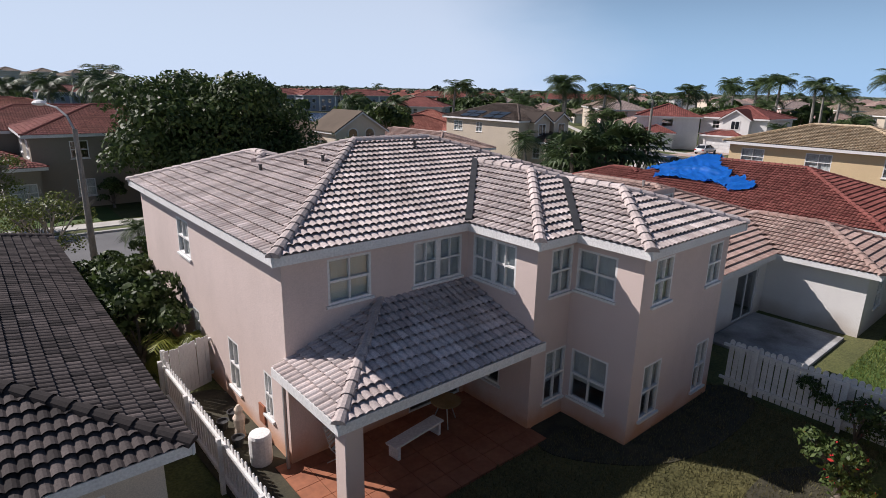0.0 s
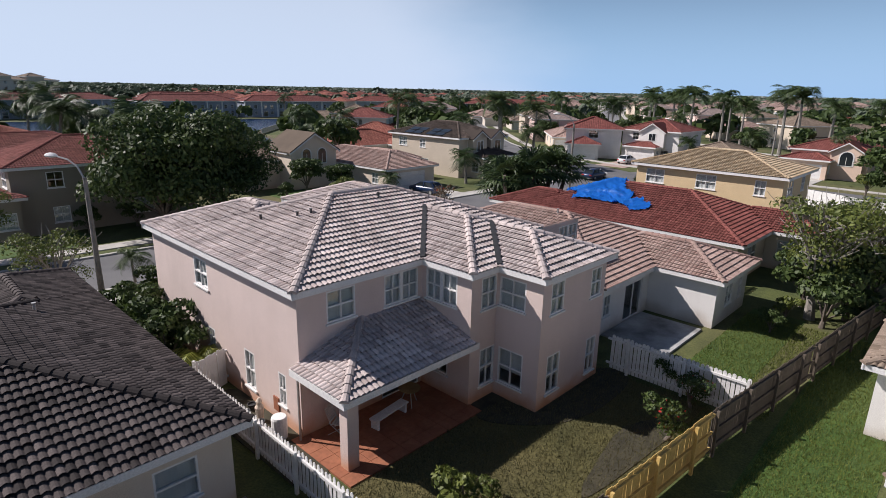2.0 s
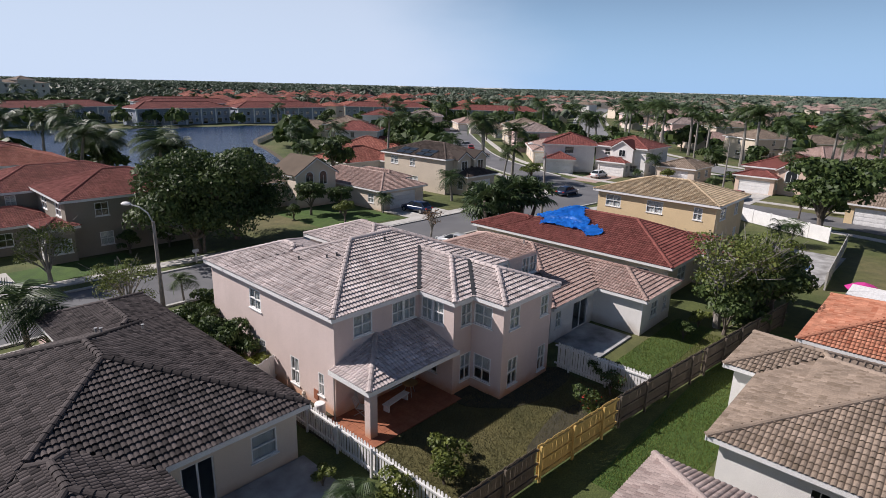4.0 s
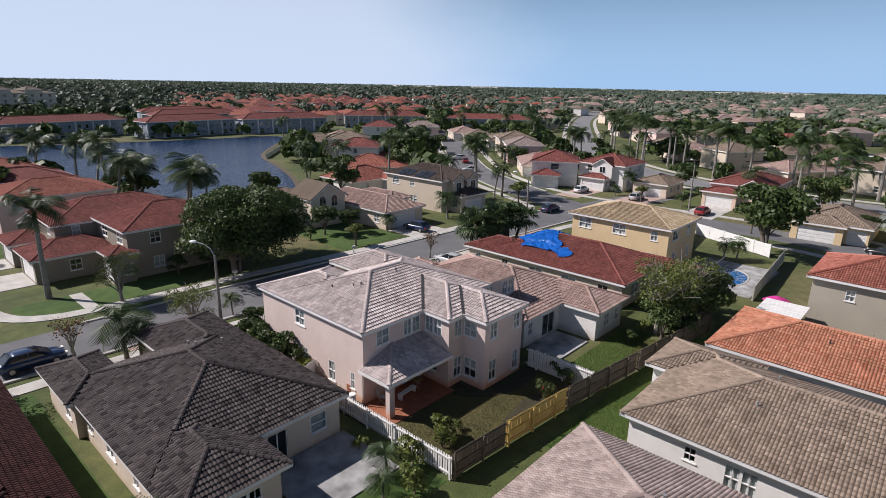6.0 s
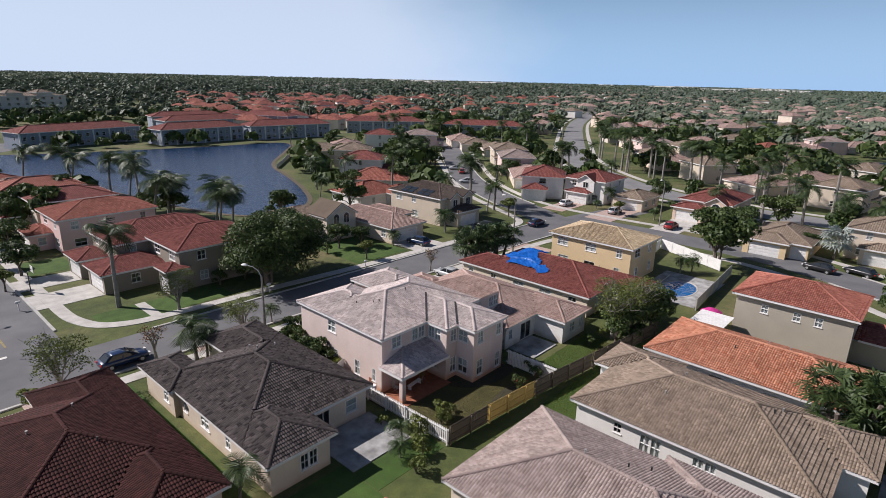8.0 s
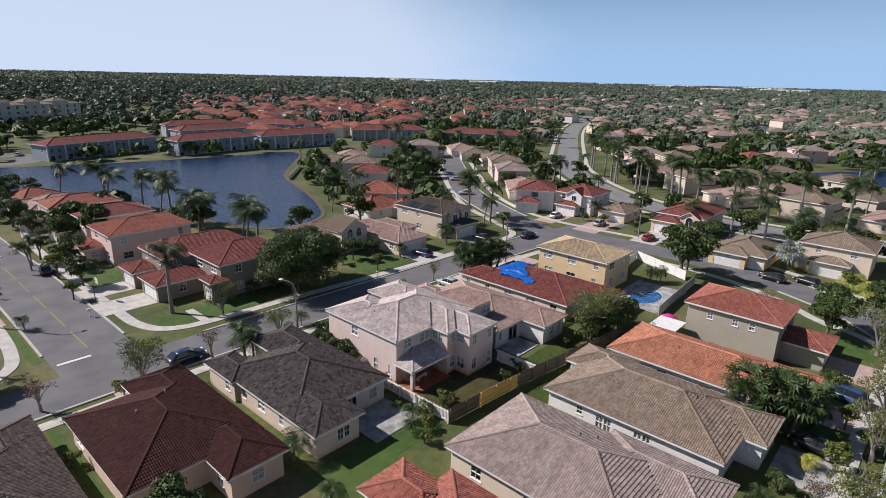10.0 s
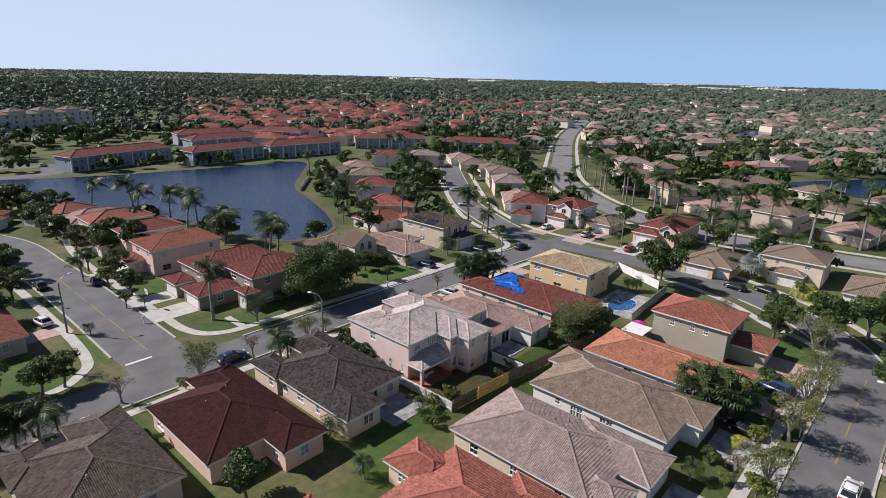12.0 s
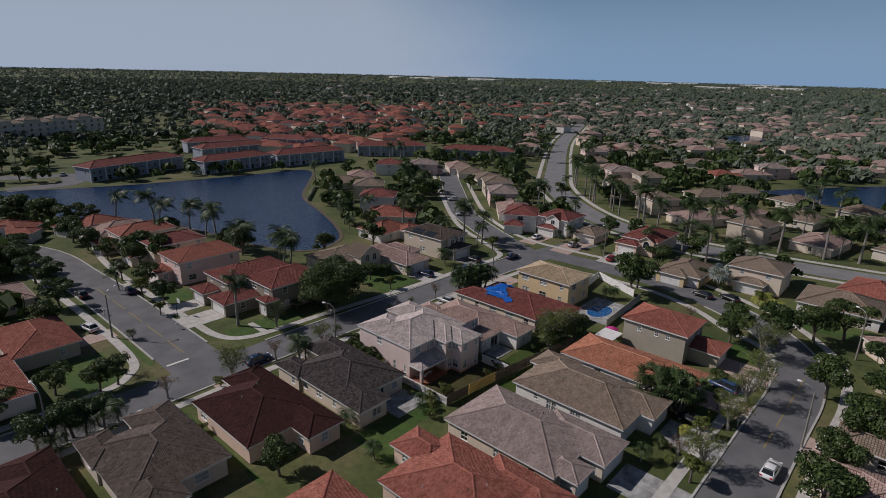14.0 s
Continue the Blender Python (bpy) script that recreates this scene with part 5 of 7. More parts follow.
flat("patio", -3.8, 5.6, 2.2, 10.9, 0.06, "old_slab", "bare grey concrete patio behind the bungalow", "patio")
flat("garden_path", -2.6, 43.9, -1.4, 50.0, 0.05, "concrete", "narrow concrete garden path", "path")
flat("pool_deck", 47.6, -1.2, 60.4, 7.4, 0.05, "old_slab", "weathered paving round the swimming pool", "paving")
bm = bmesh.new()
lathe(bm, [(4.0, -0.1), (4.0, 0.1), (3.7, 0.1), (3.65, 0.0)], (0, 0, 0), 32)
bmesh.ops.scale(bm, vec=(1.0, 0.62, 1.0), verts=bm.verts[:])
bmesh.ops.translate(bm, vec=(53.2, 3.0, 0.0), verts=bm.verts[:])
coping = tagged(part("swimming_pool", bm, M["concrete"], None), "oval blue swimming pool with pale coping", "pool")
bm = bmesh.new()
bm.faces.new([bm.verts.new((53.2 + 3.68 * math.cos(k * math.pi / 16), 3.0 + 2.28 * math.sin(k * math.pi / 16), 0.085)) for k in range(32)])
part("pool_water", bm, M["pool_water"], coping)


# ---- vegetation ----
def leaf_cloud(blobs, count, size, seed, droop=0.0):
    """Leaf cards scattered over the shells of several ellipsoids: (verts, faces)."""
    rs = np.random.RandomState(seed)
    weights = np.array([b[3] * b[4] for b in blobs])
    pick = rs.choice(len(blobs), count, p=weights / weights.sum())
    b = np.array(blobs)[pick]
    d = rs.normal(size=(count, 3))
    d /= np.linalg.norm(d, axis=1)[:, None]
    d[:, 2] = np.where(d[:, 2] < -0.35, -d[:, 2], d[:, 2])
    rad = rs.uniform(0.55, 1.06, size=(count, 1)) ** 0.7
    c = b[:, :3] + d * rad * b[:, [3, 3, 4]]
    nrm = d + rs.normal(scale=0.55, size=(count, 3))
    nrm /= np.linalg.norm(nrm, axis=1)[:, None]
    t = np.cross(nrm, rs.normal(size=(count, 3)))
    t /= np.linalg.norm(t, axis=1)[:, None]
    w = np.cross(nrm, t)
    s = size * rs.uniform(0.6, 1.35, size=(count, 1))
    v = np.stack([c - t * s, c + w * s * 0.55, c + t * s - [0, 0, droop], c - w * s * 0.55], axis=1).reshape(-1, 3)
    f = np.arange(count * 4).reshape(-1, 4)
    return v.tolist(), f.tolist()


def broadleaf(label, height_, spread, leaf, count, size, seed, blobs=9, trunk_h=0.35, bare=False, category="tree", name="tree", flowers=0):
    rng = random.Random(seed)
    tree = thing(name, label, category)
    bm = bmesh.new()
    th = height_ * trunk_h
    lean = (rng.uniform(-0.2, 0.2), rng.uniform(-0.2, 0.2))
    r0 = 0.03 * height_ + 0.03
    tube(bm, [(0, 0, -0.1), (lean[0] * 0.5, lean[1] * 0.5, th * 0.6), (lean[0], lean[1], th)], [r0 * 1.25, r0, r0 * 0.8], 7)
    crowns = []
    for k in range(blobs):
        a = k * 2.4 + rng.uniform(-0.4, 0.4)
        rr = spread * rng.uniform(0.25, 0.72) * (0 if k == 0 else 1)
        z = rng.uniform(th + 0.18 * (height_ - th), height_ * 0.86) if k else height_ * 0.82
        rad = spread * rng.uniform(0.28, 0.46)
        x, y = rr * math.cos(a), rr * math.sin(a)
        crowns.append((x, y, z, rad, rad * rng.uniform(0.55, 0.8)))
        mid = (x * 0.4 + lean[0] * 0.6, y * 0.4 + lean[1] * 0.6, th + (z - th) * 0.55)
        tube(bm, [(lean[0], lean[1], th * 0.92), mid, (x, y, z)], [r0 * 0.6, r0 * 0.35, r0 * 0.12], 5)
        if bare:
            for _ in range(7):
                q = (x + rng.uniform(-1, 1) * rad * 1.3, y + rng.uniform(-1, 1) * rad * 1.3, z + rng.uniform(0.1, 1.1) * rad)
                tube(bm, [mid if rng.random() < 0.4 else (x, y, z), ((mid[0] + q[0]) / 2 + rng.uniform(-0.2, 0.2), (mid[1] + q[1]) / 2, (mid[2] + q[2]) / 2 + 0.2), q], [r0 * 0.2, r0 * 0.12, r0 * 0.05], 4)
    part("trunk", bm, M["bark" if not bare else "bark_pale"], tree)
    v, f = leaf_cloud(crowns, count, size, seed)
    part_mesh("crown", mesh_from("crown", v, f, M[leaf]), tree)
    if flowers:
        v, f = leaf_cloud([(c[0], c[1], c[2], c[3] * 1.05, c[4] * 1.05) for c in crowns], flowers, size * 0.9, seed + 1)
        part_mesh("flowers", mesh_from("flowers", v, f, M["flower"]), tree, "red blossoms")
    return tree


def frond(verts, faces, base, yaw, rise, length, rng, leaflets=16, width=0.66, wind=(0, 0)):
    """One feathered palm leaf: a drooping rib with leaflets on both sides."""
    p, pitch = Vector(base), rise
    step = length / leaflets
    for i in range(leaflets):
        t = i / (leaflets - 1)
        d = Vector((math.cos(yaw) * math.cos(pitch) + wind[0] * t, math.sin(yaw) * math.cos(pitch) + wind[1] * t, math.sin(pitch))).normalized()
        q = p + d * step
        side = Vector((-math.sin(yaw), math.cos(yaw), 0))
        wid = width * (0.35 + 1.1 * math.sin(math.pi * min(1, t * 0.85 + 0.12)))
        for s in (1, -1):
            k = len(verts)
            tip = p + side * s * wid + d * wid * 0.7 + Vector((0, 0, -wid * rng.uniform(0.25, 0.6)))
            verts.extend([p, p + (q - p) * 0.7, tip + d * step * 0.2, tip])
            faces.append((k, k + 1, k + 2, k + 3))
        p, pitch = q, pitch - (1.9 + rng.uniform(-0.2, 0.2)) / leaflets * (0.5 + t)


def palm(label, trunk_h, fronds, length, leaf, seed, wind=(0, 0), thick=0.16, lean=0.4, shaft=False, name="palm"):
    rng = random.Random(seed)
    tree = thing(name, label, "palm tree")
    bm = bmesh.new()
    pts = [(lean * (t ** 2), 0.3 * lean * math.sin(t * 2), t * trunk_h - 0.1 * (t == 0)) for t in (0, 0.25, 0.5, 0.75, 1)]
    tube(bm, pts, [thick * 1.35, thick * 1.1, thick, thick * 0.9, thick * 0.8], 7)
    part("trunk", bm, M["bark_pale"], tree)
    top = Vector(pts[-1])
    if shaft:
        bm = bmesh.new()
        tube(bm, [top, top + Vector((0, 0, 1.1))], [thick * 0.85, thick * 0.5], 7)
        part("crownshaft", bm, M["frond"], tree)
        top = top + Vector((0, 0, 1.0))
    verts, faces = [], []
    for k in range(fronds):
        frond(verts, faces, top, k * 2.4, rng.uniform(-0.1, 1.25), length * rng.uniform(0.8, 1.1), rng, wind=wind)
    part_mesh("fronds", mesh_from("fronds", verts, faces, M[leaf]), tree)
    return tree


def fan_palm(label, trunk_h, leaves, size, leaf, seed, stems=1, spread=0.0):
    rng = random.Random(seed)
    tree = thing("fan_palm", label, "palm tree")
    verts, faces = [], []
    bm = bmesh.new()
    for s in range(stems):
        a = 2 * math.pi * s / stems
        ox, oy, h = spread * math.cos(a), spread * math.sin(a), trunk_h * rng.uniform(0.75, 1.1)
        tube(bm, [(ox * 0.4, oy * 0.4, -0.1), (ox, oy, h)], [0.16, 0.12], 6)
        for k in range(leaves):
            yaw, rise = k * 2.4 + s, rng.uniform(-0.6, 1.2)
            d = Vector((math.cos(yaw) * math.cos(rise), math.sin(yaw) * math.cos(rise), math.sin(rise)))
            c = Vector((ox, oy, h)) + d * size * rng.uniform(0.7, 1.0)
            side = Vector((-math.sin(yaw), math.cos(yaw), 0))
            up = d.cross(side)
            for j in range(9):
                ang = -1.9 + 3.8 * j / 8
                ray = d * math.cos(ang) + side * math.sin(ang)
                k0 = len(verts)
                wv = (side * math.cos(ang) - d * math.sin(ang)) * size * 0.07
                tip = c + ray * size * 0.75 + Vector((0, 0, -0.25 * size * rng.uniform(0.4, 1.2)))
                verts.extend([c, c + ray * size * 0.4 + wv + up * 0.03, tip, c + ray * size * 0.4 - wv])
                faces.append((k0, k0 + 1, k0 + 2, k0 + 3))
    part("trunk", bm, M["bark"], tree)
    part_mesh("fronds", mesh_from("fronds", verts, faces, M[leaf]), tree)
    return tree


def plant(proto, spots, first=True):
    """Sets a pattern plant at the first spot and copies at the rest; spots are (x, y, size, turn)."""
    for i, (x, y, s, turn) in enumerate(spots):
        m = pose(x, y, 0, 0, 0, turn)
        ob = proto if i == 0 else copy_thing(proto, m)
        ob.matrix_basis = m @ Matrix.Scale(s, 4)


def turned(rows, seed):
    rng = random.Random(seed)
    return [(x, y, s * rng.uniform(0.9, 1.12), rng.uniform(0, 360)) for x, y, s in rows]


plant(broadleaf("large dense dark green tree by the street", 9.6, 6.4, "leaf", 26000, 0.17, 1, blobs=30, trunk_h=0.14), [(13.2, 45.2, 1.08, 20), (18.5, 47.5, 0.95, 130)])
plant(broadleaf("dense dark green garden tree", 6.0, 3.4, "leaf", 3800, 0.2, 2, blobs=10, trunk_h=0.28),
      turned([(31, 52, 0.75), (34.5, 50.5, 0.6), (67.8, 2.6, 1.5), (72.8, 3.4, 1.1), (37.2, 0.2, 0.9), (-22.6, 7.4, 0.75), (-4.5, 100.5, 0.9), (-9.6, 71.6, 0.8), (-23.5, 96, 1.0), (-24.4, 112, 1.1),
              (-9, 132, 1.2), (-9, 157, 1.4), (-24, 121, 1.3), (-30.2, 74, 0.9), (47, -39.4, 1.1), (35.5, -45.6, 1.15), (50, -47, 1.2), (60.5, -22, 1.1), (63.2, -28.6, 1.2), (69.6, -33.8, 1.3), (16.5, -44, 1.1), (-37.5, 34.0, 0.85), (-34.2, 34.3, 0.75), (-41.6, 33.9, 0.9), (-31.0, 43.8, 0.8), (-28.4, 43.9, 0.75), (26.4, -43.6, 0.9), (88, -6.4, 0.6)], 3))
plant(broadleaf("dense dark green garden tree", 6.5, 3.8, "leaf", 3600, 0.21, 4, blobs=11, trunk_h=0.24),
      turned([(-34, 120, 1.2), (-28, 128, 1.1), (-45, 108, 1.2), (-47, 92, 1.0), (-52, 66, 1.1), (-46, 75, 1.0), (57, -22, 0.9), (75, -38, 1.2), (82, -50, 1.4), (24, -58, 1.3), (60, -46, 1.2), (91, 6, 0.9), (104, 2, 1.1), (112, 30, 1.0),
              (109, 55, 0.9), (84, 84, 0.8), (79, 88, 0.8), (-63, 40, 0.9), (-52, 45, 0.8), (94, 112, 0.9), (60, 86, 0.9), (-14, 170, 1.4), (-28, 185, 1.4), (-25.5, 84, 1.0), (-25, 103, 1.15), (-27, 116, 1.2), (-8.2, 84, 0.8), (-7.6, 110, 0.9), (-8.4, 122, 1.0), (-41, 82, 1.1), (-43, 98, 1.1), (-50, 118, 1.3), (-40, 136, 1.3), (-56, 140, 1.3), (-62, 120, 1.3),
              (-64, 92, 1.2), (-66, 70, 1.2), (-36, 47.5, 0.8), (-44, 44.5, 0.8), (-52, 30, 0.7), (-5, 146, 1.2), (2, 152, 1.0)], 5))
plant(broadleaf("light sparse tree with pale bare branches", 7.2, 3.6, "leaf_light", 2600, 0.12, 6, blobs=10, trunk_h=0.2, bare=True),
      [(31.6, 2.4, 1.0, 10), (34.4, 1.4, 0.95, 150), (-15.2, 32.3, 0.85, 60), (2.4, 32.4, 0.62, 0), (0.6, 44.6, 0.7, 200), (43.6, -30.8, 0.85, 200), (36.4, -30.6, 0.85, 100), (27.2, -30.6, 0.85, 20), (15.6, -30.8, 0.8, 300), (55.0, -28.2, 1.0, 40)])
plant(broadleaf("small leafless street tree with rusty twigs", 4.2, 2.0, "leaf_rust", 260, 0.12, 7, blobs=8, trunk_h=0.32, bare=True),
      turned([(-24.6, 34.6, 0.95), (-6.7, 33.2, 1.0), (33.6, 33.2, 0.9), (-26.6, 47.0, 0.8), (61, -13, 0.8), (14.6, -28.0, 0.9)], 8))
plant(broadleaf("small leafy green street tree", 4.6, 2.2, "leaf_light", 1500, 0.17, 9, blobs=8, trunk_h=0.34),
      turned([(30.4, 44.2, 0.75), (13.6, 44.8, 0.9), (-11.4, 78, 1.0), (-10.6, 92, 1.0), (-12.6, 66, 0.7), (81.5, -21, 0.9), (79, 7, 0.7), (71.6, 46, 0.9), (90.4, 30, 0.8), (28.2, -30.2, 0.6), (22.8, -28.2, 0.7), (31.6, -27.8, 0.7), (12, -30.6, 0.8)], 10))
plant(broadleaf("dense dark green garden shrub", 2.8, 1.7, "leaf", 1800, 0.125, 11, blobs=8, trunk_h=0.12, category="shrub", name="shrub"),
      turned([(3.5, 20.2, 1.0), (3.4, 21.8, 1.1), (3.6, 23.8, 1.15), (3.9, 26.0, 1.0), (6.4, 27.6, 0.9), (18.4, 4.6, 0.5), (24.6, 29.4, 0.5), (27.8, 51, 0.8), (48.4, 25.4, 0.8), (60.4, 24.2, 0.9), (38.4, 3.0, 1.2),
              (40.4, 1.6, 1.1), (16.2, -25.0, 0.8), (28.8, -25.2, 0.9), (39.6, -25.4, 0.9), (27.8, 3.4, 0.5), (30.6, 1.6, 1.3), (32.8, 0.9, 1.5), (34.8, 0.4, 1.4), (36.6, 1.4, 1.5), (33.4, 3.2, 1.2), (103, 22.6, 0.9), (86, 4.6, 0.7), (8.4, 49.4, 0.8), (12.0, 49.2, 0.7)], 12))
plant(broadleaf("bushy yellow-green garden shrub", 1.9, 1.1, "leaf_light", 900, 0.1, 13, blobs=7, trunk_h=0.12, category="shrub", name="shrub"),
      turned([(6.1, 5.6, 0.95), (5.3, 5.0, 0.7), (1.6, 8.6, 0.6), (2.8, 5.2, 0.9), (1.2, 3.4, 0.9), (19.6, 4.2, 0.5), (30.6, 3.4, 0.8), (-25.2, 22.6, 0.8), (-17.5, 31.9, 1.1), (-0.6, 2.2, 0.8), (7.4, 5.6, 0.4), (28.4, -28.0, 0.8), (13.6, -27.4, 0.9)], 14))
plant(broadleaf("rose bush with red blossoms by the fence", 2.1, 1.2, "leaf", 1000, 0.085, 15, blobs=8, trunk_h=0.1, category="shrub", name="rose_bush", flowers=22), [(14.3, 3.2, 0.8, 0), (17.2, 3.4, 0.75, 90)])

plant(palm("royal palm with grey trunk and shaggy crown", 7.4, 26, 3.1, "frond", 21, wind=(0.4, -0.45), thick=0.22, lean=0.2, shaft=True),
      turned([(-4.2, 50.6, 1.0)] + [(a, b, 1.3) for a, b in ((139.5, 40, ), (143, 44), (147, 47), (128, 26), (133, 30), (126, 10), (127.5, 4), (129, -4), (131, -14), (133, -25), (136, -33), (150, 56), (155, 60), (160, 65), (186, 84), (172, 76), (178, 80), (124.8, 20), (140, -44))], 22))
plant(palm("coconut palm bent by the wind", 5.4, 24, 3.1, "frond", 23, wind=(0.75, -0.85), thick=0.15, lean=0.9),
      turned([(15.2, 88.0, 1.45), (18.8, 90.0, 1.4), (21.6, 94.5, 1.35), (22.4, 78.0, 1.6), (24.6, 76.0, 1.35), (20.4, 72.8, 1.3), (19.6, 112.0, 1.35), (18.0, 118.0, 1.4), (13.0, 128.0, 1.5), (16.4, 140.0, 1.5), (8.4, 150.0, 1.5), (52.6, 87.0, 0.9), (59.0, 97.0, 1.1), (66, 108, 1.0),
              (79.5, 126, 1.0), (104.5, 112, 1.2), (107, 108.5, 1.2), (89, 141, 1.0), (72.6, 52.6, 1.0), (106, 28, 0.9), (95.5, 34, 0.7), (69.8, 100, 1.1), (-13.4, 86, 0.9), (-12.6, 89, 0.9)], 24))
plant(palm("young coconut palm with drooping fronds", 2.6, 14, 2.2, "frond", 25, wind=(0.3, -0.35), thick=0.12, lean=0.3),
      turned([(-3.9, 30.3, 1.3), (-3.0, 29.9, 1.15), (-36.2, 33.0, 1.1), (-34.0, 32.6, 1.2), (-32.0, 33.4, 1.0), (-38.4, 33.8, 1.2), (-20.6, 58.8, 0.55), (18.6, 10.6, 0.75), (38.8, 47.0, 0.7), (52.0, 46.6, 1.2), (27.4, 34.4, 0.5), (19.8, 33.2, 0.6), (-10.9, 9.2, 0.9), (11.6, -24.4, 0.8),
              (92.4, 22.8, 0.8), (93, 36.6, 0.7), (62.6, 4.4, 0.9), (61, 5.6, 0.8), (-40, 30.6, 1.0), (6.6, 33.4, 0.6), (-12.4, 1.2, 0.7), (1.2, 5.6, 0.55), (-0.2, 4.4, 0.5)], 26))
plant(palm("golden coconut palm with drooping fronds", 1.8, 13, 2.6, "frond_gold", 27, thick=0.12, lean=0.2), [(82.2, -21.6, 1.1, 30), (79.6, -24.6, 1.0, 100), (4.3, 18.9, 0.55, 10), (21.6, -26.4, 0.5, 0), (18.4, 3.6, 0.3, 0)])
plant(fan_palm("clump of green fan palms", 3.2, 26, 1.15, "frond", 28, stems=4, spread=1.3), turned([(42.0, 29.0, 1.45), (39.4, 29.6, 1.2), (44.6, 28.9, 1.4), (41.6, 32.0, 1.2), (25.6, -20.6, 1.6), (27.0, -23.4, 1.45), (60, 25.4, 0.6)], 29))
plant(fan_palm("silver fan palm with pale stiff leaves", 3.4, 44, 1.7, "frond_silver", 30), [(87.6, -10.6, 1.15, 0)])


# street trees and palms scattered through the farther blocks
def scatter(proto, count, seed, lo, hi, size, clear=7.5):
    rng = random.Random(seed)
    done = 0
    while done < count:
        r, a = rng.uniform(lo, hi), rng.uniform(radians(-22), radians(112))
        x, y = -40 + r * math.cos(a), -40 + r * math.sin(a)
        if min(math.hypot(x - p[0], y - p[1]) for s in STREETS.values() for p in s[0]) < clear:
            continue
        if any(math.hypot(x - s[1], y - s[2]) < 8.5 for s in SPOTS + SPOTS_EAST) or in_water(x, y) or (x < 64 and -30 < y < 70) or (10 < x < 225 and 190 < y < 262):
            continue
        copy_thing(proto, pose(x, y, 0, 0, 0, rng.uniform(0, 360))).scale = [size * rng.uniform(0.75, 1.25)] * 3
        done += 1


LAKES = [[(8, 219), (49, 206), (106, 197), (112, 184), (91, 159), (73, 137), (64, 114), (56, 95), (46, 80), (32, 78), (23, 95), (16, 130), (1, 150), (-10, 172), (-18, 200), (-44, 222), (-30, 236), (-8, 229)],
         [(226, 20), (262, 1), (304, -30), (334, -82), (280, -94), (236, -64), (212, -28)], [(484, 112), (516, 90), (470, 66), (420, 62), (408, 86)]]


def in_water(x, y):
    for poly in LAKES:
        odd = False
        for (x0, y0), (x1, y1) in zip(poly, poly[1:] + poly[:1]):
            if (y0 > y) != (y1 > y) and x < (x1 - x0) * (y - y0) / (y1 - y0) + x0:
                odd = not odd
        if odd:
            return True
    return False


mid_tree = broadleaf("rounded dark green garden tree", 6.2, 3.4, "leaf", 900, 0.42, 51, blobs=9, trunk_h=0.25)
mid_tree.matrix_basis = pose(150, 70, 0)
scatter(mid_tree, 190, 52, 130, 420, 1.0)
mid_palm = palm("tall palm with dark shaggy crown", 7.0, 16, 2.9, "frond", 53, wind=(0.25, -0.3), thick=0.18, lean=0.4)
mid_palm.matrix_basis = pose(156, 72, 0)
scatter(mid_palm, 190, 54, 140, 420, 1.2)


# grass blades over the nearest lawns
def grass(x0, y0, x1, y1, count, seed, material, label):
    rs = np.random.RandomState(seed)
    x, y = rs.uniform(x0, x1, count), rs.uniform(y0, y1, count)
    a, h = rs.uniform(0, 6.283, count), rs.uniform(0.05, 0.13, count)
    lean = rs.normal(scale=0.04, size=(count, 2))
    z = np.full(count, -0.02)
    w = 0.016
    v = np.stack([np.stack([x - w * np.cos(a), y - w * np.sin(a), z], 1), np.stack([x + w * np.cos(a), y + w * np.sin(a), z], 1), np.stack([x + lean[:, 0], y + lean[:, 1], h], 1)], axis=1).reshape(-1, 3)
    tagged(part_mesh("grass", mesh_from("grass", v.tolist(), np.arange(count * 3).reshape(-1, 3).tolist(), M[material]), None), label, "grass", kind="stuff")


grass(4.2, 2.8, 17.7, 9.0, 26000, 81, "leaf_dry", "short patchy olive grass behind the house")
grass(9.9, -2.8, 30.0, 0.5, 22000, 82, "leaf_light", "short bright green grass behind the fence")
grass(18.2, 1.0, 30.0, 5.1, 14000, 83, "leaf_light", "short green grass beside the patio")


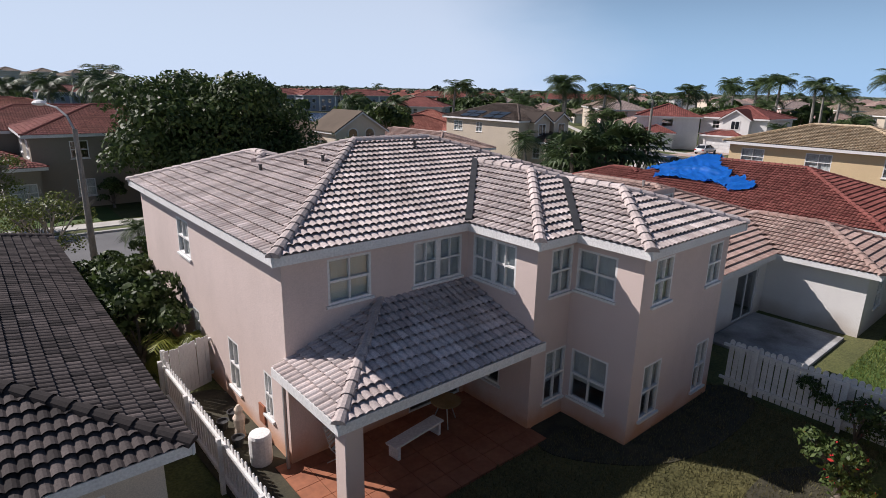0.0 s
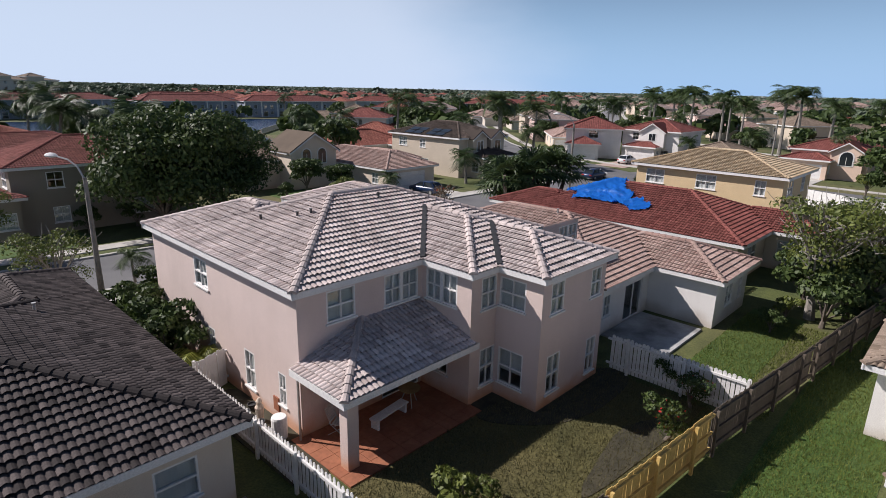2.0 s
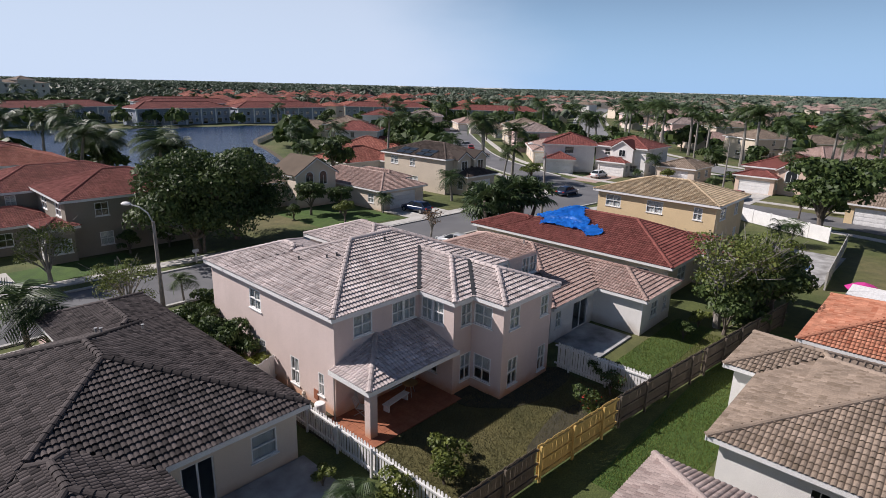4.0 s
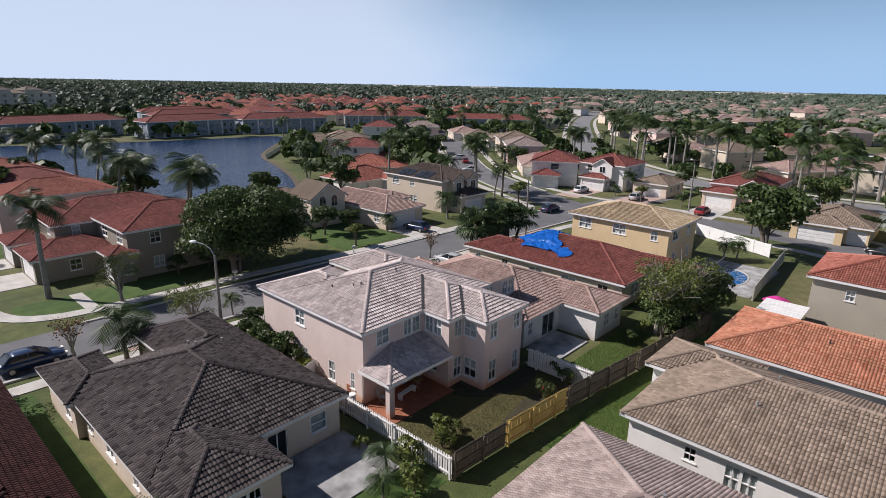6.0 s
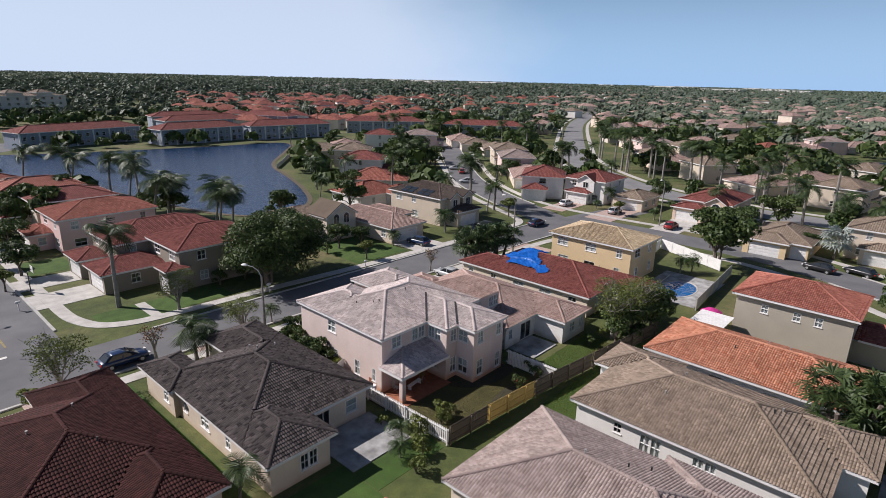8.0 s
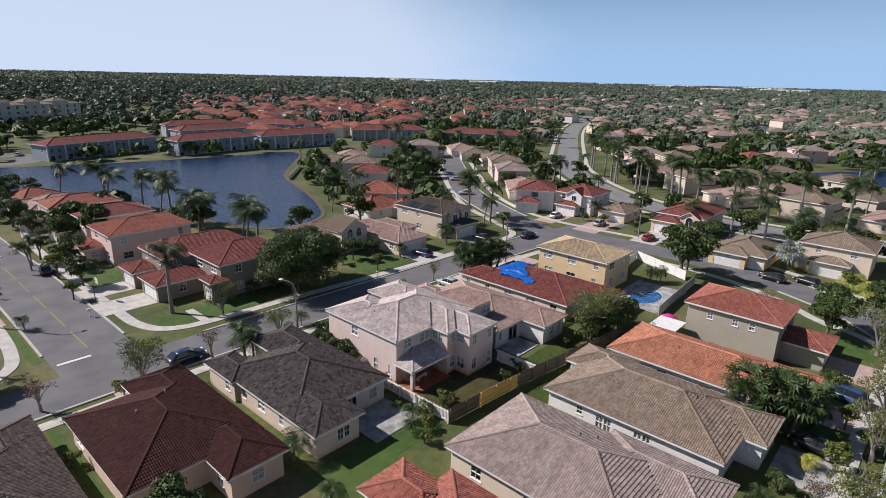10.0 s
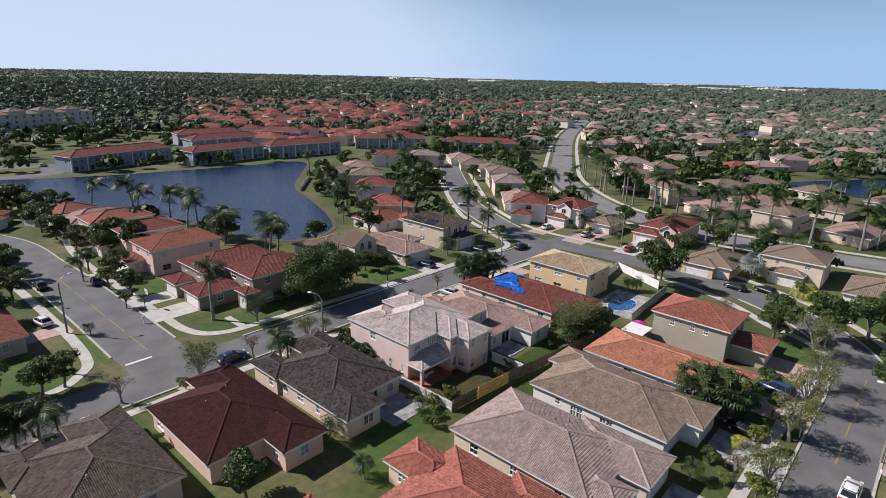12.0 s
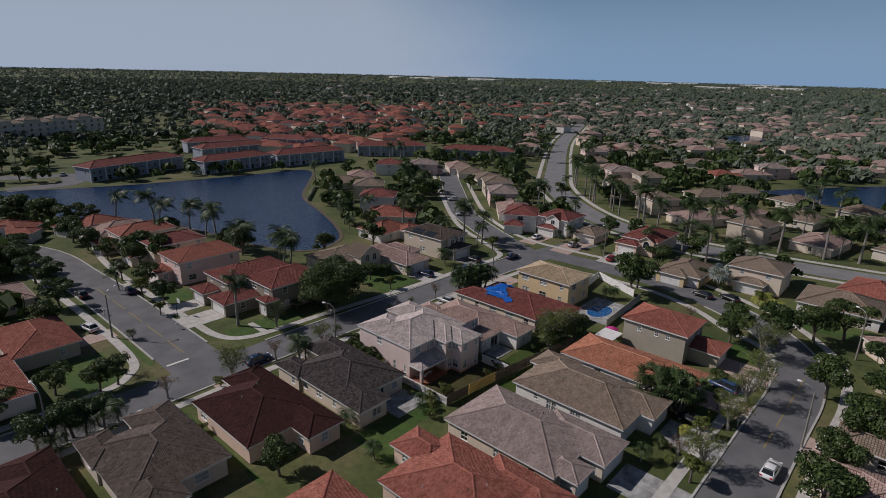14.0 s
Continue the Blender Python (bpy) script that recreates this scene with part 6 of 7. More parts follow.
# distance: woods and roofs that nobody could count
def far_woods(name, count, lo, hi, a0, a1, size, seed, material, label, cards=10):
    rs = np.random.RandomState(seed)
    r = np.sqrt(rs.uniform(lo ** 2, hi ** 2, count))
    a = np.radians(rs.uniform(a0, a1, count))
    xs, ys = -40 + r * np.cos(a), -40 + r * np.sin(a)
    ok = np.array([not in_water(x, y) for x, y in zip(xs, ys)])
    if lo < 300:
        for line, half in STREETS.values():
            pts = np.array(line)
            ok &= np.min(np.hypot(xs[:, None] - pts[None, :, 0], ys[:, None] - pts[None, :, 1]), axis=1) > 11.5
        for spot in SPOTS + SPOTS_EAST:
            ok &= np.hypot(xs - spot[1], ys - spot[2]) > 9.5
        ok &= ~((xs > 10) & (xs < 225) & (ys > 175) & (ys < 300) & (ys > 300 - xs)) & ~((xs < 70) & (ys > -32) & (ys < 92) & (xs > -27)) & ~((xs > 60) & (xs < 106) & (ys < 50))
    ave = np.array(STREETS["avenue"][0])
    ok &= np.min(np.hypot(xs[:, None] - ave[None, :, 0], ys[:, None] - ave[None, :, 1]), axis=1) > 15
    xs, ys = xs[ok], ys[ok]
    n = len(xs)
    sc = size * rs.uniform(0.6, 1.35, n)
    c = np.stack([xs, ys, sc * 0.62], axis=1)
    d = rs.normal(size=(n, cards, 3))
    d /= np.linalg.norm(d, axis=2)[:, :, None]
    d[:, :, 2] = np.abs(d[:, :, 2]) - 0.3
    p = c[:, None] + d * sc[:, None, None] * np.array([0.62, 0.62, 0.5])
    nrm = d + rs.normal(scale=0.35, size=d.shape) + np.array([-0.35, 0.5, 0.6]) * (0.0 if lo < 300 else 1.0)
    nrm /= np.linalg.norm(nrm, axis=2)[:, :, None]
    t = np.cross(nrm, rs.normal(size=d.shape))
    t /= np.linalg.norm(t, axis=2)[:, :, None]
    w = np.cross(nrm, t)
    s = (sc[:, None, None] * rs.uniform(0.28, 0.5, (n, cards, 1))) * (12 / max(cards, 12)) ** 0.45
    v = np.stack([p - t * s, p + w * s, p + t * s, p - w * s], axis=2).reshape(-1, 3)
    f = np.arange(len(v)).reshape(-1, 4)
    tagged(part_mesh(name, mesh_from(name, v.tolist(), f.tolist(), M[material]), None), label, "woodland", kind="stuff")


# the far woods' leaf colour carries the haze of distance
far_woods("woodland", 2600, 400, 900, -22, 112, 5.6, 61, "leaf_hazed", "treetops among the far houses, greyed by painted haze", 44)
far_woods("woodland", 14000, 900, 2000, -22, 112, 5.6, 62, "leaf_hazed", "woods towards the horizon, greyed by painted haze", 11)
far_woods("woodland", 20000, 2000, 4600, -22, 112, 6.6, 63, "leaf_hazed", "woods along the horizon, greyed by painted haze", 5)
far_woods("woodland", 1200, 500, 1200, 60, 112, 7.0, 64, "leaf_hazed", "treetops behind the terraces, greyed by painted haze", 40)
far_woods("woodland", 700, 110, 330, 86, 112, 6.0, 65, "leaf", "dark green trees beyond the side street", 20)


far_woods("woodland", 3000, 330, 900, -12, 38, 4.8, 67, "leaf_hazed", "green garden trees between far houses", 24)
far_woods("woodland", 700, 600, 1700, -22, 112, 8.5, 68, "leaf_hazed", "taller trees standing out of the far woods", 40)
far_woods("woodland", 1500, 140, 430, -22, 100, 5.2, 66, "leaf", "dark green treetops in far gardens", 44)


def far_roofs(count, lo, hi, a0, a1, roof, wall, seed, label):
    rng = random.Random(seed)
    verts, faces, uvs, wv, wf = [], [], [], [], []
    for _ in range(count):
        for _try in range(20):
            r, a = math.sqrt(rng.uniform(lo * lo, hi * hi)), radians(rng.uniform(a0, a1))
            x, y = -40 + r * math.cos(a), -40 + r * math.sin(a)
            if not in_water(x, y) and min(math.hypot(x - p[0], y - p[1]) for p in STREETS["avenue"][0]) > 14:
                break
        w, d, h, ang = rng.uniform(10, 15), rng.uniform(11, 17), rng.choice([2.8, 2.8, 5.4]), radians(rng.choice([0, 45, 90, 30, 60]))
        m = Matrix.Translation((x, y, 0)) @ Matrix.Rotation(ang, 4, "Z")
        rect = (-w / 2, -d / 2, w / 2, d / 2)
        for start, e, n, length, dep in slopes_of(rect):
            tip = [(dep, dep), (length - dep, dep)] if length > 2 * dep + 0.01 else [(length / 2, dep)]
            ring = [(0, 0), (length, 0)] + tip[::-1]
            o = len(verts)
            for s, q in ring:
                verts.append(m @ Vector((start[0] + e[0] * s + n[0] * q, start[1] + e[1] * s + n[1] * q, h + 0.36 * q)))
                uvs.append((s, q))
            faces.append(tuple(range(o, o + len(ring))))
        o = len(wv)
        for z in (0, h):
            for sx, sy in ((-1, -1), (1, -1), (1, 1), (-1, 1)):
                wv.append(m @ Vector((sx * (w / 2 - 0.5), sy * (d / 2 - 0.5), z)))
        wf += [(o + i, o + (i + 1) % 4, o + 4 + (i + 1) % 4, o + 4 + i) for i in range(4)]
    e = tagged(part_mesh("far_houses", mesh_from("far_houses", wv, wf, WALL[wall]), None), label, "houses", kind="stuff")
    tagged(part_mesh("far_roofs", mesh_from("far_roofs", verts, faces, ROOF[roof][1], uvs), e), kind="stuff")


bm = bmesh.new()
rng = random.Random(91)
for _ in range(10):
    r, a = rng.uniform(2600, 4300), radians(rng.uniform(10, 48))
    x, y, w = r * math.cos(a), r * math.sin(a), rng.uniform(25, 110)
    box(bm, x - w / 2, y - w, 0, x + w / 2, y + w, rng.uniform(7.5, 10))
tagged(part("far_sheds", bm, WALL["white"], None), "long white flat-roofed sheds near the horizon", "warehouses", kind="stuff")
far_roofs(60, 420, 900, 30, 46, "salmon", "cream", 74, "far houses with terracotta roofs among trees")
far_roofs(230, 330, 760, 46, 66, "salmon", "cream", 71, "far houses with terracotta roofs beyond the lake")
far_roofs(110, 330, 720, 44, 64, "red", "white", 72, "far houses with red roofs beyond the lake")
far_roofs(230, 340, 900, 0, 34, "rose", "cream", 73, "far pale houses with rose-grey roofs")
far_roofs(220, 380, 1400, -8, 32, "tan", "white", 74, "far white houses with tan roofs")
far_roofs(160, 900, 2200, -8, 60, "pinkgray", "white", 75, "far white houses among trees")
far_roofs(26, 2400, 3600, -6, 8, "pinkgray", "white", 76, "far white commercial buildings near the horizon")


# ---- fences ----
def picket_fence(label, p, q, height_, board, gap, material, group="", depth=0.02, pointed=True, both=False, flip=False):
    a, b = Vector((*p, 0)), Vector((*q, 0))
    length = (b - a).length
    fence = thing("fence", label, "fence", (*p, 0), math.degrees(math.atan2(b.y - a.y, b.x - a.x)), group)
    n = int(length / (board + gap))
    shapes = []
    for k in range(3):
        bm = bmesh.new()
        h = height_ + (k - 1) * 0.025
        vs = []
        for y in (-depth / 2, depth / 2):
            outline = [(0, 0.04), (board, 0.04), (board, h - 0.05), (board * 0.7, h), (board * 0.3, h), (0, h - 0.05)] if pointed else [(0, 0.04), (board, 0.04), (board, h), (0, h)]
            vs.append([bm.verts.new((x, y, z)) for x, z in outline])
        bm.faces.new(vs[0])
        bm.faces.new(vs[1][::-1])
        m = len(vs[0])
        for i in range(m):
            bm.faces.new((vs[0][i], vs[1][i], vs[1][(i + 1) % m], vs[0][(i + 1) % m]))
        bmesh.ops.recalc_face_normals(bm, faces=bm.faces[:])
        me = bpy.data.meshes.new("picket")
        bm.to_mesh(me)
        bm.free()
        me.materials.append(M[material])
        shapes.append(me)
    rng = random.Random(n)
    for i in range(n):
        ob = part_mesh("picket", shapes[rng.randrange(3)], fence)
        ob.location = (i * (board + gap), (0.05 if (i % 2 and both) or flip else -0.05), 0)
        ob.rotation_euler = (0, rng.uniform(-0.012, 0.012), 0)
    for z in (0.25, height_ - 0.25) if not flip else (0.25, height_ / 2, height_ - 0.2):
        bm = bmesh.new()
        box(bm, 0, -0.035, z, length, 0.035, z + 0.09)
        part("rail", bm, M[material], fence)
    for i in range(int(length / 2.4) + 1):
        bm = bmesh.new()
        x = min(i * 2.4, length - 0.1)
        box(bm, x, -0.16 if flip else 0.06, 0, x + 0.1, -0.06 if flip else 0.16, height_ + 0.02)
        part("post", bm, M[material], fence)
    return fence


picket_fence("weathered white picket fence between two gardens", (3.5, 2.7), (3.5, 17.2), 1.45, 0.13, 0.07, "white_wood")
picket_fence("white wooden picket fence between two gardens", (17.9, 1.6), (17.9, 7.5), 1.65, 0.145, 0.03, "white_wood")
picket_fence("white board gate beside the house wall", (3.55, 17.3), (5.08, 17.9), 1.65, 0.14, 0.012, "white_wood", pointed=False)
picket_fence("dark weathered board fence along the garden's end", (3.5, 2.65), (8.2, 2.3), 1.75, 0.14, 0.008, "wood_old", pointed=False, flip=True)
picket_fence("newer golden-brown board fence along the garden's end", (8.2, 2.3), (14.5, 1.75), 1.75, 0.14, 0.008, "wood_new", pointed=False, flip=True)
picket_fence("dark weathered board fence along the garden's end", (14.5, 1.75), (23.3, 0.6), 1.75, 0.14, 0.008, "wood_old", pointed=False, flip=True)
picket_fence("dark weathered board fence along the garden's end", (23.3, 0.6), (36.0, -1.0), 1.75, 0.14, 0.008, "wood_old", pointed=False, flip=True)
picket_fence("white wooden picket fence beside a bungalow", (31.7, 7.6), (34.4, 7.6), 1.5, 0.14, 0.05, "white_wood")


def panel_fence(label, p, q, height_, material, unit=2.4):
    a, b = Vector((*p, 0)), Vector((*q, 0))
    length = (b - a).length
    fence = thing("fence", label, "fence", (*p, 0), math.degrees(math.atan2(b.y - a.y, b.x - a.x)))
    for i in range(max(1, round(length / unit))):
        w = length / max(1, round(length / unit))
        bm = bmesh.new()
        box(bm, i * w + 0.1, -0.03, 0.05, (i + 1) * w - 0.02, 0.03, height_)
        bevelled(bm, 0.01)
        part("panel", bm, M[material], fence)
        bm = bmesh.new()
        box(bm, i * w - 0.04, -0.07, 0, i * w + 0.1, 0.07, height_ + 0.08)
        part("post", bm, M[material], fence)
    return fence


panel_fence("white vinyl panel fence beside the street", (66.4, 1.4), (72.0, 13.0), 1.8, "trim")
panel_fence("white vinyl panel fence beside the street", (60.0, 11.5), (72.0, 13.2), 1.8, "trim")
panel_fence("pale rendered garden wall beside the pool", (47.0, -1.6), (66.0, -0.4), 1.6, "concrete", 4)
panel_fence("white garden fence at the lake shore", (70, 133), (88, 153), 1.3, "trim")


# ---- street lamps, mailboxes, poles ----
def street_lamp(at, turn, h=8.6):
    lamp = thing("street_lamp", "tall concrete street lamp with curved arm", "street lamp", (*at, 0), turn, "street lamps")
    bm = bmesh.new()
    tube(bm, [(0, 0, -0.1), (0, 0, h * 0.5), (0, 0, h)], [0.17, 0.13, 0.1], 8)
    part("pole", bm, M["bark_pale"], lamp)
    bm = bmesh.new()
    tube(bm, [(0, 0, h - 0.1), (0.35, 0, h + 0.55), (0.9, 0, h + 0.9), (1.7, 0, h + 1.05)], [0.05, 0.05, 0.045, 0.04], 6)
    part("arm", bm, M["metal"], lamp)
    bm = bmesh.new()
    lathe(bm, [(0.06, -0.1), (0.2, -0.06), (0.24, 0.02), (0.16, 0.12), (0.05, 0.16)], (0, 0, 0), 10)
    bmesh.ops.scale(bm, vec=(1.6, 1, 1), verts=bm.verts[:])
    bmesh.ops.translate(bm, vec=(1.95, 0, h + 1.05), verts=bm.verts[:])
    part("lamp_head", bm, M["trim"], lamp)


street_lamp((4.0, 30.5), 120, 7.2)
for at, turn in (((-40.4, 32.6), 100), ((51.2, 30.4), 120), ((66.6, -41.0), 60), ((-23.0, 62.0), 10), ((30, -39.4), 90), ((88.4, 20), 180)):
    street_lamp(at, turn)


def mailbox(at, turn):
    mb = thing("mailbox", "white mailbox on a white post by the kerb", "mailbox", (*at, 0), turn, "mailboxes")
    bm = bmesh.new()
    box(bm, -0.05, -0.05, 0, 0.05, 0.05, 1.0)
    part("post", bm, M["trim"], mb)
    bm = bmesh.new()
    box(bm, -0.13, -0.28, 1.0, 0.13, 0.28, 1.28)
    bevelled(bm, 0.05, 2)
    part("box", bm, M["trim"], mb)


for at in ((42.6, -31.2), (29.0, -31.4), (26.2, -39.6), (-13.0, 57.4), (27.4, 40.9), (11.6, 42.2), (-20.4, 74.0)):
    mailbox(at, 90)

# basketball stand by a drive
stand = thing("basketball_stand", "basketball stand with pale backboard by a driveway", "basketball stand", (-10.4, 63.4, 0), 0)
bm = bmesh.new()
tube(bm, [(0, 0, 0), (0, 0, 2.8), (0.5, 0, 3.2)], [0.06, 0.06, 0.05], 6)
part("pole", bm, M["dark"], stand)
bm = bmesh.new()
box(bm, 0.5, -0.6, 2.7, 0.54, 0.6, 3.6)
part("backboard", bm, M["trim"], stand)


# ---- cars ----
def car(label, paint, long=4.6, tall=1.45, van=False, name="car"):
    c = thing(name, label, "car")
    w = 0.88
    def shell(points):
        bm = bmesh.new()
        for x, y, z in points:
            for s in (-1, 1):
                bm.verts.new((x, s * y, z))
        hull = bmesh.ops.convex_hull(bm, input=bm.verts[:])
        bmesh.ops.delete(bm, geom=[g for g in hull["geom_interior"] if isinstance(g, bmesh.types.BMVert)], context="VERTS")
        bmesh.ops.dissolve_limit(bm, angle_limit=radians(2), verts=bm.verts[:], edges=bm.edges[:])
        bmesh.ops.recalc_face_normals(bm, faces=bm.faces[:])
        return bm

    h = long / 2
    tail = 0.98 if van else 0.93
    body = part("body", shell([
        (-h, w * 0.6, 0.45), (-h + 0.02, w * 0.62, 0.75), (-h + 0.16, w * 0.9, 0.34), (-h + 0.16, w * 0.9, 0.8), (-h + 0.2, w * 0.7, tail), (-h + 0.5, w, 0.3), (-h + 0.6, w, 0.72), (-h + 0.7, w * 0.9, tail + 0.02),
        (0.1 * long, w, 0.28), (0.1 * long, w, 0.72), (0.18 * long, w * 0.88, 0.94), (h - 0.7, w * 0.98, 0.3), (h - 0.7, w * 0.96, 0.7), (h - 0.5, w * 0.75, 0.84),
        (h - 0.2, w * 0.82, 0.32), (h - 0.2, w * 0.8, 0.66), (h - 0.1, w * 0.5, 0.72), (h, w * 0.5, 0.4), (h, w * 0.5, 0.6)]), paint, c, smooth=True)
    back = -long * 0.44 if not van else -h + 0.12
    b1 = back + (0.62 if not van else 0.25)
    part("cabin_glass", shell([(back, w * 0.72, 0.88), (back + 0.3, w * 0.9, 0.88), (long * 0.29, w * 0.68, 0.88), (long * 0.2, w * 0.9, 0.88),
                                        (b1, w * 0.66, tall - 0.05), (b1 + 0.4, w * 0.72, tall), (long * 0.0, w * 0.72, tall), (long * 0.08, w * 0.64, tall - 0.05)]), M["car_glass"], c)
    part("roof_panel", shell([(b1 - 0.08, w * 0.6, tall - 0.08), (b1, w * 0.71, tall - 0.07), (b1 + 0.4, w * 0.76, tall - 0.04), (b1 + 0.4, w * 0.6, tall + 0.03), (long * -0.02, w * 0.76, tall - 0.04),
                                       (long * -0.04, w * 0.6, tall + 0.03), (long * 0.09, w * 0.68, tall - 0.06), (long * 0.1, w * 0.5, tall - 0.05)]), paint, c, smooth=True)
    for s in (-1, 1):
        for foot, head_ in (((long * 0.27, w * 0.78, 0.9), (long * 0.075, w * 0.68, tall - 0.05)), ((back + 0.1, w * 0.83, 0.9), (b1 - 0.02, w * 0.7, tall - 0.05)), ((-0.05 * long, w * 0.92, 0.9), (-0.06 * long, w * 0.745, tall - 0.03))):
            bm = bmesh.new()
            tube(bm, [(foot[0], s * foot[1], foot[2]), (head_[0], s * head_[1], head_[2])], [0.055, 0.045], 5)
            part("pillar", bm, paint, c)
    for sx in (-0.31, 0.31):
        for sy in (-1, 1):
            bm = bmesh.new()
            m = Matrix.Translation((sx * long, sy * (w - 0.08), 0.32)) @ Matrix.Rotation(radians(90), 4, "X")
            lathe(bm, [(0.2, -0.11), (0.31, -0.1), (0.33, 0), (0.31, 0.1), (0.2, 0.11)], (0, 0, 0), 14)
            bmesh.ops.transform(bm, matrix=m, verts=bm.verts[:])
            wheel = part("wheel", bm, M["rubber"], c)
            bm = bmesh.new()
            lathe(bm, [(0.05, -0.12), (0.19, -0.118), (0.19, 0.118), (0.05, 0.12)], (0, 0, 0), 10)
            bmesh.ops.transform(bm, matrix=m, verts=bm.verts[:])
            part("rim", bm, M["metal"], wheel)
    for sy in (-0.6, 0.6):
        bm = bmesh.new()
        box(bm, long / 2 - 0.14, sy - 0.18, 0.62, long / 2 + 0.01, sy + 0.18, 0.74)
        part("headlight", bm, M["trim"], c)
        bm = bmesh.new()
        box(bm, -long / 2 - 0.01, sy - 0.16, 0.66, -long / 2 + 0.1, sy + 0.16, 0.82)
        part("tail_light", bm, M["flower"], c)
    return c


PAINT = {k: glossy(k + "_paint", v, 0.3, 0.0, 0.6) for k, v in (("white", (0.75, 0.75, 0.75)), ("navy", (0.012, 0.03, 0.085)), ("black", (0.012, 0.012, 0.013)), ("blue", (0.03, 0.07, 0.16)), ("silver", (0.42, 0.43, 0.44)), ("red", (0.3, 0.015, 0.015)))}
for paint, label, van, spots in (
        ("navy", "dark blue saloon parked by the kerb", False, [(-9.2, 34.9, 0), (42.6, 44.6, 95), (-12.0, 83.0, 80), (69.6, 37.6, 0)]),
        ("white", "white hatchback on the street", False, [(21.0, -37.6, -2), (-24.8, 68.4, 100), (-29.4, 31.4, 0), (91, 43.4, 0), (25.2, 29.6, 90), (-27.5, 86.0, 90)]),
        ("blue", "blue people carrier in a driveway", True, [(38.6, -26.6, 75), (52.0, 39.6, 5)]),
        ("black", "black saloon parked in shade", False, [(25.2, -26.2, 80), (31.0, -43.2, 90), (80.6, -15.2, 70), (-20.4, 87.4, 90), (60, 43.4, 90), (78.2, -10, 80), (3.0, 100.2, 0)]),
        ("silver", "silver car in a driveway", False, [(33.5, 29.4, 90), (16.0, 29.6, 90), (92, 31.6, 0), (20, 246, 60), (26, 236, 60), (112, 96, 130), (96, 78, 130)]),
        ("red", "dark red car in a driveway", False, [(108, 90, 40), (88, 17.4, 0)])):
    first = car(label, PAINT[paint], van=van, long=4.8 if van else 4.6, tall=1.7 if van else 1.45)
    for i, (x, y, turn) in enumerate(spots):
        m = pose(x, y, 0.035, 0, 0, turn)
        if i == 0:
            first.matrix_basis = m
        else:
            copy_thing(first, m)

# ---- small things behind the main house ----
def bed(points, label):
    bm = bmesh.new()
    fs = bm.faces.new([bm.verts.new((x, y, 0.025)) for x, y in smooth_line(points + points[:1], 4)[:-1]])
    ext = bmesh.ops.extrude_face_region(bm, geom=[fs])
    bmesh.ops.translate(bm, vec=(0, 0, -0.1), verts=[g for g in ext["geom"] if isinstance(g, bmesh.types.BMVert)])
    tagged(part("planting_bed", bm, M["bed"], None), label, "planting bed", kind="structure")


bed([(10.9, 9.6), (10.6, 8.4), (12.2, 6.6), (14.5, 5.9), (17.6, 6.2), (17.4, 7.7), (12.7, 7.9), (12.4, 9.7)], "dark bare soil bed along the house wall")
bed([(3.5, 10.2), (3.5, 16.8), (5.2, 16.8), (5.2, 12.6), (4.6, 10.0)], "rough bare soil strip beside the house")
bed([(10.0, 4.0), (14.0, 4.6), (16.0, 3.2), (12.0, 3.3), (9.6, 3.6)], "dry bare patch by the fence")

bm = bmesh.new()
lathe(bm, [(0.26, 0.0), (0.28, 0.1), (0.28, 0.78), (0.25, 0.85), (0.05, 0.87)], (4.55, 12.9, 0.0), 16)
tagged(part("water_tank", bm, M["trim"], None), "round off-white plastic tank by the wall", "tank")
bm = bmesh.new()
lathe(bm, [(0.16, 0), (0.13, 0.3), (0.17, 0.6), (0.1, 0.72), (0.12, 0.85), (0.04, 0.98)], (4.55, 14.3, 0.0), 10)
tagged(part("garden_statue", bm, WALL["cream"], None), "small weathered cream garden statue", "statue")
for px, py in ((4.3, 14.9), (4.7, 15.2), (4.35, 13.9)):
    bm = bmesh.new()
    lathe(bm, [(0.1, 0), (0.16, 0.28), (0.18, 0.3), (0.15, 0.3), (0.13, 0.24)], (px, py, 0), 10)
    tagged(part("flower_pot", bm, M["dark"], None), "dark plastic flower pot on bare soil", "flower pot")
chair = thing("folding_chair", "folding garden chair with striped webbing and metal legs", "chair", (6.2, 11.6, 0.06), 30)
bm = bmesh.new()
for i in range(5):
    box(bm, -0.25, -0.25 + 0.1 * i, 0.42, 0.25, -0.17 + 0.1 * i, 0.44)
part("seat", bm, M["blind"], chair)
bm = bmesh.new()
for i in range(6):
    box(bm, -0.25, 0.26 + 0.03 * i, 0.5 + 0.09 * i, 0.25, 0.28 + 0.03 * i, 0.57 + 0.09 * i)
part("backrest", bm, M["blind"], chair)
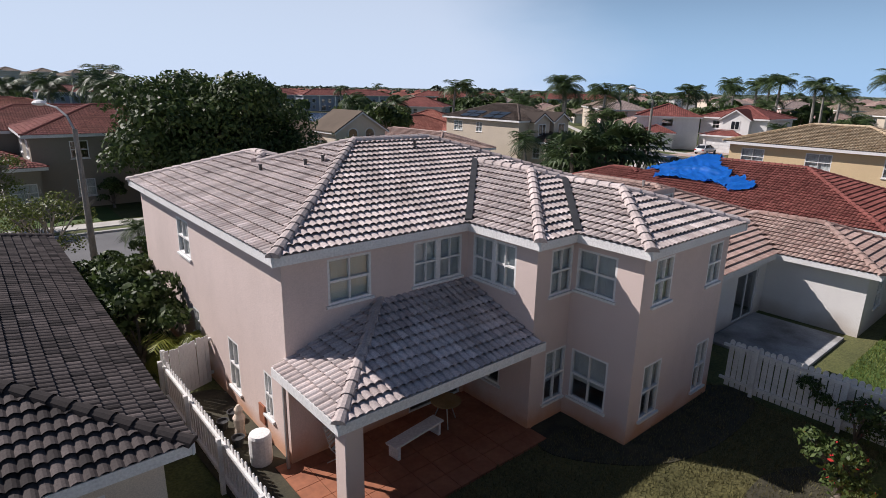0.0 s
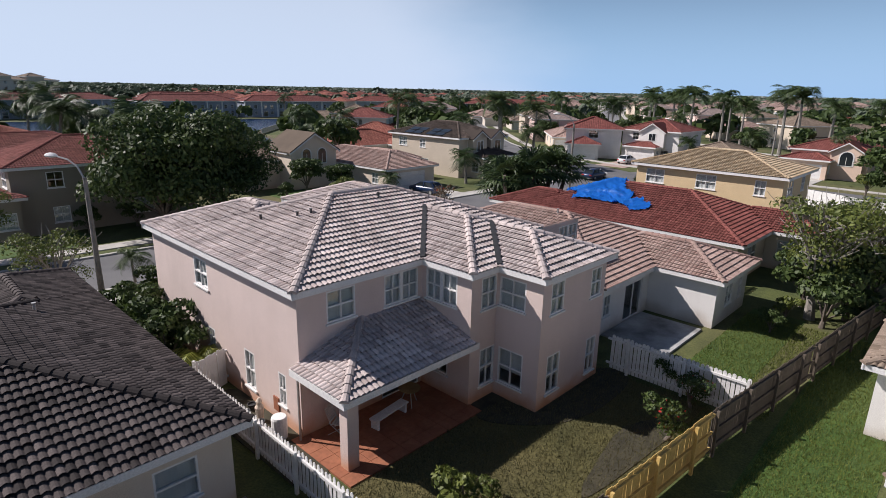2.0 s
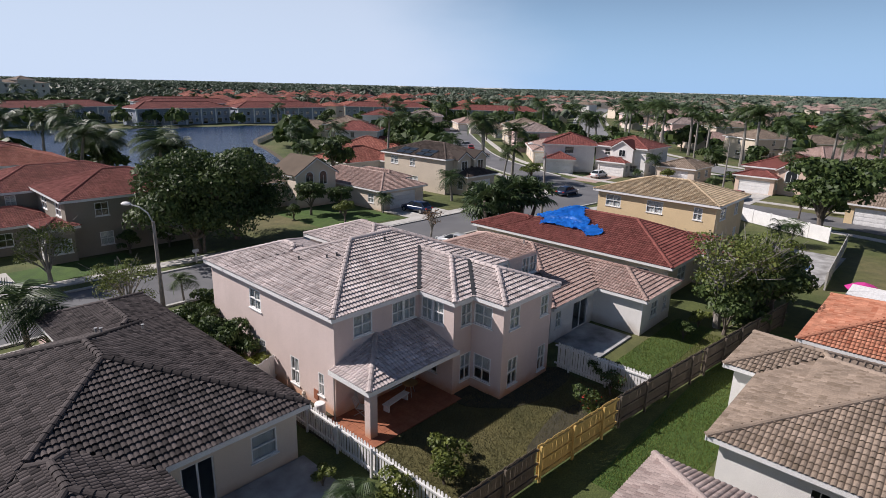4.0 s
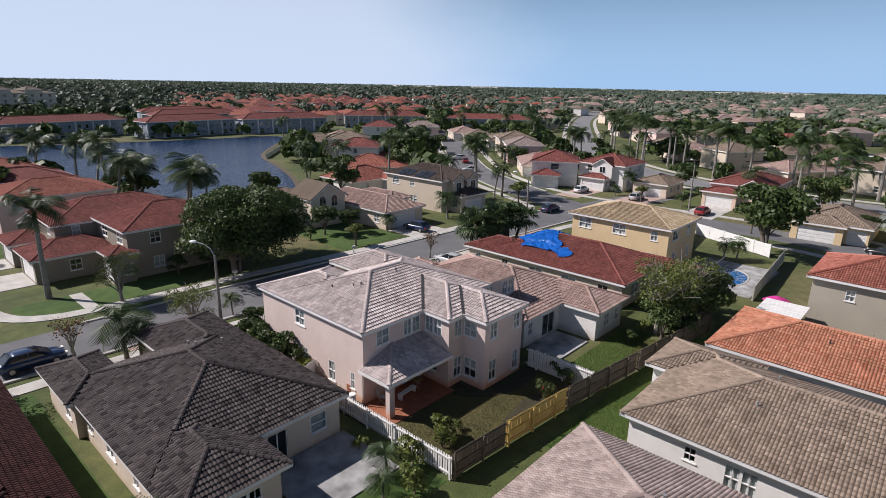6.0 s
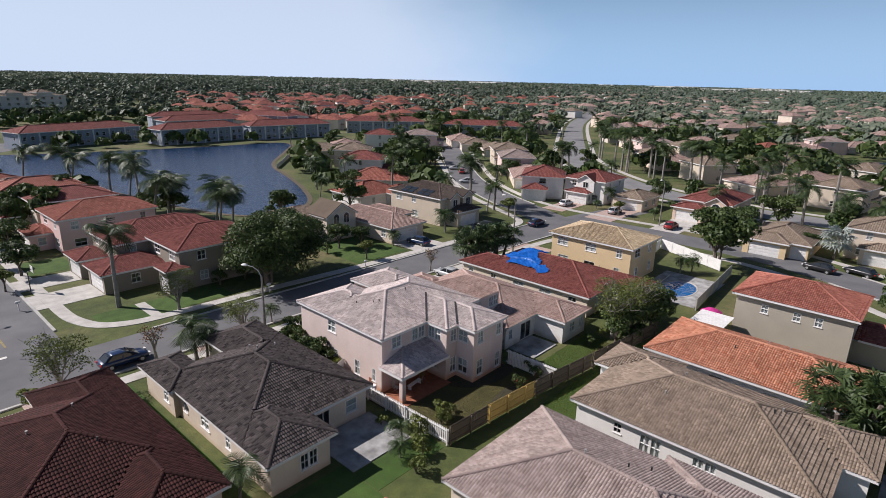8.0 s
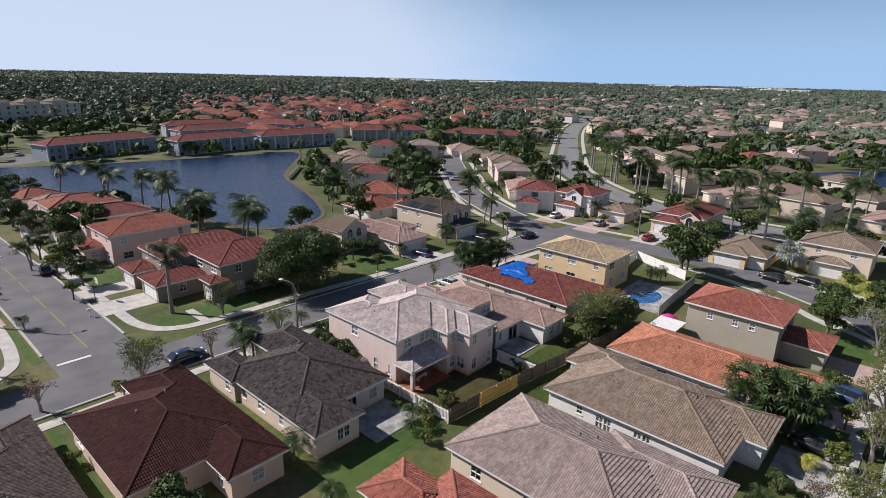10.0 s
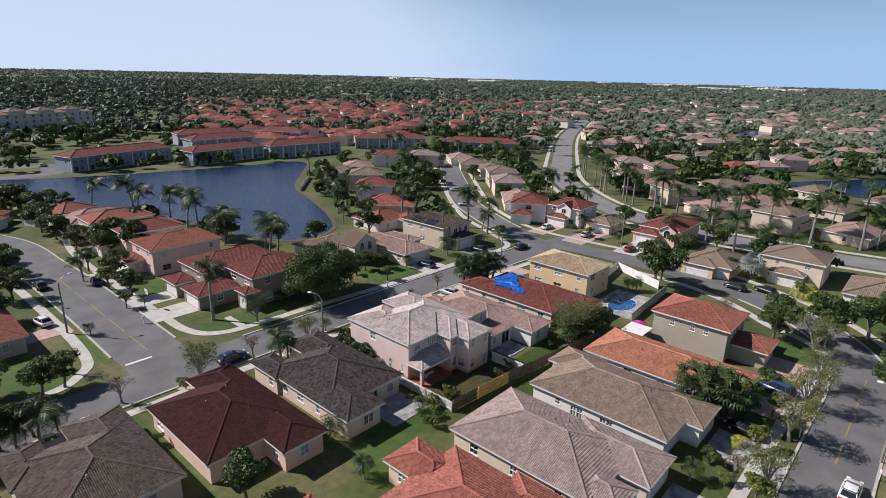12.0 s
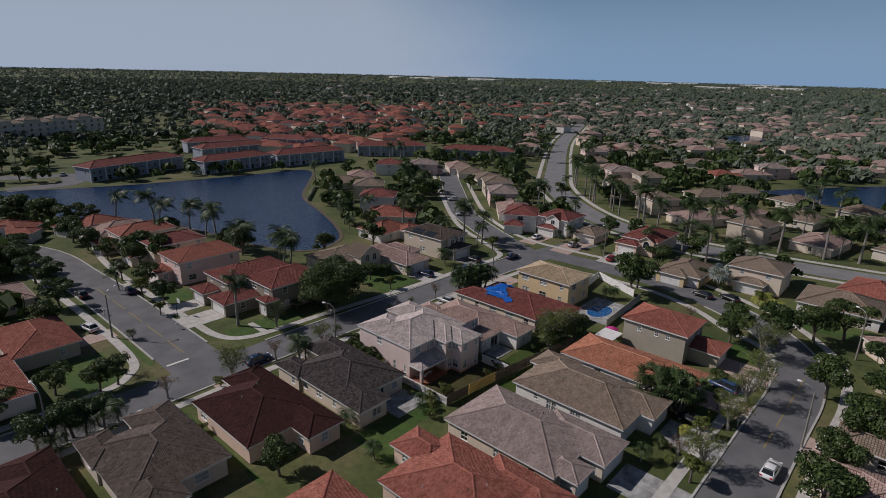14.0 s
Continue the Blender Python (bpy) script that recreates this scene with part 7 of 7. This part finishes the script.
for sx in (-0.27, 0.27):
    for a, b in (((sx, -0.3, 0), (sx, 0.3, 0.5)), ((sx, 0.35, 0), (sx, -0.28, 0.45))):
        bm = bmesh.new()
        tube(bm, [a, b], [0.014, 0.014], 6)
        part("leg", bm, M["metal"], chair)
    bm = bmesh.new()
    tube(bm, [(sx, 0.22, 0.4), (sx, 0.45, 1.06)], [0.014, 0.014], 6)
    part("back_frame", bm, M["metal"], chair)
bench = thing("bench", "low white plank bench on the patio", "bench", (8.0, 11.0, 0.06), 8)
bm = bmesh.new()
box(bm, -0.9, -0.2, 0.36, 0.9, 0.2, 0.42)
part("seat", bevelled(bm, 0.01), M["trim"], bench)
for sx in (-0.8, 0.72):
    bm = bmesh.new()
    box(bm, sx, -0.18, 0, sx + 0.08, 0.18, 0.36)
    part("leg", bm, M["trim"], bench)
table = thing("patio_table", "small round metal patio table", "table", (9.3, 11.3, 0.06), 0)
bm = bmesh.new()
lathe(bm, [(0.42, 0.68), (0.44, 0.7), (0.42, 0.72)], (0, 0, 0), 18)
part("tabletop", bm, M["wood"], table)
for k in range(3):
    bm = bmesh.new()
    a = k * 2.1
    tube(bm, [(0.38 * math.cos(a), 0.38 * math.sin(a), 0), (0.12 * math.cos(a), 0.12 * math.sin(a), 0.69)], [0.018, 0.018], 6)
    part("leg", bm, M["metal"], table)
umbrella = thing("parasol", "closed-edge magenta garden parasol", "parasol", (43.0, -4.6, 0), 0)
bm = bmesh.new()
lathe(bm, [(1.3, 1.9), (0.7, 2.25), (0.05, 2.45)], (0, 0, 0), 8)
part("canopy", bm, glossy("magenta_cloth", (0.5, 0.03, 0.22), 0.7), umbrella)
bm = bmesh.new()
tube(bm, [(0, 0, 0), (0, 0, 2.4)], [0.025, 0.025], 6)
part("pole", bm, M["metal"], umbrella)
# corrugated canopy behind the orange-roofed bungalow
canopy = thing("patio_canopy", "flat white corrugated metal patio canopy", "canopy", (0, 0, 0))
for k in range(16):
    bm = bmesh.new()
    box(bm, 36.5 + 0.3 * k, -7.6, 2.55 + 0.02 * (k % 2), 36.78 + 0.3 * k, -4.0, 2.6 + 0.02 * (k % 2))
    part("sheet", bm, M["trim"], canopy)
for px, py in ((36.7, -4.2), (41.0, -4.2)):
    bm = bmesh.new()
    box(bm, px - 0.05, py - 0.05, 0, px + 0.05, py + 0.05, 2.55)
    part("post", bm, M["trim"], canopy)
